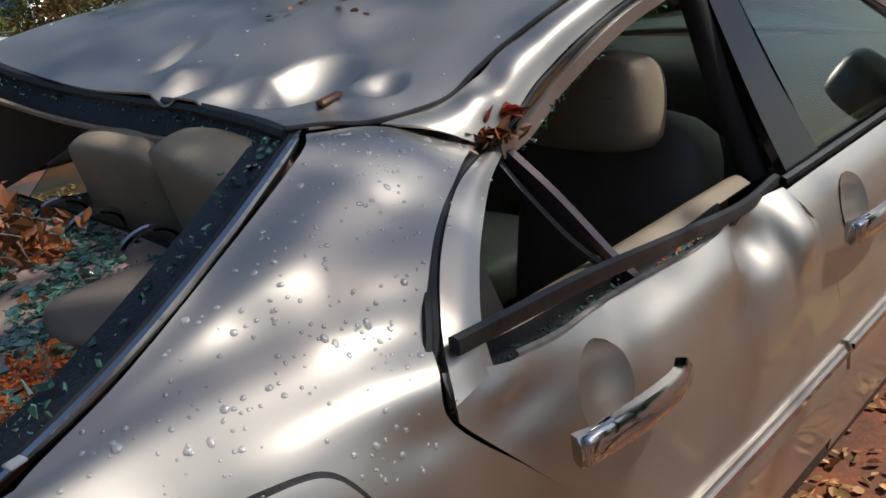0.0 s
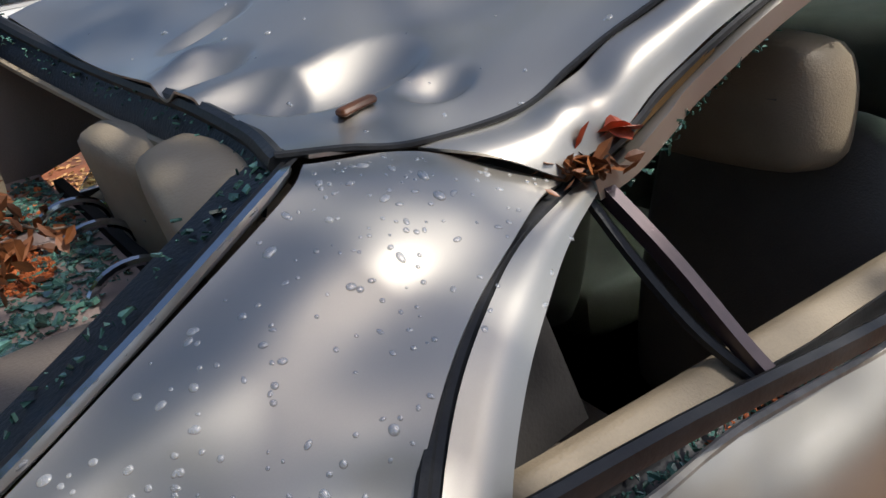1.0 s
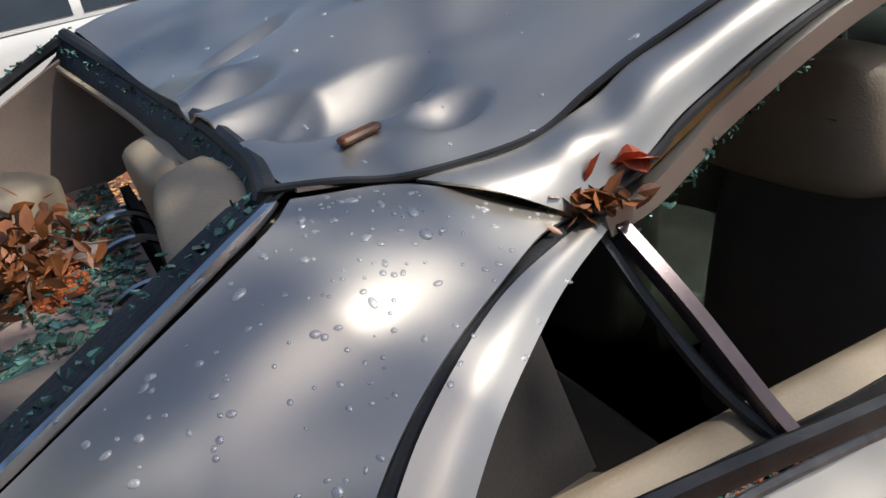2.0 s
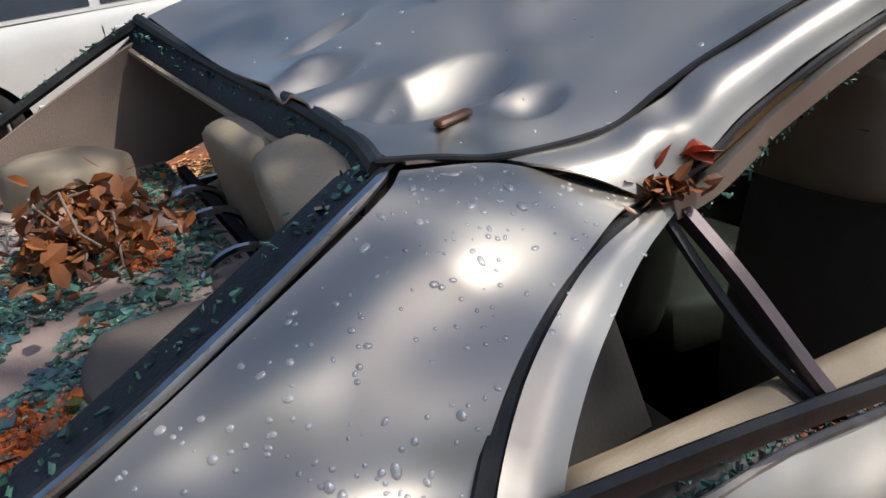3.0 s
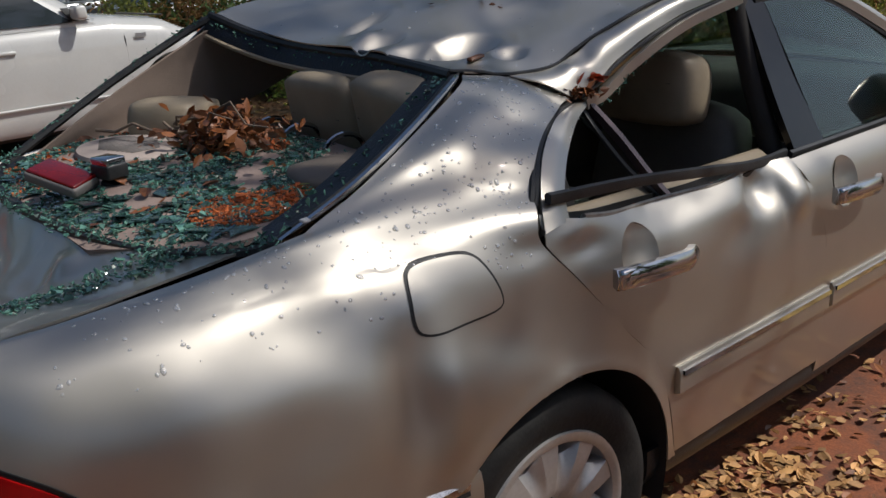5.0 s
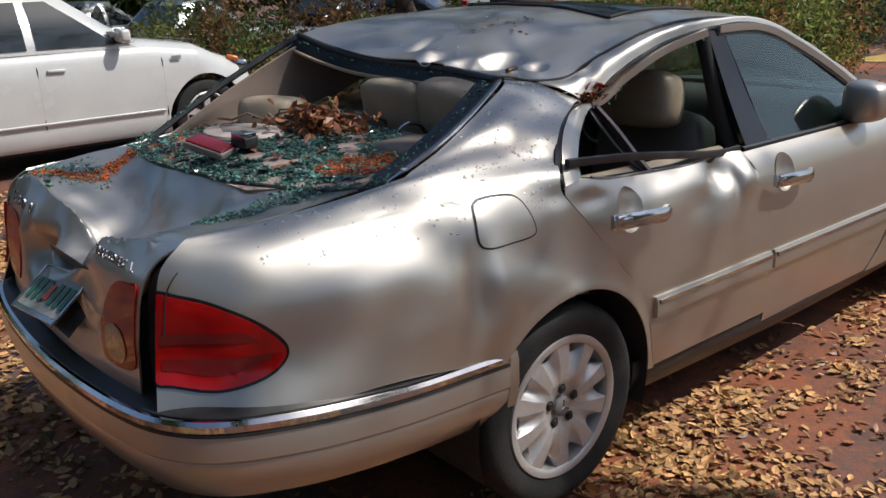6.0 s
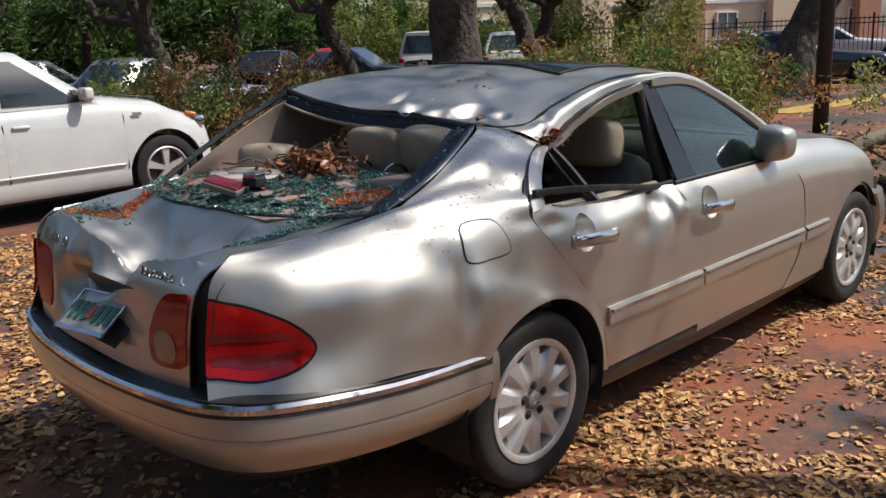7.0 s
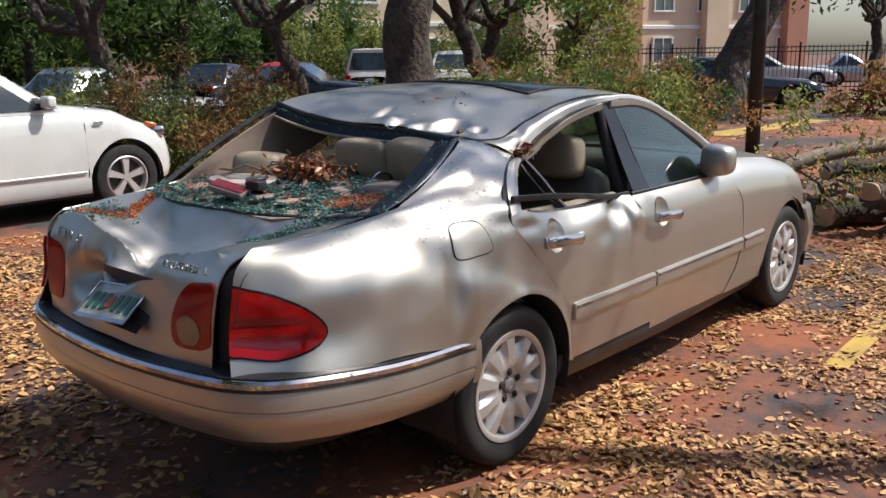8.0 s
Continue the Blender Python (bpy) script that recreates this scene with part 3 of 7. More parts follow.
# detached belt trim bar and quarter-window divider
part("belt_trim_bar", sweep(spline([(0.045, -0.835, 1.052), (0.30, -0.832, 1.030), (0.55, -0.83, 0.998), (0.80, -0.815, 0.962), (1.00, -0.785, 0.948)], 30), [(-0.008, -0.009), (0.007, -0.012), (0.010, -0.002), (0.008, 0.009), (-0.002, 0.012), (-0.009, 0.008)]), M_BLACK, rear_door, "loose black belt trim bar")
part("window_divider", sweep(spline([(0.455, -0.572, 1.150), (0.475, -0.655, 1.07), (0.50, -0.745, 0.965), (0.52, -0.80, 0.91)], 16), [(-0.010, -0.008), (0.010, -0.008), (0.010, 0.008), (-0.010, 0.008)], up=(1, 0.2, 0.2)), pm("plum_black_bar", (0.05, 0.035, 0.04), (0.09, 0.06, 0.065), 12, 0.25, 0.4, coat=0.4), rear_door)
part("window_channel", tube(spline([(0.44, -0.565, 1.140), (0.455, -0.63, 1.06), (0.475, -0.70, 0.985), (0.51, -0.77, 0.925)], 16), 0.008, 6), M_BLACK, rear_door, "bent black window channel")
part("inner_door_sill", sheet(loft([[(0.02, -0.745, 0.955), (0.4, -0.745, 0.940), (1.0, -0.735, 0.935)], [(0.02, -0.715, 0.975), (0.4, -0.705, 0.958), (1.0, -0.70, 0.948)], [(0.02, -0.695, 0.93), (0.4, -0.685, 0.90), (1.0, -0.68, 0.89)], [(0.1, -0.70, 0.60), (0.4, -0.69, 0.55), (1.0, -0.69, 0.55)]], 30, 16), 0.006), pm("beige_door_trim", (0.25, 0.20, 0.135), (0.20, 0.16, 0.11), 8, 0.6, 0, 0.3, 250), rear_door, "beige inner door trim")
EDGE = [tuple(REAR_EDGE[k]) for k in (12, 22, 34, 46, 58, 68, 78)]
part("door_cavity", sheet(loft([[(x, y + 0.004, z - 0.006) for x, y, z in EDGE], [(x, y + 0.018, z - 0.040) for x, y, z in EDGE], [(x, min(y + 0.060, -0.755), z - 0.034) for x, y, z in EDGE], [(x, min(y + 0.072, -0.750), z - 0.004) for x, y, z in EDGE]], 30, 12), 0.004), M_BLACK, rear_door, "torn black seal inside the door top")
part("door_edge", tube(spline([(x, y + 0.005, z + 0.002) for x, y, z in EDGE], 40), 0.006, 6), pm("torn_white_edge", (0.42, 0.39, 0.34), (0.2, 0.18, 0.15), 15, 0.5, 0.2, 0.2), rear_door, "bare bent metal edge")

# pillar B and front window
G = loft([[(1.045, -0.79, 0.945), (1.035, -0.72, 1.10), (1.045, -0.605, 1.345)], [(1.20, -0.79, 0.945), (1.165, -0.72, 1.10), (1.125, -0.61, 1.352)]], 12, 20)
part("pillar_cover", sheet(np.transpose(G, (1, 0, 2)), 0.02, None, CAR_IN), M_GLOSSBLACK, car, "gloss black centre pillar cover")
part("pillar_trim", tube([(1.05, -0.72, 0.93), (1.04, -0.66, 1.1), (1.05, -0.58, 1.34)], 0.03, 10), M_DARKIN, car)
for s in (1, -1):
    W = [[(1.20, -s * 0.785, 0.945), (1.6, -s * 0.785, 0.945), (2.08, -s * 0.765, 0.955)], [(1.16, -s * 0.71, 1.13), (1.5, -s * 0.70, 1.14), (1.86, -s * 0.695, 1.12)], [(1.13, -s * 0.612, 1.345), (1.34, -s * 0.618, 1.34), (1.56, -s * 0.643, 1.277)]]
    wn = part("window_glass", sheet(loft(W, 16, 12), 0.004, None, CAR_IN), M_WINDOW, front_door if s == 1 else car, "closed green-tinted window")
Wl = [[(0.12, 0.80, 0.965), (0.6, 0.79, 0.95), (1.15, 0.785, 0.945)], [(0.30, 0.70, 1.17), (0.65, 0.71, 1.17), (1.13, 0.705, 1.16)], [(0.48, 0.635, 1.345), (0.75, 0.63, 1.375), (1.1, 0.63, 1.37)]]
wn = part("window_glass", sheet(loft(Wl, 16, 12), 0.004, None, CAR_IN), M_WINDOW, car)
WS = [[(1.42, -0.55, 1.375), (1.46, 0, 1.41), (1.42, 0.55, 1.375)], [(1.80, -0.62, 1.20), (1.90, 0, 1.22), (1.80, 0.62, 1.20)], [(2.22, -0.70, 0.99), (2.36, 0, 0.99), (2.22, 0.70, 0.99)]]
wn = part("windscreen", sheet(loft(WS, 24, 16), 0.005, None, CAR_IN), M_WINDOW, car)
part("belt_seal", tube(spline([(1.0, -0.80, 0.946), (1.2, -0.803, 0.946), (1.6, -0.805, 0.946), (2.02, -0.80, 0.95)], 20), 0.010, 6), M_BLACK, front_door)

# bonnet and front end
HOOD = [[(2.20, y, z) for y, z in ((-0.74, 0.995), (-0.4, 1.02), (0, 1.03), (0.4, 1.02), (0.74, 0.995))], [(2.75, y, z) for y, z in ((-0.745, 0.953), (-0.4, 0.985), (0, 0.985), (0.4, 0.985), (0.745, 0.953))],
        [(3.2, y, z) for y, z in ((-0.70, 0.87), (-0.4, 0.905), (0, 0.91), (0.4, 0.905), (0.70, 0.87))], [(3.50, y, z) for y, z in ((-0.55, 0.72), (-0.4, 0.76), (0, 0.79), (0.4, 0.76), (0.55, 0.72))]]
part("bonnet", sheet(loft(HOOD, 40, 40), 0.004, None, (2.8, 0, 0.5)), M_PAINT, car)
plan = spline([(3.16, -0.868, 0), (3.42, -0.80, 0), (3.60, -0.55, 0), (3.68, 0, 0), (3.60, 0.55, 0), (3.42, 0.80, 0), (3.16, 0.868, 0)], 60)
part("front_bumper", sweep(plan + (0, 0, 0.45), [(0.0, 0.13), (0.02, 0.06), (0.03, -0.02), (0.01, -0.16), (-0.03, -0.22), (-0.06, 0.0), (-0.06, 0.13)]), M_PAINT, car)
part("front_grille", sheet(loft([[(3.52, -0.55, 0.70), (3.60, 0, 0.77), (3.52, 0.55, 0.70)], [(3.54, -0.58, 0.56), (3.64, 0, 0.56), (3.54, 0.58, 0.56)]], 20, 6), 0.02), M_BLACK, car)
part("front_lens", sheet(loft([[(3.36, -0.80, 0.56), (3.47, -0.71, 0.56)], [(3.33, -0.80, 0.66), (3.44, -0.71, 0.68)]], 8, 8), 0.02), M_AMBER, car, "orange corner lamp")

# mirror
mir_v = rbox(0.14, 0.15, 0.15, 0.03, 3, 0.14, 9)
V = np.array(mir_v[0]) * (1.05, 1.1, 1.1)
V[:, 2] *= 1 + 1.2 * V[:, 1]
V += (1.80, -0.860, 1.03)
mirror = part("door_mirror", (V, mir_v[1]), M_PAINT, car, "champagne wing mirror")
part("mirror_base", moved(rbox(0.14, 0.10, 0.06, 0.02), pose(1.84, -0.80, 0.985)), M_PAINT, mirror)
part("mirror_line", moved(rbox(0.125, 0.125, 0.004, 0.001, 1), pose(1.80, -0.862, 0.995)), M_BLACK, mirror)
part("door_mirror", mirrored((V, mir_v[1])), M_PAINT, car)


# door handles
def handle(x0, x1, z0, z1, parent):
    h = part("door_handle", sweep(spline([(x0, -0.918, z0), (x0 + 0.04, -0.932, z0), ((x0 + x1) / 2, -0.938, (z0 + z1) / 2 + 0.002), (x1 - 0.04, -0.932, z1), (x1, -0.918, z1)], 24), [(-0.014, -0.020), (0.004, -0.023), (0.011, -0.006), (0.010, 0.010), (0.002, 0.022), (-0.014, 0.020)], up=(0, 0, 1)), M_CHROME, parent, "chrome door handle")
    return h


for d, a, c in ((rear_door, (0.150, 0.415, 0.872, 0.856), CUPS["rear"]), (front_door, (1.035, 1.285, 0.842, 0.830), CUPS["front"])):
    handle(*a, d)
    V, F = lathe([(r, 0.022 * (1 - r ** 2.2) - 0.001) for r in np.linspace(1.03, 0.001, 12)], 32)
    V = V * (0.062, 1, 0.068) + (c[0], 0, c[1])
    V[:, 1] -= side_y(V[:, 0], V[:, 2])
    if d is rear_door:
        V[:, 1] += rear_dent(V)
    part("handle_cup", (V, [tuple(reversed(f)) for f in F]), M_PAINT, d, "scooped recess behind the handle")
    part("lock_button", moved(rbox(0.07, 0.024, 0.044, 0.009), pose(a[0] + 0.034, -0.926, a[2])), M_CHROME, d, "chrome lock cover")

# fuel flap
flap_outline = rounded([(-0.272, 0.992), (-0.215, 0.999), (-0.160, 0.992), (-0.132, 0.962), (-0.112, 0.905), (-0.125, 0.884), (-0.20, 0.879), (-0.275, 0.880), (-0.298, 0.902), (-0.290, 0.965)], 60)
QF = quarter(160, 160, np.linspace(0.45, 0.95, 160), np.linspace(0.16, 0.52, 160))
NQ = np.array([0, -0.97, 0.25])
fl = inside_poly(flap_outline)
part("fuel_flap", trim(QF + NQ * 0.004, lambda P: fl(P[:, [0, 2]]), 0.003, CAR_IN), M_PAINT, quarter_panel, "rounded square fuel flap")
part("fuel_flap_gap", trim(QF + NQ * 0.0015, lambda P: 0.0035 - np.abs(fl(P[:, [0, 2]]) + 0.002), 0.0, CAR_IN), M_BLACK, quarter_panel)


# boot lid, folded down in the middle
LID = [
    [(-0.49, -0.605, 1.038), (-0.75, -0.598, 1.016), (-0.99, -0.585, 0.988), (-1.085, -0.580, 0.93), (-1.115, -0.573, 0.80), (-1.12, -0.55, 0.64)],
    [(-0.60, -0.42, 1.028), (-0.78, -0.40, 0.985), (-0.98, -0.40, 0.975), (-1.078, -0.40, 0.925), (-1.120, -0.40, 0.79), (-1.135, -0.38, 0.635)],
    [(-0.665, -0.17, 1.026), (-0.80, -0.16, 0.925), (-0.94, -0.15, 0.905), (-1.055, -0.15, 0.905), (-1.105, -0.15, 0.81), (-1.145, -0.15, 0.630)],
    [(-0.690, 0.07, 1.026), (-0.80, 0.07, 0.895), (-0.90, 0.075, 0.835), (-0.968, 0.075, 0.815), (-1.13, 0.09, 0.785), (-1.145, 0.08, 0.630)],
    [(-0.695, 0.22, 1.028), (-0.80, 0.22, 0.905), (-0.92, 0.22, 0.905), (-1.010, 0.23, 0.915), (-1.070, 0.24, 0.79), (-1.145, 0.24, 0.630)],
    [(-0.690, 0.40, 1.034), (-0.82, 0.40, 0.965), (-0.99, 0.41, 1.003), (-1.060, 0.43, 0.945), (-1.095, 0.43, 0.80), (-1.130, 0.42, 0.630)],
    [(-0.61, 0.60, 1.045), (-0.80, 0.61, 1.028), (-0.99, 0.60, 1.005), (-1.070, 0.60, 0.93), (-1.100, 0.60, 0.80), (-1.110, 0.58, 0.635)],
]
LG = loft(LID, 100, 110)
P = LG.reshape(-1, 3)
dn = bumps(P[:, :2], [(-0.72, -0.28, 0.022, 0.03, 0.05), (-0.76, -0.20, -0.02, 0.04, 0.05), (-0.74, 0.25, -0.016, 0.05, 0.10), (-0.80, -0.05, 0.012, 0.04, 0.08)]) * (P[:, 2] > 0.85) + wobble(P, 0.14, 0.006, 2.0)
FOLD = spline([(-1.045, 0.58), (-1.03, 0.41), (-1.0, 0.24), (-0.968, 0.075), (-1.02, -0.10), (-1.04, -0.35), (-1.03, -0.5)], 120)
far_off = np.min(np.hypot(P[:, None, 0] - FOLD[None, :, 0], P[:, None, 1] - FOLD[None, :, 1]), axis=1)
P[:, 2] += 0.024 * np.exp(-far_off / 0.012) * (P[:, 2] > 0.78)
P[:, 2] += dn * (P[:, 2] > 0.85)
yz = P[:, 1:]
P[:, 0] += bumps(yz, [(0.30, 0.79, 0.070, 0.065, 0.05), (0.33, 0.90, -0.03, 0.04, 0.05), (0.22, 0.72, -0.02, 0.08, 0.04), (-0.02, 0.78, 0.03, 0.14, 0.06), (0.42, 0.86, -0.02, 0.03, 0.08), (0.17, 0.83, -0.03, 0.05, 0.025)]) * (P[:, 0] < -0.95)
P_LID = P.copy()
trunk_lid = part("trunk_lid", sheet(P.reshape(LG.shape), 0.005, None, (-0.8, 0, 0.4)), M_PAINT, car, "champagne boot lid folded into a V")
# dark channel in the gap round the lid
GAPR = [(-0.47, -0.628, 1.040), (-0.62, -0.637, 1.026), (-0.80, -0.617, 1.006), (-0.98, -0.604, 0.982), (-1.07, -0.605, 0.93), (-1.095, -0.600, 0.80), (-1.10, -0.585, 0.63)]
ch = spline(GAPR, 50)
wd = np.interp(np.linspace(0, 1, 50), [0, 0.35, 0.6, 1], [0.012, 0.020, 0.046, 0.044])[:, None]
part("lid_gap_channel", sheet(np.array([ch + (0.012, 0, -0.006) + wd * (0, 1, 0), ch + (0.03, 0, -0.03), ch + (0.012, 0, -0.006) - wd * (0, 1, 0)]), 0.003), M_BLACK, car, "black rubber channel beside the boot lid")

# tail lamps
tail = inside_poly(rounded([(0.004, 0.903), (0.10, 0.892), (0.22, 0.866), (0.33, 0.826), (0.405, 0.772), (0.405, 0.735), (0.34, 0.704), (0.20, 0.686), (0.06, 0.698), (0.000, 0.712), (-0.006, 0.81)], 70))


def lampco(P):
    return np.stack([(P[:, 0] + 1.10) - (P[:, 1] + 0.625), P[:, 2]], 1)


QT = quarter(150, 130, np.linspace(0, 0.36, 150), np.linspace(0.03, 0.30, 130))
NT = np.array([-0.62, -0.78, 0.08])
tail_light = part("tail_light", trim(QT + NT * 0.007, lambda P: tail(lampco(P - NT * 0.007)), 0.012, CAR_IN), M_REDLENS, quarter_panel, "glossy red tail light lens")
part("tail_light_frame", trim(QT + NT * 0.003, lambda P: 0.0045 - np.abs(tail(lampco(P - NT * 0.003)) + 0.003), 0.004, CAR_IN), M_GLOSSBLACK, quarter_panel)
part("tail_light_band", trim(QT + NT * 0.0082, lambda P: np.minimum(tail(lampco(P - NT * 0.0082)) - 0.03, np.maximum(0.020 - np.abs(P[:, 2] - 0.735), 0.012 - np.abs(P[:, 2] - 0.80))), 0.0, CAR_IN), M_REDDARK, quarter_panel, "darker red lamp chambers")
QLm = QT * (1, -1, 1)
part("tail_light", trim(QLm + (-0.0074, 0.0094, 0), lambda P: tail(lampco((P - (-0.0074, 0.0094, 0)) * (1, -1, 1))), 0.012, CAR_IN), M_REDLENS, car, "red tail light lens")
inner = rounded([(-0.375, 0.84), (-0.43, 0.892), (-0.51, 0.908), (-0.562, 0.905), (-0.560, 0.80), (-0.545, 0.71), (-0.44, 0.685), (-0.365, 0.695), (-0.345, 0.76)], 60)
inp = inside_poly(inner)
LF = loft(LID, 130, 140, np.linspace(0.52, 1.0, 130), np.linspace(0.0, 0.32, 140))
BX = np.array([-1, 0, 0.05])
part("lid_light", trim(LF + BX * 0.004, lambda P: inp(P[:, 1:]), 0.01, CAR_IN), M_REDLENS, trunk_lid, "red reversing lamp cluster")
clear = inside_poly(rounded([(-0.385, 0.765), (-0.43, 0.792), (-0.485, 0.786), (-0.510, 0.745), (-0.480, 0.706), (-0.405, 0.706)], 40))
part("reversing_lens", trim(LF + BX * 0.0062, lambda P: clear(P[:, 1:]), 0.0, CAR_IN), M_AMBER, trunk_lid, "smoked reversing lens")
LFl = loft(LID, 80, 80, np.linspace(0.52, 1.0, 80), np.linspace(0.72, 1.0, 80))
inl = inside_poly(rounded([(0.46, 0.83), (0.50, 0.888), (0.57, 0.905), (0.60, 0.90), (0.60, 0.80), (0.595, 0.70), (0.52, 0.685), (0.46, 0.70)], 50))
part("lid_light", trim(LFl + BX * 0.004, lambda P: inl(P[:, 1:]), 0.01, CAR_IN), M_REDLENS, trunk_lid, "red lamp cluster")

# bumper
BP = [(-0.235, -0.872, 0.0), (-0.6, -0.874, 0.022), (-0.9, -0.850, 0.055), (-1.09, -0.745, 0.066), (-1.165, -0.5, 0.055), (-1.19, 0.0, 0.035), (-1.165, 0.5, 0.040), (-1.09, 0.745, 0.05), (-0.9, 0.850, 0.045), (-0.6, 0.874, 0.022), (-0.235, 0.872, 0.0)]
bpath = spline(BP[::-1], 120)
rear_bumper = part("rear_bumper", sweep(bpath + (0, 0, 0.575), [(-0.07, 0.0), (0.0, -0.004), (0.008, -0.022), (0.016, -0.05), (0.018, -0.095), (0.011, -0.104), (0.014, -0.114), (-0.002, -0.17), (-0.035, -0.215), (-0.08, -0.21)]), M_PAINT, car, "champagne rear bumper")
part("bumper_chrome", sweep(bpath + (0, 0, 0.575), [(-0.03, 0.004), (0.010, 0.001), (0.018, -0.008), (0.017, -0.024), (-0.02, -0.026)]), M_CHROME, rear_bumper, "chrome strip along the bumper top")
part("bumper_rubber", sweep(bpath + (0, 0, 0.575), [(0.006, -0.026), (0.016, -0.027), (0.017, -0.036), (0.008, -0.038)]), M_BLACK, rear_bumper)
part("bumper_shelf", sheet(np.array([bpath + (0, 0, 0.580), bpath * (0.93, 0.90, 1) + (0, 0, 0.592)]), 0.004), M_BLACK, rear_bumper, "black top of the bumper")
part("bumper_end", sweep(np.array([(-0.236, -0.873, 0.575), (-0.20, -0.873, 0.575)]), [(-0.05, 0.0), (0.006, -0.004), (0.012, -0.03), (0.012, -0.10), (-0.002, -0.17), (-0.05, -0.2)]), M_PAINT, rear_bumper)
vp = spline([(x * 0.95, y * 0.90, z * 0.5) for x, y, z in BP[::-1][1:-1]], 80)
part("lower_valance", sweep(vp + (0, 0, 0.40), [(0.0, 0.0), (-0.01, -0.05), (-0.06, -0.09), (-0.1, 0.0)]), M_BLACK, car, "black lower valance")

# number plate on its tilted seat; black stands for the shade of the recess
plate_m = Matrix.Translation((-1.140, 0.020, 0.755)) @ Euler((radians(-5.5), radians(52), 0)).to_matrix().to_4x4()
part("plate_recess_shade", sheet(np.array([[(-1.08, y, 0.865) for y in (-0.19, 0.02, 0.15)], [(-1.05, y, 0.80) for y in (-0.2, 0.02, 0.22)], [(-1.155, y, 0.69) for y in (-0.18, 0.04, 0.24)]]) + (-0.012, 0, 0), 0.003), M_BLACK, trunk_lid, "black sheet standing for the shaded recess above the plate")
M_PLATE = pm("plate_white", (0.36, 0.38, 0.35), (0.24, 0.22, 0.17), 20, 0.4)
M_PLATEG = pm("plate_green", (0.02, 0.10, 0.07), (0.03, 0.14, 0.09), 20, 0.4)
M_PLATEO = pm("plate_orange", (0.45, 0.09, 0.02), (0.35, 0.06, 0.02), 20, 0.4)
plate = part("license_plate", rbox(0.005, 0.305, 0.152, 0.002, 1), M_PLATE, trunk_lid, "bent white and green licence plate", m=plate_m)
PX = -0.0055
for k in range(6):
    part("plate_bar", moved(rbox(0.003, 0.026, 0.07, 0.001, 1), pose(PX, 0.115 - 0.042 * k - (0.03 if k > 2 else 0), 0.0)), M_PLATEG, trunk_lid, m=plate_m)
part("plate_emblem", moved(rbox(0.003, 0.036, 0.05, 0.001, 1), pose(PX, 0.005, 0.0)), M_PLATEO, trunk_lid, m=plate_m)
part("plate_frame", join(*[moved(rbox(0.006, a, b, 0.002, 1), pose(PX, y, z)) for a, b, y, z in ((0.315, 0.010, 0, 0.076), (0.315, 0.018, 0, -0.070), (0.008, 0.16, 0.154, 0), (0.008, 0.16, -0.154, 0))]), M_CHROME, trunk_lid, "chrome plate frame", m=plate_m)


def lettering(text, size, m, mat, parent, depth=0.002):
    """Raised letters as a mesh."""
    cu = bpy.data.curves.new("letters", 'FONT')
    cu.body, cu.size, cu.extrude, cu.bevel_depth = text, size, depth, 0.0006
    ob = bpy.data.objects.new("letters", cu)
    scene.collection.objects.link(ob)
    bpy.context.view_layer.update()
    me = bpy.data.meshes.new_from_object(ob.evaluated_get(bpy.context.evaluated_depsgraph_get()))
    me.name = "lettering"
    bpy.data.objects.remove(ob)
    me.materials.clear()
    me.materials.append(mat)
    return put("badge_lettering", me, parent, "chrome lettering", m)


def facing_back(x, y, z, tilt, yaw=0.0, roll=0.0):
    """A letter plane on the car's tail: reads from behind, leaning by tilt."""
    return Matrix.Translation((x, y, z)) @ Euler((0, 0, radians(-90 + yaw))).to_matrix().to_4x4() @ Euler((radians(90 - tilt), 0, 0)).to_matrix().to_4x4() @ Euler((0, 0, radians(roll))).to_matrix().to_4x4()


def on_lid(y, z):
    """The lid's rear surface at y, z."""
    back = P_LID[P_LID[:, 0] < -0.95]
    return back[np.argmin(np.hypot(back[:, 1] - y, back[:, 2] - z)), 0]


for word, size, y, z, step, drop in (("E300", 0.050, 0.545, 0.925, -0.052, -0.004), ("TURBODIES", 0.034, -0.225, 0.915, -0.0255, 0.0012), ("L", 0.034, -0.49, 0.928, -0.02, 0)):
    for ch_ in word:
        lettering(ch_, size, facing_back(min(on_lid(y, z), on_lid(y, z + 0.03) - 0.012) - 0.003, y, z, 20), M_CHROME, trunk_lid)
        y, z = y + step, z + drop


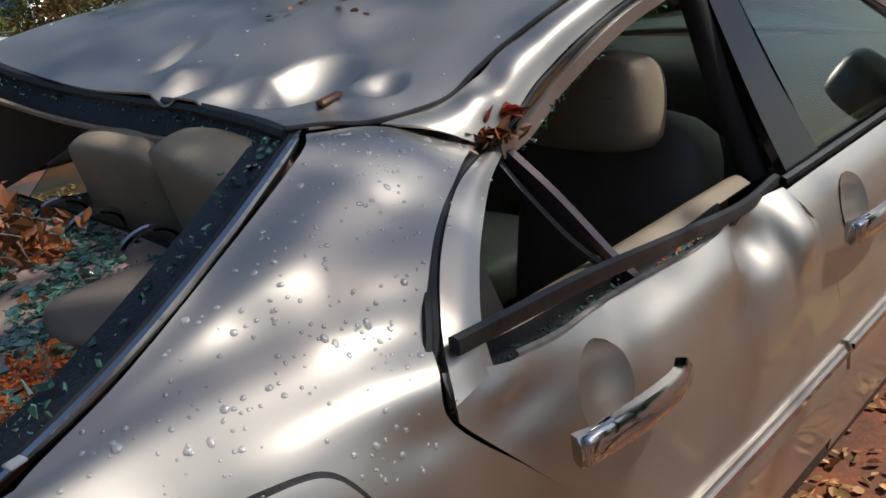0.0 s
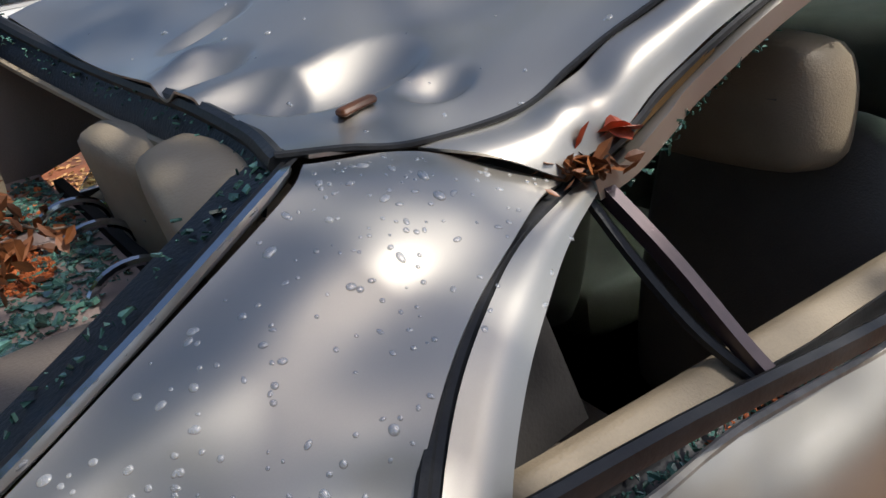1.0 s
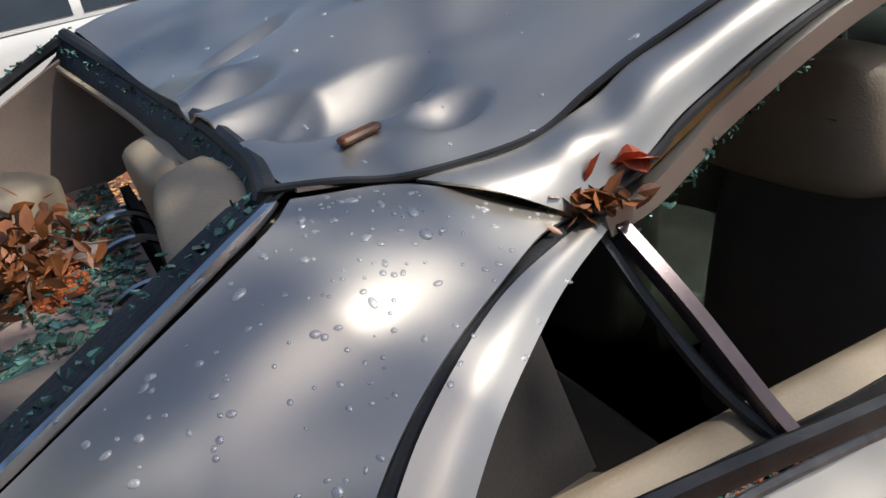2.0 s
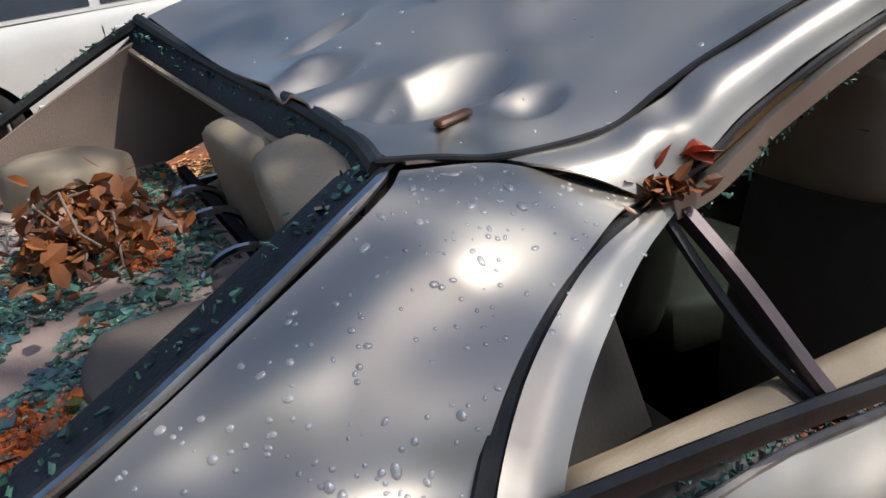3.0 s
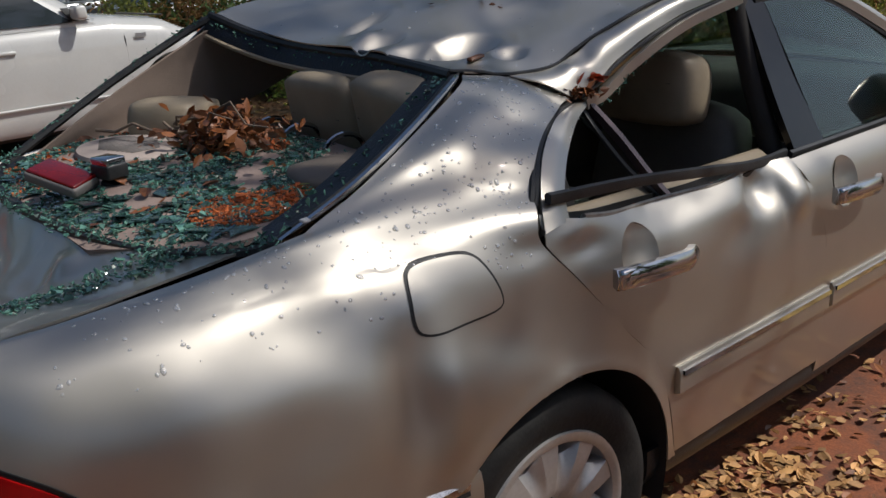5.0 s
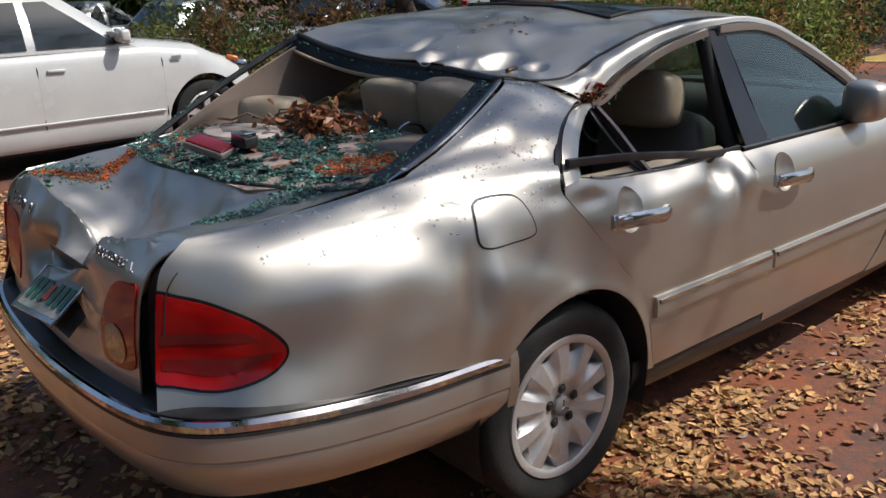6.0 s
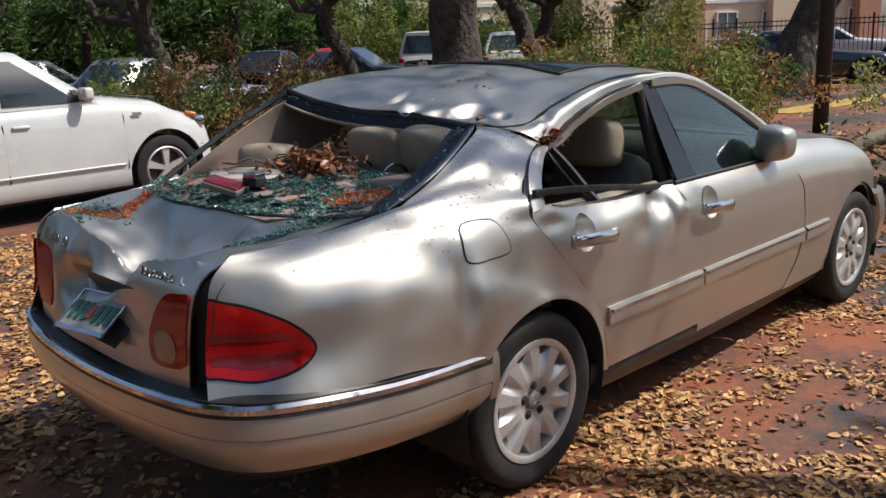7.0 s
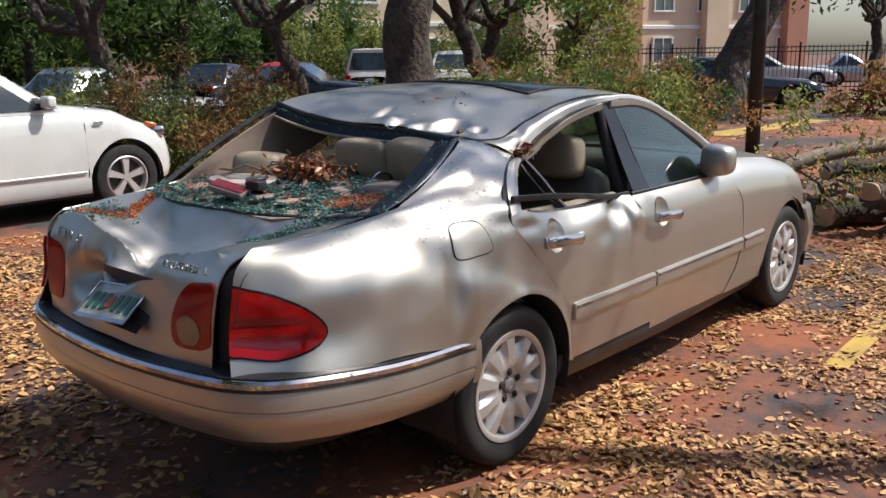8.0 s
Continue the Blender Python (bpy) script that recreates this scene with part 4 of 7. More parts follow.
# wheels
def wheel(parent, x, y, z, sgn):
    """A tyre on a ten-lobed alloy; outer face to -y when sgn is 1."""
    w = new("wheel")
    w.parent = parent
    w.matrix_basis = pose(x, y, z, 0, 0, 0 if sgn == 1 else 180)
    R, r = 0.322, 0.222
    prof = [(r - 0.012, -0.088), (r + 0.006, -0.098), (r + 0.03, -0.105), (R - 0.045, -0.112), (R - 0.018, -0.104), (R - 0.003, -0.085), (R, -0.05), (R, 0.05), (R - 0.003, 0.085), (R - 0.018, 0.104), (r + 0.03, 0.105), (r - 0.012, 0.09)]
    part("tyre", lathe(prof, 64), M_TYRE, w, "worn black tyre")
    for k in (-0.045, -0.015, 0.015, 0.045):
        part("tread_groove", lathe([(R + 0.0006, k - 0.003), (R + 0.0006, k + 0.003)], 64), M_BLACK, w)
    part("rim_lip", lathe([(r + 0.004, -0.097), (r + 0.002, -0.103), (r - 0.012, -0.104), (r - 0.022, -0.097), (r - 0.024, -0.07), (r - 0.03, -0.02), (r - 0.03, 0.08)], 64), M_RIM, w, "silver rim lip")
    n, N = 10, 240
    rings = []
    for q in np.linspace(0, 1, 14):
        ring = []
        for k in range(N):
            a = 2 * math.pi * k / N
            lobe = 1 - max(0.0, (math.cos(n * a) + 0.15) / 1.15) ** 0.5
            outer = (r - 0.060) + 0.044 * lobe
            rad = 0.028 + (outer - 0.028) * q
            y0 = -0.082 - 0.012 * math.sin(q * math.pi) - 0.011 * lobe * q ** 1.5 + 0.010 * (1 - lobe) * q ** 3 + (0.004 if rad < 0.075 else 0)
            ring.append((rad * math.cos(a), y0, rad * math.sin(a)))
        rings.append(ring)
    rings.append([(x_ * 0.98, -0.045, z_ * 0.98) for x_, y_, z_ in rings[-1]])
    V, F = np.array(rings).reshape(-1, 3), grid_faces(15, N, True)
    part("wheel_face", (V, F), M_RIM, w, "silver ten-spoke alloy wheel, dusty")
    part("brake_disc", lathe([(0.02, -0.03), (0.15, -0.03), (0.19, -0.02), (0.20, 0.05)], 40), M_DRUM, w)
    part("hub_cap", lathe([(0.0005, -0.098), (0.026, -0.097), (0.032, -0.092), (0.033, -0.075)], 32), M_GREYPLASTIC, w, "round hub cap with a plain three-armed mark")
    part("hub_mark", join(*[moved(rbox(0.004, 0.003, 0.026, 0.001, 1), Matrix.Translation((0, -0.0985, 0)) @ Euler((0, radians(120 * k), 0)).to_matrix().to_4x4() @ Matrix.Translation((0, 0, 0.012))) for k in range(3)]), M_CHROME, w)
    for k in range(5):
        a = 2 * math.pi * (k + 0.25) / 5
        part("wheel_bolt", moved(lathe([(0.0003, -0.096), (0.009, -0.096), (0.011, -0.09), (0.011, -0.07)], 12), Matrix.Translation((0.056 * math.cos(a), 0, 0.056 * math.sin(a)))), M_DRUM, w)
        part("bolt_recess", moved(lathe([(0.0165, -0.0885), (0.014, -0.0895), (0.0115, -0.0885)], 16), Matrix.Translation((0.056 * math.cos(a), 0, 0.056 * math.sin(a)))), M_BLACK, w)
    return w


for x in (0.008, 2.835):
    wheel(car, x, -0.765, 0.318, 1)
    wheel(car, x, 0.765, 0.318, -1)

# ---- cabin ----
HEADER = [(0.06, 0.575, 1.368), (0.10, 0.45, 1.325), (0.135, 0.28, 1.290), (0.15, 0.05, 1.275), (0.16, -0.15, 1.268), (0.165, -0.33, 1.252), (0.145, -0.455, 1.246)]
GLASS_R = [(-0.44, -0.648, 1.050), (-0.26, -0.630, 1.114), (-0.08, -0.580, 1.182), (0.09, -0.508, 1.242), (0.145, -0.462, 1.250)]
GLASS_B = [(-0.44, -0.648, 1.050), (-0.52, -0.585, 1.036), (-0.60, -0.45, 1.030), (-0.665, -0.20, 1.028), (-0.695, 0.10, 1.028), (-0.70, 0.35, 1.032), (-0.66, 0.51, 1.042), (-0.58, 0.575, 1.062)]
GLASS_L = [(-0.58, 0.575, 1.062), (-0.30, 0.60, 1.205), (-0.05, 0.59, 1.325), (0.06, 0.575, 1.372)]
rear_window = put("rear_window_opening", mesh("rear_window_seal", *tube(spline(HEADER, 50) + (-0.012, 0, 0.006), 0.013, 8), M_BLACK, True, 40), car, "black rubber seal of the smashed rear window")
part("seal", sweep(spline(GLASS_R, 40), [(-0.004, -0.004), (0.006, -0.004), (0.006, 0.007), (-0.004, 0.007)]), M_CHROME, rear_window, "scratched bright trim beside the rear window")
part("seal", tube(spline([(x, y + 0.014, z - 0.004) for x, y, z in GLASS_R], 40), 0.010, 7), M_BLACK, rear_window)
part("seal", tube(spline(GLASS_B, 60) + (0.008, 0, -0.004), 0.011, 7), M_BLACK, rear_window)
part("seal", tube(spline(GLASS_L, 40), 0.012, 7), M_BLACK, rear_window)
part("glue_bed", sheet(np.array([spline(GLASS_R, 40) + (-0.004, 0.018, -0.005), spline(GLASS_R, 40) + (-0.014, 0.060, -0.008), spline(GLASS_R, 40) + (-0.024, 0.098, -0.014)]), 0.004), M_BLUEFILM, rear_window, "dark glue bed with glass crumbs")
part("glue_bed", sheet(np.array([spline(HEADER, 50) + (-0.014, 0, 0.0), spline(HEADER, 50) + (-0.030, 0, -0.016), spline(HEADER, 50) + (-0.040, 0, -0.042)]), 0.004), M_BLUEFILM, rear_window)
part("header_trim", tube(spline(HEADER, 50) + (-0.045, 0, -0.048), 0.007, 6), M_LEATHER, rear_window, "torn beige header edge")
part("glue_bed", sheet(np.array([spline(GLASS_B, 60) + (0.01, 0, -0.002), spline(GLASS_B, 60) * (0.93, 0.95, 1) + (0, 0, -0.014)]), 0.003), M_BLUEFILM, rear_window)
# pillar linings and headlining
part("pillar_lining", sheet(loft([[(x + 0.03, y - 0.02, z - 0.01) for x, y, z in GLASS_L], [(-0.38, 0.585, 1.075), (-0.05, 0.60, 1.19), (0.20, 0.60, 1.28), (0.30, 0.57, 1.35)], [(-0.20, 0.60, 1.02), (0.10, 0.63, 1.08), (0.36, 0.62, 1.18), (0.50, 0.59, 1.31)]], 20, 14), 0.008), M_TRIM, car, "taupe pillar lining")
part("pillar_lining", sheet(loft([[(x - 0.024, y + 0.098, z - 0.015) for x, y, z in GLASS_R], [(-0.36, -0.505, 1.01), (-0.15, -0.475, 1.045), (0.05, -0.43, 1.12), (0.20, -0.38, 1.17)], [(-0.25, -0.56, 0.95), (-0.05, -0.57, 0.98), (0.15, -0.55, 1.04), (0.30, -0.50, 1.10)]], 20, 12), 0.006), M_PILLAR, car, "dark torn pillar lining")
HL = roof_grid(30, 26) + (0.0, 0, -0.045)
HL[:, :, 1] *= 0.94
part("headlining", sheet(HL, 0.006), M_TRIM, car)
# parcel shelf with speaker grilles
SH = [[(-0.675, y, 1.020) for y in (-0.30, 0.0, 0.3, 0.50)], [(-0.50, y, z) for y, z in ((-0.56, 1.045), (-0.15, 1.062), (0.25, 1.066), (0.585, 1.062))], [(-0.25, y, z) for y, z in ((-0.53, 1.050), (-0.15, 1.074), (0.25, 1.078), (0.60, 1.07))], [(0.03, y, z) for y, z in ((-0.52, 1.035), (-0.15, 1.068), (0.25, 1.072), (0.61, 1.068))]]
part("parcel_shelf", sheet(loft(SH, 30, 30), 0.012, None, (-0.3, 0, 0.7)), M_SHELF, car, "mauve carpeted parcel shelf under broken glass")
gv = lathe([(0.0005, -0.010), (0.10, -0.008), (0.125, -0.003), (0.13, 0.006)], 40)
grille = part("speaker_grille", moved((np.array(gv[0]) * (1, 1, 1.5), gv[1]), pose(-0.36, 0.30, 1.080, -90)), pm("pale_grille", (0.46, 0.38, 0.33), (0.38, 0.31, 0.27), 9, 0.7), car, "pale oval speaker grille")
part("grille_slot", join(*[moved(rbox(0.16 - abs(k) * 0.012, 0.004, 0.003, 0.001, 1), pose(-0.36, 0.30 + 0.017 * k, 1.0905)) for k in range(-7, 8)]), M_GREYPLASTIC, grille)
tr = rbox(0.20, 0.22, 0.06, 0.03, 3, 0.2)
part("shelf_box", (np.array(tr[0]) * (1.15, 1.05, 0.8) + (-0.10, -0.36, 1.062), tr[1]), M_LEATHERDK, car, "taupe moulded box on the parcel shelf")
# Added dark sheet: stands in for the shaded cabin behind the small window.
part("cabin_shade_sheet", sheet(loft([[(0.02, -0.655, 1.06), (0.20, -0.60, 1.10), (0.34, -0.545, 1.12)], [(0.05, -0.66, 0.90), (0.20, -0.64, 0.90), (0.36, -0.62, 0.90)]], 10, 8), 0.006), M_DARKIN, car, "added dark sheet standing in for the shaded cabin behind the small rear window")
# rear bench
rear_seat = part("rear_seat", (np.array((sb := rbox(0.24, 1.24, 0.58, 0.06, 4, 0.06))[0]) + (0.17, 0.0, 0.76), sb[1]), M_LEATHERDK, car, "taupe leather rear bench")
# Cushion in the darker leather: the roof's shade is in its colour.
part("seat_cushion", (np.array((sc := rbox(0.55, 1.24, 0.20, 0.06, 4, 0.05))[0]) + (0.46, 0.0, 0.46), sc[1]), M_LEATHERDK, rear_seat)


def headrest(parent, m, mat=M_LEATHER, w=0.27):
    """A padded headrest with piping and seams."""
    V, F = rbox(0.13, w, 0.20, 0.04, 4, 0.12, 4)
    V = np.array(V) * (1.14, 1.26, 1.28)
    V[:, 0] -= 0.35 * (V[:, 2] / 0.2) ** 2 * 0.12 * np.sign(V[:, 2])
    h = part("headrest", (V, F), mat, parent, "rounded beige leather headrest", m=m)
    w2 = w * 0.50
    for s in (-1, 1):
        a = np.linspace(0, 2 * math.pi, 30)
        part("piping", tube(np.stack([0.060 * np.cos(a), np.full(30, s * w2 * 0.93), 0.090 * np.sin(a)], 1), 0.0035, 5), M_LEATHERDK, h)
    for z in (0.02, 0.05):
        part("seam", tube([(-0.0745 + abs(z - 0.02) * 0.1, y, z) for y in np.linspace(-w * 0.45, w * 0.45, 12)], 0.0016, 4), M_LEATHERDK, h)
    return h


headrest(rear_seat, pose(0.130, -0.285, 1.115, 4, -8, -8), w=0.275)
headrest(rear_seat, pose(0.140, 0.050, 1.105, 0, -6, 2), w=0.25)
fallen = headrest(rear_seat, pose(-0.175, 0.425, 1.110, 8, -80, 22) @ Matrix.Diagonal((0.8, 0.72, 0.72, 1)), w=0.25)
for y in (0.20, 0.04, -0.17):
    a = np.linspace(0.0, math.pi, 16)
    part("chrome_hoop", tube(np.stack([0.01 + 0.060 * np.cos(a), np.full(16, y), 1.060 + 0.045 * np.sin(a)], 1), 0.007, 7), M_CHROME, rear_seat, "curved chrome belt guide")
# front seats, wheel and dashboard
for y in (-0.38, 0.38):
    fs = part("front_seat", (np.array((fb := rbox(0.16, 0.50, 0.62, 0.05, 4, 0.10))[0]) @ np.array(Euler((0, radians(14), 0)).to_matrix()).T + (1.02, y, 0.74), fb[1]), M_LEATHERDK, car, "taupe leather front seat")
    part("seat_cushion", (np.array((fc := rbox(0.52, 0.52, 0.17, 0.05, 4, 0.05))[0]) + (1.28, y, 0.45), fc[1]), M_LEATHERDK, fs)
    headrest(fs, pose(0.93, y, 1.105, 0, 8, 0) @ Matrix.Diagonal((1, 1, 0.82, 1)), w=0.30)
    for k in (-0.06, 0.06):
        part("headrest_post", tube([(0.95, y + k, 1.0), (0.93, y + k, 1.1)], 0.006, 6), M_CHROME, fs)
part("dashboard", (np.array((db := rbox(0.42, 1.36, 0.26, 0.08, 4))[0]) + (2.02, 0, 0.88), db[1]), M_LEATHERDK, car)
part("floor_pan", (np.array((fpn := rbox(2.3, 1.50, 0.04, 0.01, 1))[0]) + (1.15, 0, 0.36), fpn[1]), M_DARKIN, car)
a = np.linspace(0, 2 * math.pi, 40)
ring = np.stack([1.70 + 0.07 * np.sin(a), 0.38 + 0.19 * np.cos(a), 0.92 + 0.18 * np.sin(a)], 1)
part("steering_wheel", join(tube(ring, 0.014, 8), tube([(1.66, 0.38, 0.90), (1.95, 0.38, 0.80)], 0.04, 8), tube([(1.70, 0.20, 0.92), (1.70, 0.56, 0.92)], 0.018, 6)), M_DARKIN, car)
part("door_card", sheet(loft([[(1.1, -0.72, 0.93), (2.0, -0.72, 0.93)], [(1.1, -0.74, 0.35), (2.0, -0.74, 0.35)]], 8, 8), 0.02), M_LEATHERDK, car)
part("door_card", sheet(loft([[(0.1, 0.72, 0.95), (2.0, 0.72, 0.93)], [(0.3, 0.74, 0.35), (2.0, 0.74, 0.35)]], 8, 8), 0.02), M_LEATHERDK, car)
part("boot_floor", (np.array((bf := rbox(0.9, 1.1, 0.04, 0.01, 1))[0]) + (-0.55, 0, 0.45), bf[1]), M_DARKIN, car)
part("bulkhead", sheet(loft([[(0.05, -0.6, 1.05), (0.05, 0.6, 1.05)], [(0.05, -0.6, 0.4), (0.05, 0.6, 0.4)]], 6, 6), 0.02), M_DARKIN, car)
part("pillar_lining", tube([(1.03, 0.70, 0.93), (1.03, 0.66, 1.1), (1.05, 0.60, 1.36)], 0.04, 8), M_LEATHERDK, car)
# high brake lamp lying loose on the shelf
lamp = tagged(put("brake_lamp", mesh("brake_lamp", *rbox(0.085, 0.145, 0.026, 0.008), M_GREYPLASTIC), None, m=pose(-0.60, 0.065, 1.086, 16, -8, 28)), "loose high-level brake lamp with dark red lens on the shelf", "brake lamp")
part("lens", moved(rbox(0.075, 0.135, 0.016, 0.005), pose(0, 0, 0.010)), M_REDDARK, lamp, "dark red lens")
part("bracket", moved(rbox(0.05, 0.09, 0.02, 0.005), pose(0.06, -0.12, -0.005)), M_BLACK, lamp, "black bracket")
sock = tagged(put("lamp_holder", mesh("lamp_holder", *rbox(0.055, 0.07, 0.035, 0.006), M_BLACK), None, m=pose(-0.508, 0.012, 1.095, 0, 0, 15)), "small black lamp holder with a shiny reflector", "lamp holder")
part("reflector", moved(rbox(0.05, 0.065, 0.02, 0.004), pose(0, 0, 0.022)), M_CHROME, sock, "silver reflector")

# ---- ground ----
def ground_mat():
    """Worn asphalt with drifts of rust-red dust."""
    m = pm("dusty_asphalt", (0.055, 0.050, 0.048), (0.030, 0.027, 0.026), 1.2, 0.85, 0, 0.8, 55, rvar=0.1)
    nt = m.node_tree
    b = nt.nodes["Principled BSDF"]
    old = b.inputs["Base Color"].links[0].from_socket
    co = nt.nodes.new("ShaderNodeTexCoord")
    n, n2 = nt.nodes.new("ShaderNodeTexNoise"), nt.nodes.new("ShaderNodeTexNoise")
    n.inputs["Scale"].default_value, n.inputs["Detail"].default_value, n.inputs["Roughness"].default_value = 0.55, 9, 0.65
    n2.inputs["Scale"].default_value, n2.inputs["Detail"].default_value = 130, 6
    nt.links.new(co.outputs["Object"], n.inputs["Vector"])
    nt.links.new(co.outputs["Object"], n2.inputs["Vector"])
    mr = nt.nodes.new("ShaderNodeMapRange")
    mr.inputs[1].default_value, mr.inputs[2].default_value = 0.585, 0.76
    n3 = nt.nodes.new("ShaderNodeTexNoise")
    n3.inputs["Scale"].default_value, n3.inputs["Detail"].default_value, n3.inputs["Roughness"].default_value = 11, 8, 0.75
    nt.links.new(co.outputs["Object"], n3.inputs["Vector"])
    patch = nt.nodes.new("ShaderNodeMath")
    patch.operation = 'MULTIPLY_ADD'
    nt.links.new(n3.outputs[0], patch.inputs[0])
    patch.inputs[1].default_value = 0.32
    nt.links.new(n.outputs[0], patch.inputs[2])
    nt.links.new(patch.outputs[0], mr.inputs[0])
    red = nt.nodes.new("ShaderNodeMix")
    red.data_type = 'RGBA'
    red.inputs[6].default_value, red.inputs[7].default_value = (0.085, 0.026, 0.013, 1), (0.40, 0.125, 0.045, 1)
    nt.links.new(n2.outputs[0], red.inputs[0])
    mx = nt.nodes.new("ShaderNodeMix")
    mx.data_type = 'RGBA'
    nt.links.new(mr.outputs[0], mx.inputs[0])
    nt.links.new(old, mx.inputs[6])
    nt.links.new(red.outputs[2], mx.inputs[7])
    nt.links.new(mx.outputs[2], b.inputs["Base Color"])
    return m


M_GROUND = ground_mat()
gx = np.concatenate([[-400, -60, -15], np.linspace(-6, 12, 60), [20, 40, 80, 400]])
gy = np.concatenate([[-400, -60, -15], np.linspace(-6, 12, 60), [20, 40, 80, 400]])
GG = np.array([[(x, y, 0.0) for x in gx] for y in gy])
P = GG.reshape(-1, 3)
P[:, 2] = -0.006 + np.array([0.006 * noise.noise(Vector((p[0] * 0.9, p[1] * 0.9, 0))) for p in P])
ground = tagged(put("ground", mesh("ground", *sheet(P.reshape(GG.shape), 0, None, (0, 0, -50)), M_GROUND)), "worn asphalt with rust-red dust", "ground", kind="structure")

# ---- surroundings ----
M_BARK = pm("dark_bark", (0.085, 0.062, 0.046), (0.022, 0.016, 0.013), 5, 0.95, 0, 1.0, 14, fine=0.9, bdist=0.05)
M_BARK2 = pm("pale_branch_bark", (0.26, 0.20, 0.15), (0.12, 0.085, 0.06), 9, 0.9, 0, 0.8, 40, bdist=0.01)
M_LEAFG = pm("green_leaf", (0.11, 0.18, 0.04), (0.07, 0.12, 0.025), 2, 0.5, 0, rand=0.5)
M_LEAFDK = pm("dark_green_leaf", (0.11, 0.165, 0.05), (0.06, 0.10, 0.03), 2, 0.5, 0, rand=0.5)
M_LEAFLT = pm("yellow_green_leaf", (0.28, 0.30, 0.07), (0.18, 0.20, 0.05), 2, 0.5, 0, rand=0.45)
M_LEAFBR = pm("brown_leaf", (0.33, 0.19, 0.065), (0.20, 0.11, 0.04), 2, 0.6, 0, rand=0.55)
M_LEAFTAN = pm("tan_dry_leaf", (0.52, 0.29, 0.11), (0.32, 0.16, 0.055), 12, 0.7, 0, rand=0.5)
M_LEAFRUST = pm("rust_dry_leaf", (0.24, 0.085, 0.025), (0.13, 0.045, 0.015), 20, 0.45, 0, rand=0.5)


def translucent(m, k=0.55):
    """Lets light glow through thin leaves."""
    nt = m.node_tree
    b, out = nt.nodes["Principled BSDF"], nt.nodes["Material Output"]
    t, mx = nt.nodes.new("ShaderNodeBsdfTranslucent"), nt.nodes.new("ShaderNodeMixShader")
    nt.links.new(b.inputs["Base Color"].links[0].from_socket, t.inputs["Color"])
    mx.inputs[0].default_value = k
    nt.links.new(b.outputs[0], mx.inputs[1])
    nt.links.new(t.outputs[0], mx.inputs[2])
    nt.links.new(mx.outputs[0], out.inputs["Surface"])


for lm in (M_LEAFG, M_LEAFDK, M_LEAFLT, M_LEAFBR):
    translucent(lm)
M_WHITE = pm("white_car_paint", (0.56, 0.56, 0.54), (0.50, 0.50, 0.485), 3, 0.25, 0, coat=0.7)
M_RED = pm("red_car_paint", (0.50, 0.025, 0.015), (0.42, 0.02, 0.012), 3, 0.25, 0, coat=0.7)
M_NAVY = pm("dark_blue_paint", (0.02, 0.026, 0.04), (0.015, 0.02, 0.03), 3, 0.2, 0.2, coat=0.8)
M_SILVER = pm("silver_paint", (0.55, 0.57, 0.58), (0.48, 0.50, 0.51), 3, 0.28, 0.7, coat=0.5)
M_BLUE = pm("blue_paint", (0.04, 0.08, 0.25), (0.03, 0.06, 0.2), 3, 0.25, 0.2, coat=0.7)
M_ORANGE = pm("orange_marker", (0.55, 0.16, 0.03), (0.45, 0.12, 0.02), 20, 0.2, coat=0.6)
M_YELLOW = pm("worn_yellow_paint", (0.52, 0.33, 0.05), (0.22, 0.16, 0.06), 4, 0.8, 0, 0.3, 40)
M_IRON = pm("black_iron", (0.012, 0.012, 0.012), (0.02, 0.02, 0.02), 9, 0.5, 0.3)
M_BEIGE = pm("beige_stucco", (0.66, 0.55, 0.36), (0.58, 0.47, 0.31), 0.7, 0.9, 0, 0.3, 40)
M_TAN = pm("tan_stucco", (0.62, 0.48, 0.34), (0.54, 0.41, 0.29), 0.7, 0.9, 0, 0.3, 40)
M_PINK = pm("terracotta_stucco", (0.42, 0.20, 0.13), (0.36, 0.17, 0.11), 0.7, 0.9, 0, 0.3, 40)
M_FRAME = pm("white_window_frame", (0.72, 0.71, 0.68), (0.62, 0.61, 0.58), 3, 0.5)
M_PANE = pm("window_pane", (0.10, 0.13, 0.14), (0.06, 0.08, 0.09), 1, 0.08, 0, coat=0.6)
M_POLE = pm("dark_steel_pole", (0.028, 0.026, 0.024), (0.05, 0.045, 0.04), 6, 0.55, 0.3, 0.2, 60)

# steel pole
pole = tagged(put("street_pole", mesh("street_pole", *tube([(10.25, 2.37, -0.02), (10.25, 2.37, 3.0), (10.25, 2.37, 7.0)], [0.105, 0.10, 0.085], 16), M_POLE)), "dark square-shouldered steel lamp pole on the car park", "pole")
part("base_collar", moved(lathe([(0.11, 0.0), (0.16, 0.01), (0.16, 0.06), (0.11, 0.08)], 20), pose(10.25, 2.37, 0, 90)), M_POLE, pole)


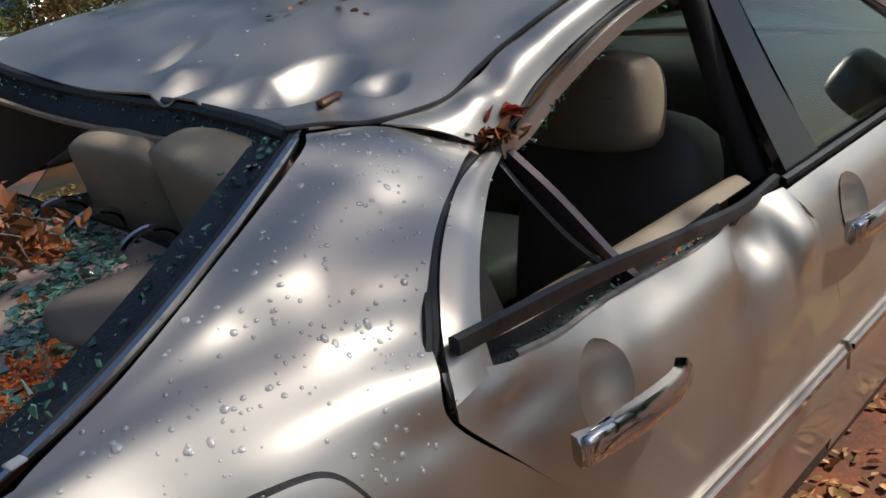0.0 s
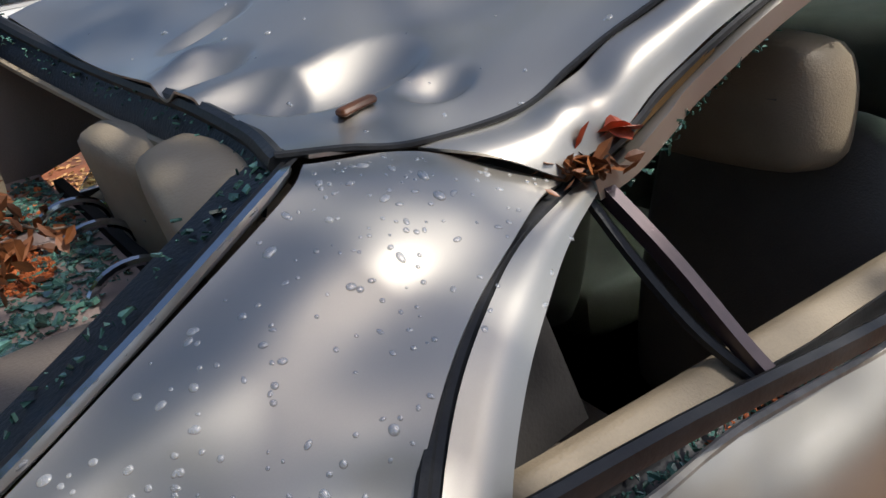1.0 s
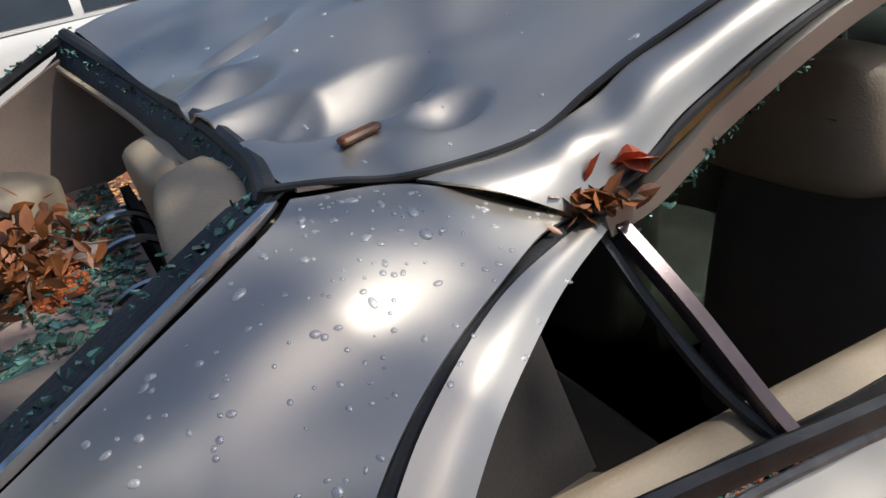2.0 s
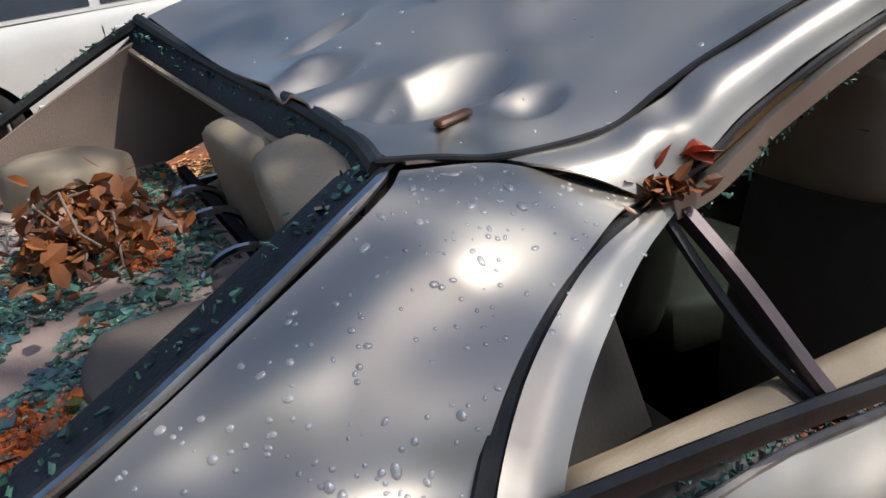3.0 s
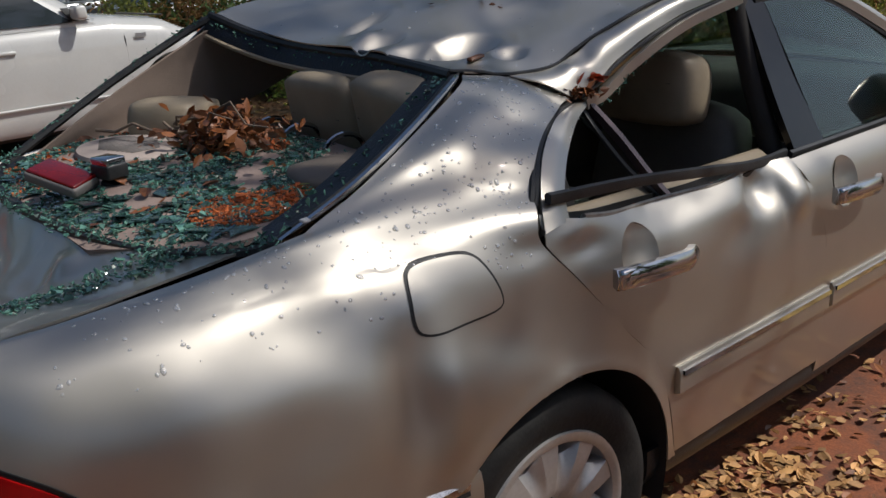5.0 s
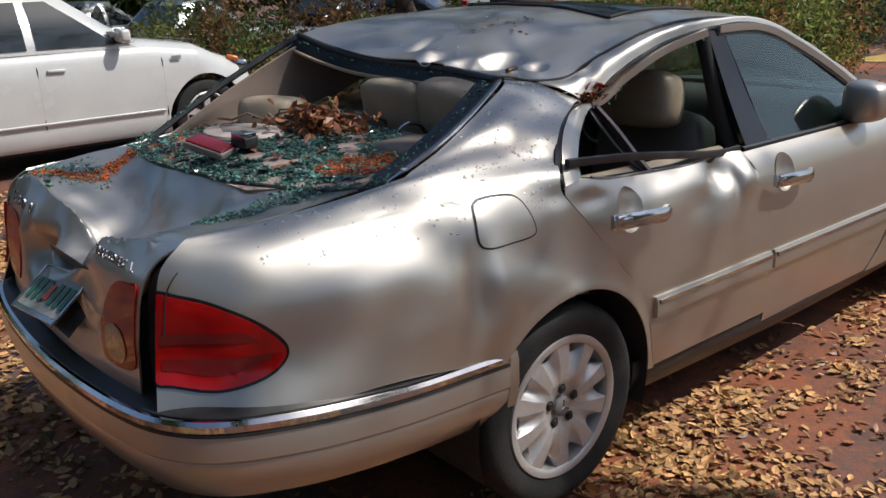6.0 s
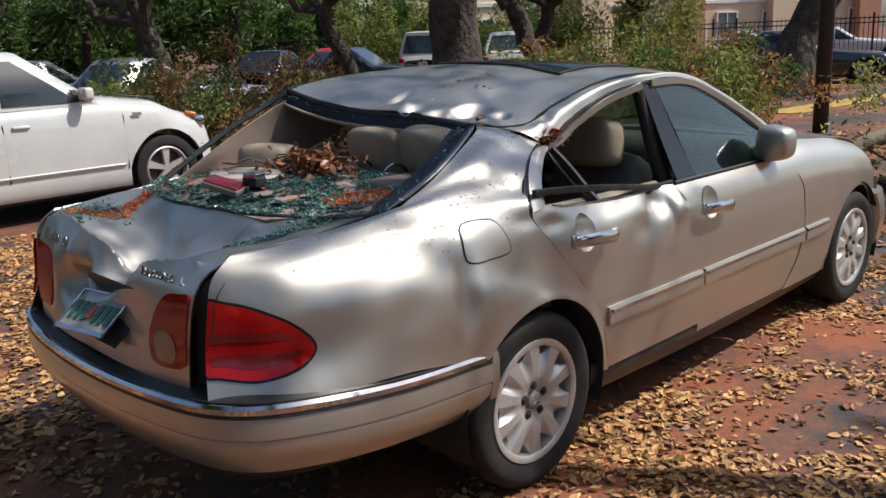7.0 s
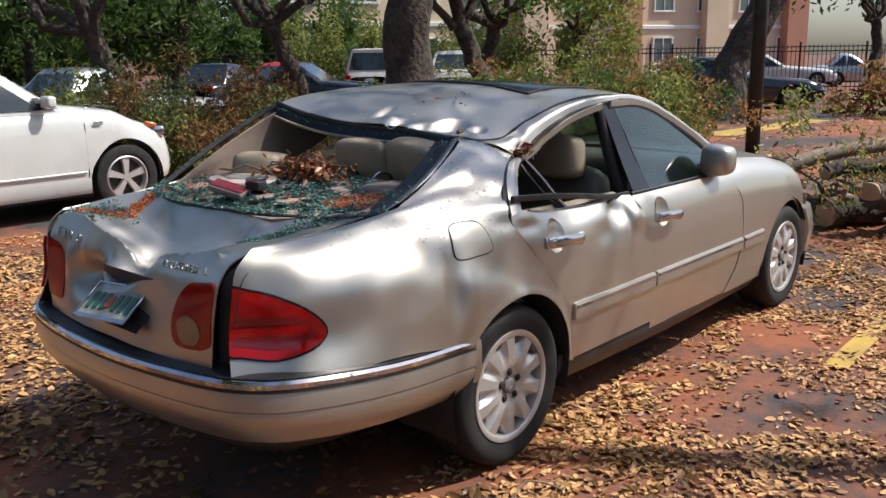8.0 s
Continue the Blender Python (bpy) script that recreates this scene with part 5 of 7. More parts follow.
# ---- parked vehicles ----
def small_wheel(parent, x, y, z, R, sgn, spokes=5):
    w = new("wheel")
    w.parent = parent
    w.matrix_basis = pose(x, y, z, 0, 0, 0 if sgn > 0 else 180)
    r = R * 0.66
    part("tyre", lathe([(r, -0.08), (r + 0.02, -0.10), (R - 0.04, -0.105), (R - 0.01, -0.09), (R, -0.05), (R, 0.08), (r, 0.09)], 36), M_TYRE, w)
    rim = [lathe([(r, -0.085), (r - 0.015, -0.092), (r - 0.025, -0.07), (r - 0.03, 0.05)], 36), lathe([(0.001, -0.075), (0.04, -0.075), (0.05, -0.05)], 20)]
    for k in range(spokes):
        a = 2 * math.pi * k / spokes
        V = np.array([(s * wd, y0, q) for q, wd, y0 in ((0.02, 0.022, -0.07), (r * 0.6, 0.032, -0.078), (r - 0.01, 0.045, -0.07)) for s in (-1, 1)] + [(s * wd, -0.03, q) for q, wd in ((0.02, 0.022), (r * 0.6, 0.032), (r - 0.01, 0.045)) for s in (-1, 1)])
        F = [(0, 1, 3, 2), (2, 3, 5, 4), (0, 2, 8, 6), (2, 4, 10, 8), (1, 7, 9, 3), (3, 9, 11, 5)]
        rim.append(moved((V, F), Euler((0, a, 0)).to_matrix().to_4x4()))
    part("rim", join(*rim), M_RIM, w, "silver five-spoke rim")
    part("brake_disc", lathe([(0.02, -0.02), (r - 0.03, -0.02)], 24), M_DRUM, w)


def vehicle(label, m, paint, L=4.6, W=1.78, H=1.44, wb=2.7, front=0.9, belt=0.92, hood=0.80, deck=0.95, wind=(0.62, 1.45), back=(-0.45, 0.10), R=0.32, detail=False, name="parked_car", split=None):
    """A car in its own axes: rear axle at x 0, nose to +x. wind, back: x of screen top and base from the axle, and of the rear glass."""
    c = tagged(new(name), label, "car", kind="")
    c.matrix_basis = m
    tail, nose = wb + front - L, wb + front
    top = [(tail, deck - 0.16), (tail + 0.06, deck - 0.02), (tail + 0.3, deck), (back[0], deck + 0.01), (wind[1], belt + 0.06), (wind[1] + 0.5, hood + 0.13), (nose - 0.45, hood + 0.02), (nose - 0.1, hood - 0.10), (nose, hood - 0.28)]
    w2 = W / 2
    n, N = 90, 15
    G = np.zeros((n, 2 * N - 1, 3))
    X = np.concatenate([[tail], np.linspace(tail + 0.01, nose - 0.01, n - 2), [nose]])
    for i, x in enumerate(X):
        zt = np.interp(x, [a for a, _ in top], [b for _, b in top])
        e = min((x - tail) / 0.45, (nose - x) / 0.65, 1)
        hw = w2 * (0.74 + 0.26 * math.sqrt(max(0.0, 1 - (1 - e) ** 2)))
        zl = 0.24 + 0.10 * max(0, 1 - min(x - tail, nose - x) / 0.4)
        sec = [(0, zt), (0.5, zt - 0.004), (0.78, zt - 0.018), (0.90, zt - 0.05), (0.955, zt - 0.10), (0.985, zt - 0.18), (1.0, zt - 0.28 if zt > 0.75 else zt * 0.7), (1.0, 0.52), (0.985, 0.42), (0.985, 0.40), (0.975, zl + 0.05), (0.94, zl), (0.7, zl - 0.02), (0.4, zl - 0.02), (0, zl - 0.02)]
        half = [(x, -hw * a, z) for a, z in sec]
        G[i] = half[::-1] + [(x, -y, z) for x, y, z in half[1:]]
    def cut(P):
        d = np.minimum(np.hypot(P[:, 0], P[:, 2] - R) - R * 1.17, np.hypot(P[:, 0] - wb, P[:, 2] - R) - R * 1.17)
        return np.where(np.abs(P[:, 1]) > w2 * 0.6, d, 1.0)
    part("body", trim(G, cut, 0.0, (wb / 2, 0, 0.5)), paint, c)
    part("underside", moved(rbox(L - 0.5, W * 0.84, 0.22, 0.05), pose((tail + nose) / 2, 0, 0.30)), M_DARKIN, c)
    for x in (0, wb):
        for s in (1, -1):
            A = np.linspace(-0.2, math.pi + 0.2, 18)
            part("wheel_well", sheet(np.array([[(x + R * 1.18 * math.cos(a), -s * y, R + R * 1.18 * math.sin(a)) for a in A] for y in (w2 - 0.02, w2 - 0.3)])), M_DARKIN, c)
            small_wheel(c, x, -s * (w2 - 0.12), R, R, s)
    # cabin
    rx = [back[0], back[1], wind[0], wind[1]]
    rows = []
    for q in np.linspace(0, 1, 9):
        z = belt - 0.02 + (H - belt + 0.02) * q
        bulge = 0.02 * math.sin(q * math.pi)
        hw = w2 * (0.93 - 0.235 * q ** 1.25) + bulge
        x0, x1 = rx[0] + (rx[1] - rx[0]) * q ** 0.9, rx[3] + (rx[2] - rx[3]) * q ** 0.9
        k = 0.10 + 0.12 * q
        rows.append([(x0, y, z) for y in (0, -hw * 0.6, -hw * 0.92)] + [(x0 + k, -hw, z), ((x0 + x1) / 2, -hw - 0.004, z), (x1 - k, -hw, z)] + [(x1, y, z) for y in (-hw * 0.90, -hw * 0.6, 0, hw * 0.6, hw * 0.90)] + [(x1 - k, hw, z), ((x0 + x1) / 2, hw + 0.004, z), (x0 + k, hw, z)] + [(x0, y, z) for y in (hw * 0.92, hw * 0.6, 0)])
    lid = [[(a * 0.96 + 0.04 * (rx[1] + rx[2]) / 2, y * 0.90, H + 0.018) for a, y, z in rows[-1]], [((rx[1] + rx[2]) / 2 + (a - (rx[1] + rx[2]) / 2) * 0.5, y * 0.5, H + 0.04) for a, y, z in rows[-1]], [((rx[1] + rx[2]) / 2, 0, H + 0.045) for _ in rows[-1]]]
    part("cabin", sheet(np.array(rows + lid), 0, None, (wb / 2, 0, 0.8)), paint, c)
    def pane(pts, nm, n_=8):
        part(nm, sheet(loft(pts, n_, n_), 0.004, None, ((rx[0] + rx[3]) / 2, 0, 0.9)), M_DARKWINDOW, c, "dark tinted car window")
    def side_pt(x, q, s):
        z = belt + 0.02 + (H - belt - 0.09) * q
        qq = (z - belt + 0.02) / (H - belt + 0.02)
        return (x, -s * (w2 * (0.93 - 0.235 * qq ** 1.25) + 0.02 * math.sin(qq * math.pi) + 0.010), z)
    xm = split or (rx[1] + rx[2]) / 2 + 0.05
    for s in (1, -1):
        a0, a1 = rx[0] + 0.28, rx[1] + 0.16
        b0, b1 = rx[3] - 0.30, rx[2] - 0.10
        pane([[side_pt(a0, 0, s), side_pt(xm - 0.04, 0, s)], [side_pt((a0 + a1) / 2, 0.5, s), side_pt(xm - 0.04, 0.5, s)], [side_pt(a1, 1, s), side_pt(xm - 0.04, 1, s)]], "rear_side_window")
        pane([[side_pt(xm + 0.04, 0, s), side_pt(b0, 0, s)], [side_pt(xm + 0.04, 0.5, s), side_pt((b0 + b1) / 2, 0.5, s)], [side_pt(xm + 0.04, 1, s), side_pt(b1, 1, s)]], "front_side_window")
        part("door_mirror", moved(rbox(0.10, 0.18, 0.12, 0.03), pose(rx[3] - 0.28, -s * (w2 + 0.06), belt + 0.10)), paint if not detail else M_WHITE, c)
        part("headlight", moved(rbox(0.24, 0.09, 0.12, 0.04), pose(nose - 0.22, -s * (w2 * 0.84), hood - 0.14, 0, 0, -s * 24)), M_CHROME, c)
        part("tail_light", moved(rbox(0.12, 0.20, 0.15, 0.04), pose(tail + 0.06, -s * (w2 * 0.80), deck - 0.17, 0, 0, s * 18)), M_REDLENS, c)
        for hx in (rx[0] + 0.50, xm + 0.26):
            part("door_handle", moved(rbox(0.16, 0.03, 0.03, 0.01), pose(hx - 0.10, -s * (w2 + 0.002), belt - 0.17)), paint if detail else M_CHROME, c)
        for dx in (xm, rx[3] + (0.10 if detail else -0.10), rx[0] + 0.22):
            part("door_gap", tube([(dx, -s * (w2 * 0.995), z) for z in np.linspace(0.42, belt - 0.16, 6)] + [(dx, -s * w2 * 0.945, belt - 0.06)], 0.005, 4), M_BLACK, c)
        part("side_crease", tube([(x, -s * (w2 + 0.002), 0.47) for x in np.linspace(R * 1.3, wb - R * 1.3, 8)], 0.012, 5), paint, c)
    q0, q1 = 0.12, 0.86
    def end_pt(front_, y, q):
        z = belt - 0.02 + (H - belt + 0.02) * q
        x = (rx[3] + (rx[2] - rx[3]) * q ** 0.9 + 0.012) if front_ else (rx[0] + (rx[1] - rx[0]) * q ** 0.9 - 0.012)
        return (x, y * w2 * (0.90 - 0.235 * q ** 1.25), z)
    for f_ in (True, False):
        pane([[end_pt(f_, y, q) for y in (-0.86, 0, 0.86)] for q in (q0, 0.5, q1)], "windscreen" if f_ else "rear_screen")
    part("rear_plate", moved(rbox(0.012, 0.30, 0.15, 0.004, 1), pose(tail - 0.004, 0, deck - 0.30)), M_FRAME, c)
    part("bumper_line", sweep(spline([(tail + 0.25, -w2 * 0.985, 0.55), (tail + 0.03, -w2 * 0.80, 0.55), (tail - 0.012, 0, 0.55), (tail + 0.03, w2 * 0.80, 0.55), (tail + 0.25, w2 * 0.985, 0.55)], 24), [(-0.02, -0.02), (0.012, -0.015), (0.012, 0.015), (-0.02, 0.02)]), paint, c)
    return c


suv = vehicle("white sport utility vehicle with grey alloy wheels parked on asphalt", pose(-0.66, 6.62, 0, 0, 0, 2.0), M_WHITE, L=4.3, W=1.81, H=1.60, wb=2.66, front=0.64, belt=1.10, hood=0.965, deck=1.12, wind=(1.38, 2.12), back=(-0.86, -0.72), R=0.36, detail=True, name="suv_car", split=1.06)
part("hood_vent", moved(rbox(0.42, 0.05, 0.014, 0.005), pose(2.46, -0.70, 1.128, 0, 7, -3)), M_BLACK, suv, "black bonnet vent strip")
part("indicator", moved(rbox(0.13, 0.04, 0.06, 0.02), pose(3.02, -0.80, 0.90, 0, 14, -18)), M_ORANGE, suv, "orange indicator lens")
part("badge", moved(rbox(0.10, 0.006, 0.04, 0.002, 1), pose(2.36, -0.912, 0.96)), M_SILVER, suv, "small silver badge")
part("mirror_back", moved(rbox(0.02, 0.16, 0.11, 0.02), pose(1.83, -0.965, 1.20)), M_BLACK, suv, "black mirror glass side")
part("a_pillar_cover", sheet(loft([[(1.80, -0.862, 1.13), (1.96, -0.855, 1.125)], [(1.74, -0.838, 1.24), (1.80, -0.83, 1.24)]], 4, 4), 0.01), M_BLACK, suv)
far = "cars parked behind the trees"
for lb, x, y, rz, mt, kw in (
        ("red hatchback parked behind brush", 15.6, 20.2, 200, M_RED, dict(L=4.2, back=(-0.75, -0.3))),
        ("dark blue sedan parked facing away", 13.4, 17.6, 300, M_NAVY, {}),
        ("white van with dark rear window", 18.4, 19.2, 40, M_WHITE, dict(H=1.85, belt=1.10, deck=1.12, hood=1.0, back=(-0.9, -0.8), R=0.36)),
        ("silver sedan parked by the hedge", 4.6, 13.0, 10, M_SILVER, dict(belt=0.93)),
        ("silver hatchback parked by the hedge", 4.6, 18.2, 10, M_SILVER, {}),
        ("dark sedan half hidden by cut brush", 11.6, 18.8, 20, M_NAVY, {}),
        ("black sedan beside a leaning tree", 21.6, 8.9, -62, M_NAVY, dict(L=4.8)),
        ("white sedan beyond the iron fence", 30.2, 14.0, -65, M_WHITE, {}),
        ("white coupe beyond the iron fence", 37.6, 13.6, -65, M_WHITE, {}),
        ("silver estate beyond the iron fence", 39.6, 10.6, -65, M_SILVER, {}),
        ("dark blue hatchback beyond the iron fence", 40.4, 7.4, -65, M_BLUE, {}),
        ("white pickup behind a tree trunk", 20.6, 17.4, 40, M_WHITE, dict(H=1.75, belt=1.1, hood=1.05, deck=1.05))):
    tagged(vehicle(lb, pose(x, y, 0, 0, 0, rz), mt, **kw), group=far)


# ---- plants ----
def leaf_cloud(centres, radii, count, size, rng, flat=0.0, droop=0.3):
    """Many small bent leaves inside a set of ellipsoid clumps."""
    C, Rr = np.asarray(centres, float), np.asarray(radii, float)
    k = rng.integers(0, len(C), count)
    d = rng.normal(size=(count, 3))
    d /= np.linalg.norm(d, axis=1, keepdims=True)
    p = C[k] + d * Rr[k] * (rng.random((count, 1)) ** 0.45)
    a = rng.normal(size=(count, 3))
    a[:, 2] *= 1 - flat
    a /= np.linalg.norm(a, axis=1, keepdims=True)
    b = np.cross(a, rng.normal(size=(count, 3)))
    b[:, 2] *= 1 - flat
    b /= np.maximum(np.linalg.norm(b, axis=1, keepdims=True), 1e-6)
    s = size * (0.6 + 0.8 * rng.random((count, 1)))
    nrm = np.cross(a, b)
    V = np.stack([p - a * s, p + b * s * 0.38 + nrm * s * 0.12, p + a * s - nrm * s * droop, p - b * s * 0.38 + nrm * s * 0.12], 1).reshape(-1, 3)
    F = [(4 * i, 4 * i + 1, 4 * i + 2) for i in range(count)] + [(4 * i, 4 * i + 2, 4 * i + 3) for i in range(count)]
    return V, F


def limb(rng, p0, p1, r0, r1, n=10, bend=0.12):
    t = np.linspace(0, 1, n)[:, None]
    p0, p1 = np.asarray(p0, float), np.asarray(p1, float)
    L = np.linalg.norm(p1 - p0)
    w = np.cumsum(rng.normal(size=(n, 3)), 0) * L * bend / n ** 0.5
    w -= w[0] + (w[-1] - w[0]) * t
    return tube(p0 + (p1 - p0) * t + w, r0 + (r1 - r0) * t[:, 0], 9)


def tree(seed, x, y, h, r, crown, leaves, leafmat, top=(0, 0), spread=3.0, clump=1.2, size=0.12, label="dark-barked oak tree with a loose green crown", fork=0.45):
    """A tapered trunk with limbs and a crown of many leaves."""
    rng = np.random.default_rng(seed)
    t = tagged(new("tree"), label, "tree", "trees round the car park")
    t.location = (x, y, 0)
    tip = (top[0], top[1], h * fork)
    trunk = limb(rng, (0, 0, -0.1), tip, r, r * 0.72, 14, 0.05)
    V = trunk[0]
    base = np.clip(1 - V[:, 2] / 0.6, 0, 1)[:, None]
    V[:, :2] *= 1 + 0.45 * base ** 2
    part("trunk", (V, trunk[1]), M_BARK, t, "rough dark bark")
    cs = []
    for k in range(6):
        a = 2 * math.pi * (k + rng.random() * 0.7) / 6
        e = (top[0] + spread * (0.5 + 0.5 * rng.random()) * math.cos(a), top[1] + spread * (0.5 + 0.5 * rng.random()) * math.sin(a), crown[0] + (crown[1] - crown[0]) * rng.random())
        part("limb", limb(rng, (tip[0], tip[1], tip[2] - 0.1), e, r * 0.45, r * 0.10, 10, 0.2), M_BARK, t)
        cs += [e, tuple(np.array(e) * 0.6 + np.array([tip[0], tip[1], (crown[0] + crown[1]) / 2]) * 0.4)]
        for _ in range(3):
            cs.append(tuple(np.array(e) + rng.normal(size=3) * (spread * 0.3, spread * 0.3, (crown[1] - crown[0]) * 0.25)))
    V, F = leaf_cloud(cs, [(clump, clump, clump * 0.7)] * len(cs), int(leaves * 1.5), size * 0.75, rng)
    V[:, 2] = np.maximum(V[:, 2], crown[0] - 0.6)
    tagged(part("crown", (V, F), leafmat, t, smooth=False), kind="stuff")
    return t


tree(11, 6.6, 6.05, 7, 0.42, (4.6, 7.5), 2800, M_LEAFDK, (0.2, 0.1), 3.2, 1.3, 0.13)
tree(12, 10.4, 12.6, 8, 0.22, (3.8, 7), 1200, M_LEAFDK, (-0.9, 0.4), 2.8, 1.3, 0.15, fork=0.3)
tree(13, 11.9, 8.2, 8, 0.24, (3.4, 6), 2200, M_LEAFG, (-0.5, 1.0), 2.6, 1.2, 0.14, fork=0.3)
tree(14, 17.6, 6.3, 9, 0.48, (5.5, 9), 2400, M_LEAFDK, (2.6, -0.9), 3.4, 1.4, 0.16, label="thick leaning oak with dark bark")
tree(15, 6.4, 13.4, 8, 0.26, (3.4, 6.5), 900, M_LEAFDK, (-0.6, 0.6), 3.0, 1.4, 0.15, fork=0.28)
tree(16, 9.2, 16.4, 8, 0.22, (2.2, 6.5), 2600, M_LEAFG, (0.5, 0.6), 3.0, 1.5, 0.16, fork=0.28)
tree(17, 3.0, 18.6, 8, 0.22, (2.2, 6.5), 2600, M_LEAFDK, (0.6, 0.6), 3.4, 1.6, 0.16, fork=0.28)
tree(18, 15.4, 12.4, 8, 0.24, (3.0, 7.5), 2400, M_LEAFG, (0.5, -0.6), 3.0, 1.4, 0.16, fork=0.3)
tree(19, 24.6, 14.8, 8, 0.20, (2.4, 6.5), 3600, M_LEAFLT, (0.3, 0.3), 2.4, 1.3, 0.16, fork=0.3, label="young tree with bright yellow-green leaves")
tree(20, 31.0, 6.4, 9, 0.24, (3.2, 7), 2200, M_LEAFG, (0.3, 0.3), 3.2, 1.5, 0.18, fork=0.3)
tree(21, -3.0, 20.0, 9, 0.3, (2.0, 8), 5200, M_LEAFDK, (0.3, 0.3), 4.0, 1.8, 0.2, fork=0.3)
# unseen oaks on the sunny side, added to dapple light and darken reflections
tree(31, 3.76, -6.5, 9, 0.13, (5.6, 8.4), 1500, M_LEAFG, (2.6, -2.4), 2.4, 0.8, 0.12, fork=0.6)
# Slender tree out of view, added to half-shade the shelf and pillar.
tree(35, 5.4, -7.2, 10, 0.11, (5.9, 7.4), 240, M_LEAFDK, (-2.65, 3.95), 1.1, 0.6, 0.12, fork=0.62, label="unseen slender tree added to dapple the parked car")
tree(32, -2.9, -8.2, 9, 0.40, (4.8, 8.2), 6500, M_LEAFDK, (-0.2, 0.2), 2.4, 1.1, 0.15)
tree(33, -9.0, 1.0, 9, 0.45, (3.6, 8.8), 9000, M_LEAFDK, (0.3, 0.4), 4.2, 1.6, 0.17)
tree(34, 16.0, -17.0, 9, 0.45, (3.6, 8.8), 6000, M_LEAFDK, (0.3, 0.4), 4.4, 1.6, 0.18)


def thicket(seed, x0, y0, x1, y1, h, count, mat, size=0.16, name="hedge", label="dense dark green hedge of mixed shrubs"):
    """A long mass of shrubs with an uneven top."""
    rng = np.random.default_rng(seed)
    n = 26
    t = np.linspace(0, 1, n)
    C = np.stack([x0 + (x1 - x0) * t + rng.normal(size=n) * 0.5, y0 + (y1 - y0) * t + rng.normal(size=n) * 0.5, h * (0.35 + 0.35 * rng.random(n))], 1)
    Rr = np.stack([np.full(n, np.hypot(x1 - x0, y1 - y0) / n * 1.3)] * 2 + [h * (0.3 + 0.25 * rng.random(n))], 1)
    V, F = leaf_cloud(C, Rr, int(count * 2.0), size * 0.6, rng)
    V[:, 2] = np.abs(V[:, 2])
    me = mesh(name, V, F, mat, False)
    return tagged(put(name, me), label, "hedge", kind="stuff")


thicket(41, -14, 24, 10, 30, 3.0, 11000, M_LEAFDK, 0.24)
thicket(42, 8, 29, 24, 26, 4.2, 12000, M_LEAFG, 0.22)
thicket(43, 19, 24, 30, 22, 2.2, 6000, M_LEAFG, 0.16)
thicket(49, 17, 21, 27, 14, 3.0, 7000, M_LEAFLT, 0.15, label="bright yellow-green shrubs along the fence")
thicket(44, -18, 12, -12, 26, 6, 8000, M_LEAFDK, 0.26)
# Hedge behind the camera, unseen, added as a dark band for reflections.
thicket(45, -14, -16, 26, -19, 5, 12000, M_LEAFDK, 0.28)
thicket(46, 10, 33, 60, 24, 5, 12000, M_LEAFDK, 0.35, label="far line of trees")
thicket(47, -24, 30, 12, 38, 5.0, 11000, M_LEAFDK, 0.4, label="far line of tall trees")
# Another unseen hedge, added so the car paint reflects something dark.
thicket(48, -15, -14, -17, 12, 6, 9000, M_LEAFDK, 0.28)


def palm(seed, x, y, h, n=26, L=1.3):
    """A fan palm: slim trunk and stiff split fronds."""
    rng = np.random.default_rng(seed)
    p = tagged(new("palm"), "small fan palm with grey-green fronds", "palm", "fan palms")
    p.location = (x, y, 0)
    part("trunk", limb(rng, (0, 0, -0.05), (0.1, 0, h), 0.13, 0.11, 8, 0.03), M_BARK, p)
    for k in range(n):
        a, e = rng.random() * 6.28, rng.uniform(-0.7, 1.2)
        d = np.array([math.cos(a) * math.cos(e), math.sin(a) * math.cos(e), math.sin(e)])
        hub = np.array([0.1, 0, h]) + d * L * 0.5
        side = np.array([-math.sin(a), math.cos(a), 0])
        V, F = [], []
        for j in range(11):
            b = (j - 5) / 5 * 1.25
            w = d * math.cos(b) + side * math.sin(b)
            tip = hub + w * L * 0.75 + np.array([0, 0, -0.22 * L])
            o = np.cross(w, d + 0.01) * 0.04 + side * 0.015
            i = len(V)
            V += [hub, hub + w * L * 0.4 + o, tip, hub + w * L * 0.4 - o]
            F += [(i, i + 1, i + 2), (i, i + 2, i + 3)]
        part("frond", (np.array(V), F), M_LEAFG, p, smooth=False)
    return p


palm(51, 8.2, 17.6, 2.4)
palm(52, 1.2, 16.2, 2.8)
palm(53, -0.8, 19.2, 3.0)
palm(54, 7.0, 20.0, 2.9)


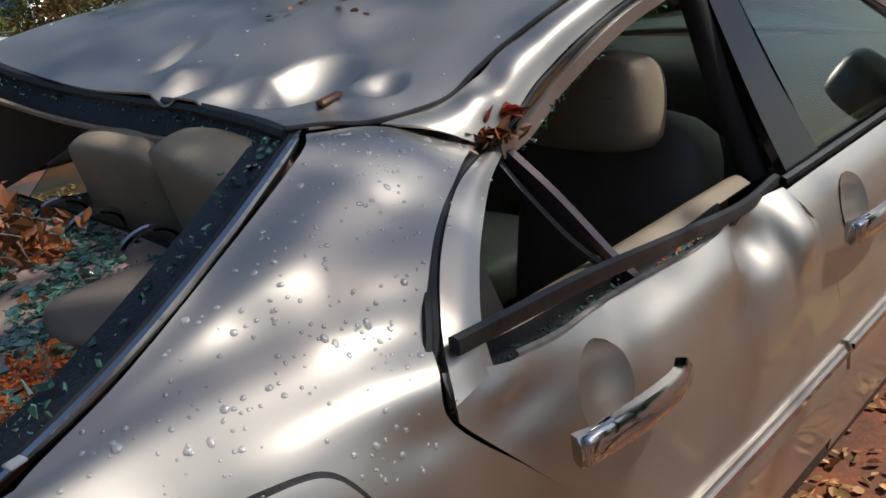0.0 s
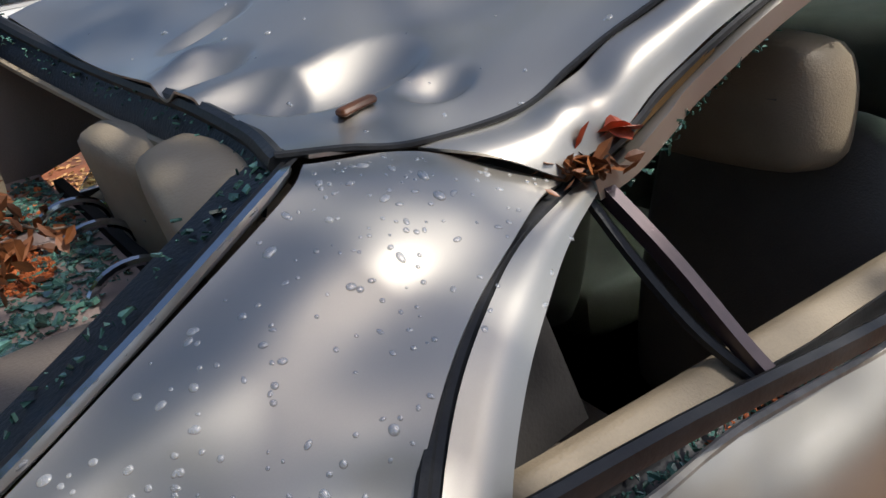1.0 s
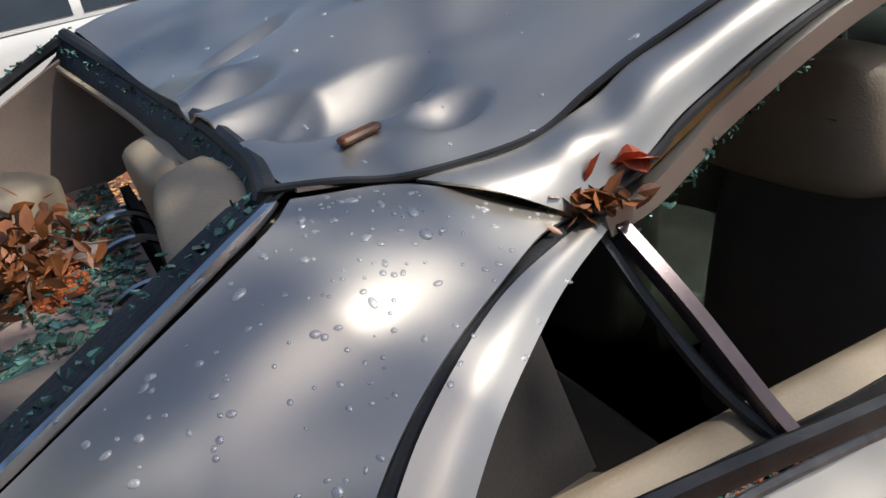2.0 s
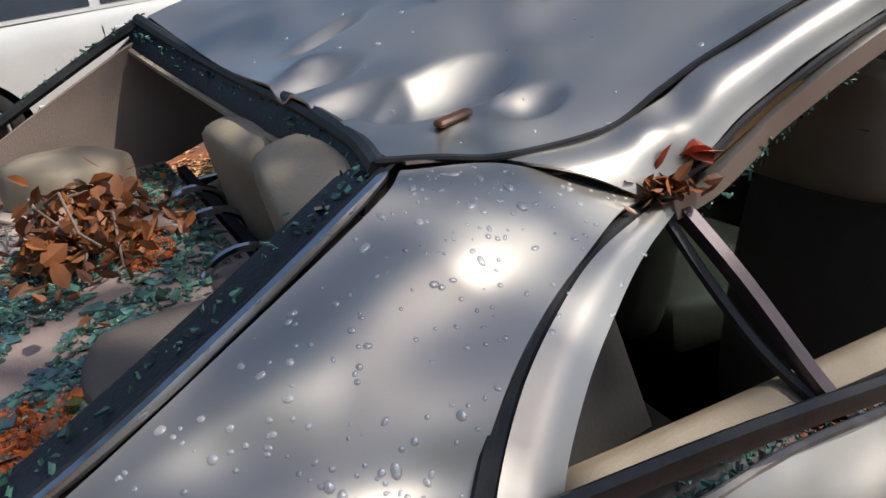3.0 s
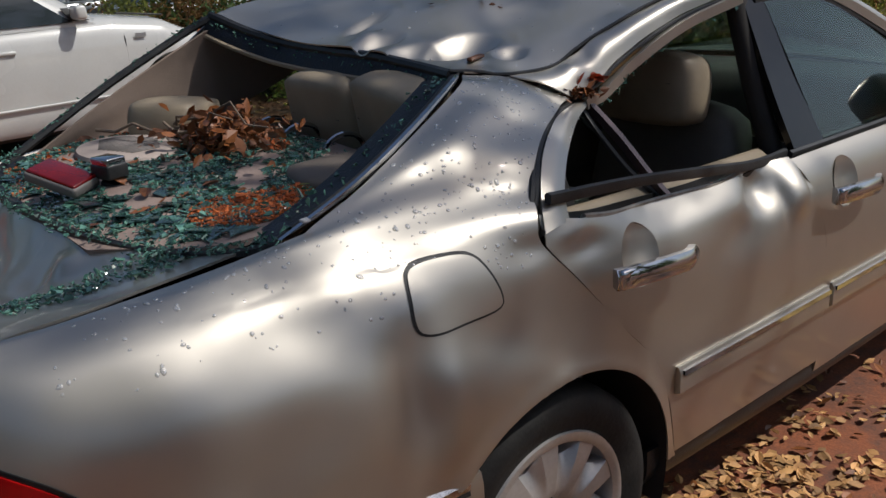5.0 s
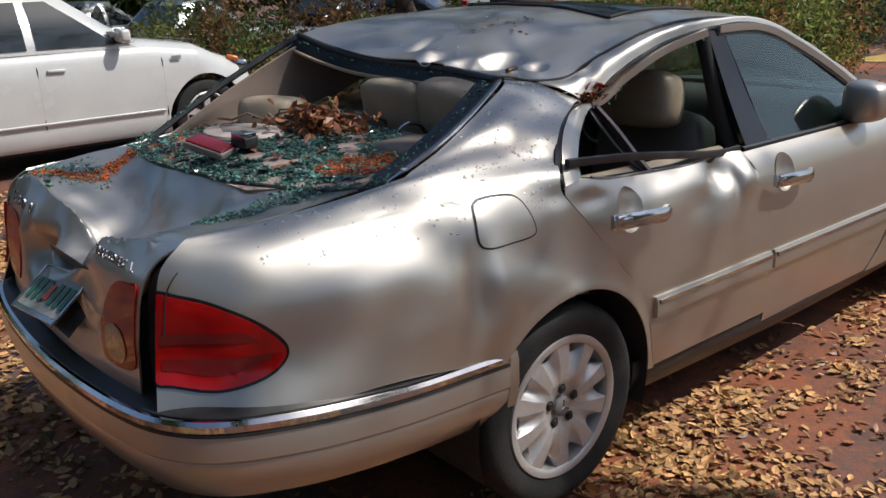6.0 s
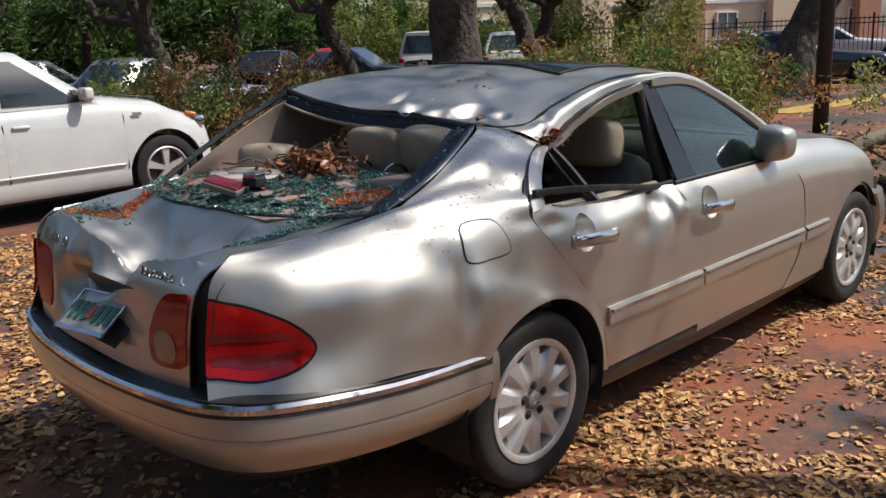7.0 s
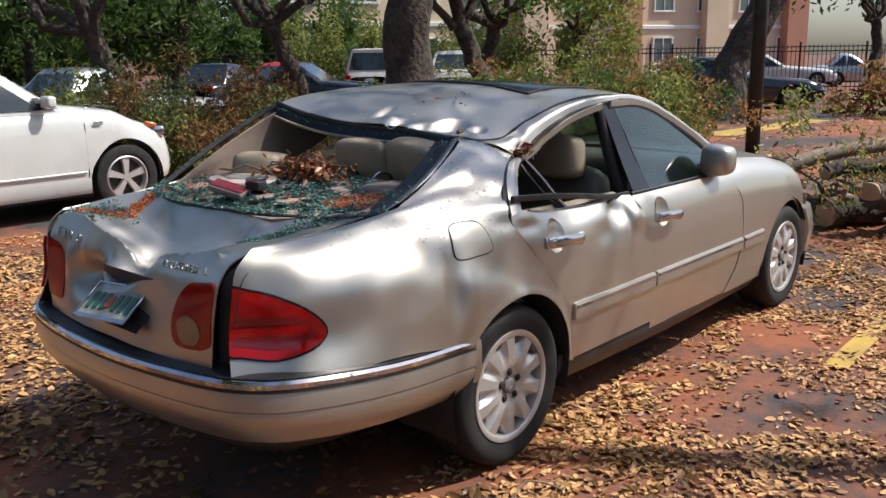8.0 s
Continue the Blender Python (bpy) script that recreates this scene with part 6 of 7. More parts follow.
def brush_pile(seed, x, y, rx, ry, h, leaves, label, mats, twigs=40, size=0.07, yaw=0.0):
    """Cut branches heaped up, with drying leaves still on them."""
    rng = np.random.default_rng(seed)
    b = tagged(new("brush_pile"), label, "brush pile", "heaps of cut branches")
    b.matrix_basis = pose(x, y, 0, 0, 0, yaw)
    C = []
    for k in range(twigs):
        c = rng.normal(size=2) * 0.42
        p0 = (c[0] * rx, c[1] * ry, 0.05 + 0.3 * h * rng.random())
        a, e = rng.random() * 6.28, rng.uniform(0.1, 0.9)
        L = h * rng.uniform(0.5, 1.1)
        p1 = np.array(p0) + L * np.array([math.cos(a) * math.cos(e), math.sin(a) * math.cos(e), math.sin(e) * (1 - 0.5 * min(1, np.hypot(*c)))])
        p1[2] = min(p1[2], h)
        if k < 26:
            part("branch", limb(rng, p0, p1, rng.uniform(0.012, 0.035), 0.006, 9, 0.25), M_BARK2, b)
        C += [p1, (np.array(p0) + p1) / 2, p1 + rng.normal(size=3) * 0.25]
    C = np.array(C)
    C[:, 2] = np.clip(C[:, 2], 0.12, h)
    for k, mt in enumerate(mats):
        V, F = leaf_cloud(C[k::len(mats)], [(0.34, 0.34, 0.26)] * len(C[k::len(mats)]), leaves // len(mats), size, rng)
        V[:, 2] = np.abs(V[:, 2])
        tagged(part("leaves", (V, F), mt, b, smooth=False), kind="stuff")
    return b


brush_pile(61, 4.2, 8.2, 1.35, 1.2, 1.62, 24000, "heap of cut branches with browning olive leaves", (M_LEAFBR, M_LEAFLT, M_LEAFBR, M_LEAFDK), 70, 0.042, -35)
brush_pile(62, 9.2, 4.7, 2.2, 1.2, 1.8, 26000, "tall heap of cut branches with yellow-green leaves", (M_LEAFLT, M_LEAFBR, M_LEAFLT, M_LEAFG), 70, 0.045, -60)
brush_pile(63, 22.0, 2.4, 2.0, 1.5, 1.2, 7000, "low heap of brown dry branches by the kerb", (M_LEAFBR, M_LEAFRUST, M_LEAFBR), 50, 0.10, -60)
# felled logs beyond the bonnet
rng = np.random.default_rng(71)
M_CUTWOOD = pm("sawn_wood", (0.45, 0.30, 0.16), (0.34, 0.22, 0.12), 8, 0.8, 0, 0.3, 40)
for p0, p1, r in (((4.35, 0.25, 0.24), (7.2, -1.2, 0.26), 0.23), ((4.5, -0.55, 0.20), (7.4, -2.3, 0.22), 0.20), ((4.25, -0.15, 0.60), (7.0, -1.4, 0.66), 0.20), ((4.9, 0.8, 0.18), (7.8, 0.0, 0.2), 0.18), ((4.6, 0.35, 0.80), (7.3, -0.9, 0.92), 0.13), ((5.0, -0.2, 0.86), (7.1, -2.0, 0.90), 0.10), ((4.5, -0.75, 0.52), (6.9, -2.5, 0.50), 0.12)):
    r *= 0.60
    p0, p1 = [tuple(np.array(q) * (1, 1, 0.60) + (1.15, -0.50, 0.0)) for q in (p0, p1)]
    lg = tagged(put("log", mesh("log", *limb(rng, p0, p1, r, r * 0.85, 14, 0.04), M_BARK, True, 50)), "felled dark-barked log in a heap", "log", "felled logs")
    d = (np.array(p0) - p1) / np.linalg.norm(np.array(p0) - p1)
    V, F = lathe([(0.001, 0.012), (r * 0.55, 0.010), (r * 0.9, 0.006), (r * 0.93, -0.02)], 20)
    q = Vector((0, 1, 0)).rotation_difference(Vector(d)).to_matrix().to_4x4()
    part("sawn_end", moved((V, F), Matrix.Translation(p0) @ q), M_CUTWOOD, lg, "pale sawn end")
for k in range(30):
    p0 = np.array([5.2 + 0.9 * rng.random(), -0.7 - 0.9 * rng.random(), 0.12 + 0.35 * rng.random()])
    p1 = p0 + np.array([1.2 + rng.random(), -0.6 + rng.normal() * 0.3, rng.normal() * 0.2 + 0.05])
    p1[2] = max(p1[2], 0.05)
    tagged(put("fallen_branch", mesh("fallen_branch", *limb(rng, p0, p1, 0.022, 0.008, 10, 0.25), M_BARK2, True, 50)), "pale bare branch lying on the logs", "branch", "bare branches on the logs")
tagged(put("bent_limb", mesh("bent_limb", *tube(spline([(5.3, 0.55, 0.05), (5.8, 0.35, 0.42), (6.6, -0.1, 0.62), (8.2, -0.9, 0.66)], 20), [0.075] * 20, 9), M_BARK2, True, 50)), "curved pale limb arching over the logs", "branch", "bare branches on the logs")
brush_pile(65, 6.7, -1.0, 1.4, 1.0, 0.95, 4000, "leafy twigs caught among the logs", (M_LEAFBR, M_LEAFDK, M_LEAFLT), 26, 0.035, -20)


# ---- fence, kerbs, buildings ----
def fence(x0, y0, x1, y1, h=1.85, z0=0.0):
    fn = tagged(new("iron_fence"), "black iron picket fence", "fence")
    L = math.hypot(x1 - x0, y1 - y0)
    n = int(L / 0.16)
    d = np.array([(x1 - x0) / L, (y1 - y0) / L, 0])
    p = np.array([x0, y0, 0])
    pk = [tube([p + d * i * 0.16 + (0, 0, z0), p + d * i * 0.16 + (0, 0, h)], 0.014, 4) for i in range(n)]
    tagged(part("fence_infill", join(*pk), M_IRON, fn, smooth=False), kind="stuff")
    for z in (0.25, h - 0.25, h - 0.08):
        part("rail", tube([p + (0, 0, z), p + d * L + (0, 0, z)], 0.022, 4), M_IRON, fn, smooth=False)
    for i in range(int(L / 2.4) + 1):
        part("post", tube([p + d * i * 2.4 + (0, 0, z0), p + d * i * 2.4 + (0, 0, h + 0.1)], 0.04, 4), M_IRON, fn, smooth=False)


fence(29.5, 13.6, 36.5, 2.0)
fence(15.5, 28.0, 29.5, 13.6)
for x, y, rz in ((25.9, 14.3, -62), (26.7, 12.3, -62), (27.3, 10.2, -62), (24.6, 7.2, -62), (24.9, 4.4, -62)):
    k = tagged(put("parking_kerb", mesh("parking_kerb", *rbox(1.75, 0.16, 0.13, 0.025, 2), M_YELLOW), None, m=pose(x, y, 0.062, 0, 0, rz)), "worn yellow concrete parking kerb on asphalt", "kerb", "parking kerbs")
for V4 in ([(1.9, -1.56), (3.6, -1.50), (3.6, -1.40), (1.9, -1.44)], [(13.6, 4.1), (18.6, 3.9), (18.6, 4.5), (13.4, 4.9)], [(19.0, 8.2), (22.0, 6.2), (22.2, 6.5), (19.2, 8.5)]):
    V = np.array([(x, y, 0.005) for x, y in V4])
    tagged(put("painted_line", mesh("painted_line", *thicken(V, [(0, 1, 2, 3)], 0.004, (0, 0, -9)), M_YELLOW, False)), "faded yellow road paint on asphalt", "road marking", "faded road paint")


def building(name, label, x, y, rz, L, D, H, wall, storeys, bays, w=(1.2, 1.4), step=None):
    """A block with storeys of framed windows and a flat parapet roof."""
    b = tagged(new(name), label, "building")
    b.matrix_basis = pose(x, y, 0, 0, 0, rz)
    part("wall", moved(rbox(L, D, H, 0.03, 1), pose(L / 2, D / 2, H / 2)), wall, b)
    part("roof", moved(rbox(L + 0.5, D + 0.5, 0.35, 0.05, 1), pose(L / 2, D / 2, H + 0.17)), M_FRAME, b)
    for s in range(storeys):
        for k in range(bays):
            cx, cz = (k + 0.5) * L / bays, 1.75 + s * 3.0
            wn = part("window", moved(rbox(w[0], 0.05, w[1], 0.01, 1), pose(cx, -0.03, cz)), M_PANE, b, "dark window with a white frame")
            for dx, dz, a, c in ((0, w[1] / 2, w[0] + 0.16, 0.09), (0, -w[1] / 2, w[0] + 0.2, 0.11), (w[0] / 2, 0, 0.09, w[1]), (-w[0] / 2, 0, 0.09, w[1]), (0, 0, 0.05, w[1])):
                part("window_frame", moved(rbox(a, 0.09, c, 0.01, 1), pose(cx + dx, -0.06, cz + dz)), M_FRAME, wn)
        if s:
            part("storey_band", moved(rbox(L + 0.06, 0.10, 0.22, 0.02, 1), pose(L / 2, -0.03, s * 3.0 + 0.1)), M_FRAME, b)
    if step:
        for k in range(step):
            part("bay", moved(rbox(1.6, 0.9, H, 0.03, 1), pose((k + 0.5) * L / step + 1.9, -0.2, H / 2)), M_PINK if k % 2 else M_TAN, b)
    return b


building("beige_house", "beige stucco house with white-framed windows behind a fence", 21.5, 29.0, -25, 9, 7, 6.2, M_BEIGE, 2, 3)
building("apartment_building", "tan and terracotta apartment block of three storeys", 33.0, 28.5, -28, 24, 10, 9.5, M_TAN, 3, 8, (1.3, 1.5), 4)

# ---- fallen leaves, glass, grit, raindrops ----
def leaf_litter(seed, pts, size, mat, name, label, lift=0.004, tilt=0.45, up=None):
    """Curled dry leaves lying on places pts; up: the surface normals."""
    rng = np.random.default_rng(seed)
    P = np.asarray(pts, float)
    n = len(P)
    N = np.tile([0, 0, 1.0], (n, 1)) if up is None else np.asarray(up, float)
    N = N + rng.normal(size=(n, 3)) * tilt * 0.5
    N /= np.linalg.norm(N, axis=1, keepdims=True)
    a = np.cross(N, rng.normal(size=(n, 3)))
    a /= np.linalg.norm(a, axis=1, keepdims=True)
    b = np.cross(N, a)
    s = size * (0.5 + 0.9 * rng.random((n, 1)))
    wd = s * (0.36 + 0.28 * rng.random((n, 1)))
    c = s * rng.uniform(-0.25, 0.35, (n, 1))
    P = P + N * lift + np.array([0, 0, 1]) * s * 0.12 * rng.random((n, 1))
    V = np.stack([P - a * s, P - a * s * 0.3 + b * wd + N * c, P + a * s * 0.45 + b * wd * 0.8 + N * c, P + a * s + N * c * 0.6, P + a * s * 0.45 - b * wd * 0.8 + N * c, P - a * s * 0.3 - b * wd + N * c, P - a * s * 0.1, P + a * s * 0.4], 1).reshape(-1, 3)
    F = []
    for i in range(n):
        k = 8 * i
        F += [(k, k + 1, k + 6), (k + 1, k + 2, k + 7, k + 6), (k + 2, k + 3, k + 7), (k, k + 6, k + 5), (k + 6, k + 7, k + 4, k + 5), (k + 7, k + 3, k + 4)]
    return tagged(put(name, mesh(name, V, F, mat, False)), label, "leaves", kind="stuff")


rng = np.random.default_rng(5)


def drift(n, x0, x1, y0, y1, scale, cut, seed):
    """Places on the ground inside uneven drifts."""
    out = []
    while len(out) < n:
        x, y = rng.uniform(x0, x1), rng.uniform(y0, y1)
        v = noise.noise(Vector((x / scale + seed, y / scale, seed))) + 0.4 * noise.noise(Vector((x / scale * 3, y / scale * 3, seed)))
        if v + rng.normal() * 0.10 > cut:
            out.append((x, y, 0.0))
    return out


leaf_litter(101, drift(15000, -2.5, 6.0, -4.2, -0.65, 0.75, 0.05, 3.0), 0.0175, M_LEAFTAN, "leaf_litter", "tan dry leaves drifted over asphalt")
leaf_litter(107, drift(5500, -0.6, 4.8, -2.7, -0.72, 0.6, 0.16, 23.0), 0.0205, M_LEAFTAN, "leaf_litter", "thick drift of tan dry leaves beside the car")
leaf_litter(108, drift(11000, -2.2, 1.8, 0.95, 5.0, 0.8, -0.25, 29.0), 0.024, M_LEAFTAN, "leaf_litter", "thick drift of tan dry leaves between the cars")
leaf_litter(102, drift(3500, -2.5, 6.0, -4.2, 0.0, 0.9, -0.1, 7.0), 0.022, M_LEAFRUST, "leaf_litter", "rusty dry leaves on asphalt")
leaf_litter(103, drift(10000, -7.0, 1.5, 0.0, 5.4, 0.9, -0.05, 11.0), 0.024, M_LEAFTAN, "leaf_litter", "tan dry leaves behind the car")
leaf_litter(104, drift(3500, -3.5, 0.5, -1.5, 1.5, 0.6, 0.0, 13.0), 0.026, M_LEAFBR, "leaf_litter", "brown leaves in the shade of the car")
leaf_litter(105, drift(4500, 3.0, 26.0, -4.0, 12.0, 1.4, 0.1, 17.0), 0.05, M_LEAFTAN, "leaf_litter", "scattered dry leaves on the car park")
leaf_litter(106, drift(2500, 3.2, 7.0, -3.0, 1.0, 0.8, -0.2, 19.0), 0.03, M_LEAFBR, "leaf_litter", "brown leaves round the logs")
for k in range(26):
    x, y, a, L = rng.uniform(-1, 4.5), rng.uniform(-3.4, -1.0), rng.random() * 6.28, rng.uniform(0.12, 0.4)
    tagged(put("twig", mesh("twig", *limb(rng, (x, y, 0.012), (x + L * math.cos(a), y + L * math.sin(a), 0.014 + 0.02 * rng.random()), 0.005, 0.002, 8, 0.2), M_BARK2 if k % 2 else M_BARK, True, 50)), "thin dry twig lying on asphalt", "twig", "twigs on the ground")

# broken glass
M_GLASSG = pm("broken_green_glass", (0.045, 0.12, 0.09), (0.12, 0.24, 0.185), 60, 0.14, 0, rand=0.65, coat=0.5)
M_GLASSB = pm("broken_tinted_sheet", (0.032, 0.065, 0.066), (0.05, 0.105, 0.095), 30, 0.22, 0, rand=0.6, coat=0.5)
M_GRIT = pm("orange_wood_grit", (0.46, 0.115, 0.022), (0.28, 0.06, 0.014), 60, 0.8, 0, rand=0.45)


SHG = loft(SH, 60, 60).reshape(-1, 3)


def shelf_z(x, y):
    return SHG[np.argmin((SHG[:, 0] - x) ** 2 + (SHG[:, 1] - y) ** 2), 2]


def on_shelf(n, cut=None, x0=-0.67, x1=0.02, y0=-0.52, y1=0.56):
    out = []
    while len(out) < n:
        x, y = rng.uniform(x0, x1), rng.uniform(y0, y1)
        edge = np.interp(y, [-0.6, -0.45, -0.2, 0.1, 0.35, 0.55], [-0.46, -0.575, -0.64, -0.67, -0.675, -0.62])
        if x > edge and (cut is None or cut(x, y)):
            out.append((x, y, float(shelf_z(x, y)) + 0.002))
    return np.array(out)


def shards(pts, size, mat, name, label, thick=0.3, tilt=0.25, up=None):
    """Flat broken pieces with uneven corners, each with an edge."""
    n = len(pts)
    N = np.tile([0, 0, 1.0], (n, 1)) if up is None else np.asarray(up, float)
    N = N + rng.normal(size=(n, 3)) * tilt
    N /= np.linalg.norm(N, axis=1, keepdims=True)
    a = np.cross(N, rng.normal(size=(n, 3)))
    a /= np.linalg.norm(a, axis=1, keepdims=True)
    b = np.cross(N, a)
    V, F = [], []
    for i in range(n):
        k = rng.integers(4, 6)
        s = size * math.exp(rng.normal() * 0.45)
        w = np.sort(rng.random(k)) * 6.28
        r = s * (0.6 + 0.6 * rng.random(k))
        top = [pts[i] + N[i] * s * thick + (a[i] * math.cos(q) + b[i] * math.sin(q)) * z for q, z in zip(w, r)]
        j = len(V)
        V += top + [t - N[i] * s * thick for t in top]
        F += [tuple(range(j, j + k))] + [(j + q, j + k + q, j + k + (q + 1) % k, j + (q + 1) % k) for q in range(k)]
    return tagged(put(name, mesh(name, np.array(V), F, mat, False)), label, "broken glass", kind="stuff")


gap = lambda x, y: noise.noise(Vector((x * 9, y * 9, 4.0))) > -0.22
shards(on_shelf(5200, gap), 0.0042, M_GLASSG, "glass_crumbs", "green crumbs of shattered glass on the shelf", 0.5, 0.5)
shards(on_shelf(1150, lambda x, y: gap(x, y) and not (y < 0.0 and x > -0.15)), 0.017, M_GLASSB, "glass_sheets", "dark tinted flakes of broken window on the shelf", 0.06, 0.07)
shards(on_shelf(2200, lambda x, y: gap(x, y)), 0.008, M_GLASSG, "glass_flakes", "green flakes of broken window on the shelf", 0.12, 0.14)
gritcut = lambda x, y: noise.noise(Vector((x * 5 + 2, y * 5, 9.0))) + 1.3 * math.exp(-((x + 0.34) / 0.17) ** 2 - ((y + 0.40) / 0.17) ** 2) > 0.52
shards(on_shelf(12000, gritcut), 0.0027, M_GRIT, "orange_grit", "orange bark crumbs spilled over the shelf", 0.5, 0.6)
shards(on_shelf(600, lambda x, y: y > 0.2), 0.005, M_GRIT, "orange_grit", "orange bark crumbs along the shelf edge", 0.4, 0.6)


def along(curve, n, spread):
    c = spline(curve, 300)
    return c[rng.integers(0, 300, n)] + rng.normal(size=(n, 3)) * spread


shards(along([(x - 0.014, y + 0.058, z - 0.004) for x, y, z in GLASS_R], 120, (0.006, 0.018, 0.002)), 0.0042, M_GLASSG, "glass_crumbs", "glass crumbs stuck in the glue bed", 0.4, 0.8)
shards(along([(x - 0.026, y, z - 0.014) for x, y, z in HEADER], 420, (0.006, 0.01, 0.008)), 0.0036, M_GLASSG, "glass_crumbs", "glass crumbs hanging under the roof edge", 0.4, 0.8)
shards(along(GLASS_B, 800, (0.016, 0.016, 0.002)) + (0, 0, 0.010), 0.0036, M_GLASSG, "glass_crumbs", "glass crumbs along the rear window seal", 0.4, 0.6)
shards(along(GLASS_L, 260, (0.006, 0.006, 0.004)) + (0, 0, 0.008), 0.0032, M_GLASSG, "glass_crumbs", "glass crumbs along the pillar", 0.4, 0.6)
shards(along([(x + 0.01, y, z - 0.016) for x, y, z in REAR_FRAME], 200, (0.005, 0.006, 0.005)), 0.0045, M_GLASSG, "glass_crumbs", "glass teeth left in the door frame", 0.4, 0.8)
shards(along([(x, y + 0.034, z - 0.026) for x, y, z in EDGE], 620, (0.02, 0.012, 0.006)), 0.0042, M_GLASSG, "glass_crumbs", "glass crumbs in the door top", 0.4, 0.6)
shards(along([(x, y + 0.030, z - 0.026) for x, y, z in EDGE[2:6]], 320, (0.02, 0.010, 0.006)), 0.0032, M_GRIT, "bark_crumbs", "rusty bark crumbs in the door top", 0.4, 0.6)


# crumbs on the boot lid: rest them on its own surface
def on_lid_top(n, y0, y1, x0, x1, cut=None):
    topv = P_LID[(P_LID[:, 2] > 0.86) & (P_LID[:, 0] > -1.04)]
    out = []
    while len(out) < n:
        x, y = rng.uniform(x0, x1), rng.uniform(y0, y1)
        if cut is None or cut(x, y):
            k = np.argmin((topv[:, 0] - x) ** 2 + (topv[:, 1] - y) ** 2)
            if np.hypot(topv[k, 0] - x, topv[k, 1] - y) < 0.03:
                out.append(topv[k] + (0, 0, 0.002) + rng.normal(size=3) * (0.005, 0.005, 0))
    return np.array(out)


shards(on_lid_top(520, -0.58, -0.28, -0.86, -0.56, lambda x, y: abs(y + 0.46 + 0.35 * (x + 0.66)) < 0.06 + 0.03 * noise.noise(Vector((x * 20, y * 20, 0)))), 0.0045, M_GLASSG, "glass_crumbs", "green glass crumbs on the boot lid", 0.4, 0.5)
shards(on_lid_top(700, 0.40, 0.60, -1.02, -0.66, lambda x, y: abs(y - 0.50 - 0.06 * math.sin(x * 9)) < 0.035), 0.0045, M_GRIT, "orange_grit", "orange bark crumbs on the boot lid", 0.4, 0.5)
shards(on_lid_top(300, 0.36, 0.58, -1.03, -0.80), 0.0045, M_GLASSG, "glass_crumbs", "green glass crumbs on the boot lid corner", 0.4, 0.5)

# dead twig with leaves on the shelf
cl = rng.normal(size=(480, 3)) * (0.06, 0.10, 0.024) + (-0.18, 0.11, 1.110)
cl[:, 2] = np.maximum(cl[:, 2], 1.083)
leaf_litter(201, cl, 0.019, M_LEAFRUST, "leaf_cluster", "cluster of glossy brown dead leaves on a twig", 0.0, 2.2)
for k in range(9):
    p1 = np.array([-0.18, 0.13, 1.10]) + rng.normal(size=3) * (0.09, 0.13, 0.03)
    p1[2] = max(p1[2], 1.09)
    tagged(put("twig", mesh("twig", *limb(rng, (-0.22, 0.36, 1.10), p1, 0.004, 0.002, 8, 0.2), M_BARK2, True, 50)), "thin brown twig on the shelf", "twig", "twigs on the shelf")
tagged(put("twig", mesh("twig", *limb(rng, (-0.40, 0.42, 1.12), (-0.16, 0.10, 1.10), 0.005, 0.003, 8, 0.1), M_BARK2, True, 50)), "pale broken twig on the shelf", "twig", "twigs on the shelf")
leaf_litter(202, on_shelf(20, lambda x, y: y < -0.36 and -0.25 < x < -0.08) + (0, 0, 0.01), 0.024, M_LEAFLT, "leaf_cluster", "yellowing leaves in the shelf corner", 0.002, 0.8)
leaf_litter(203, on_shelf(70), 0.02, M_LEAFRUST, "leaf_litter", "rust-brown leaves among the glass", 0.002, 0.8)
# leaves at the crumpled pillar joint and on the roof
jl = rng.normal(size=(46, 3)) * (0.022, 0.02, 0.006) + (0.43, -0.57, 1.176)
leaf_litter(204, jl, 0.016, M_LEAFRUST, "leaf_litter", "rusty leaf scraps in the crumpled joint", 0.002, 1.6)
jr = rng.normal(size=(8, 3)) * (0.02, 0.015, 0.004) + (0.48, -0.56, 1.20)
leaf_litter(205, jr, 0.022, pm("scarlet_leaf", (0.42, 0.06, 0.015), (0.3, 0.04, 0.01), 30, 0.5, rand=0.3), "leaf_litter", "scarlet scraps of leaf at the roof joint", 0.002, 1.2)
V, F = rbox(0.055, 0.018, 0.010, 0.005, 3)
tagged(put("seed_pod", mesh("seed_pod", V, F, M_LEAFRUST), None, m=pose(0.262, -0.395, 1.272, 0, -4, 12)), "brown curled leaf lying on the roof edge", "leaf")
wedge = np.array([(0.50, -0.572, 1.190), (0.53, -0.560, 1.204), (0.66, -0.568, 1.268), (0.65, -0.578, 1.262)])
tagged(put("wood_splinter", mesh("wood_splinter", *thicken(wedge, [(0, 1, 2, 3)], 0.008, (0.9, 0, 0.7)), M_LEAFBR, False)), "brown splinter of bark wedged in the roof gutter", "splinter")
tagged(put("glass_chip", mesh("glass_chip", *rbox(0.024, 0.012, 0.005, 0.0015, 1), M_FRAME), None, m=pose(-0.388, -0.652, 1.080, 20, 10, 30)), "white plastic chip on the window edge", "chip")
rs = []
RG = roof_grid(60, 60).reshape(-1, 3)
for k in range(24):
    p = RG[np.argmin((RG[:, 0] - 0.55 - 0.04 * rng.normal()) ** 2 + (RG[:, 1] + 0.08 + 0.05 * rng.normal()) ** 2)]
    rs.append(p + rng.normal(size=3) * (0.02, 0.02, 0) + (0, 0, 0.003))
leaf_litter(206, rs, 0.008, M_LEAFRUST, "leaf_litter", "small rusty leaf scraps on the roof", 0.002, 0.6)

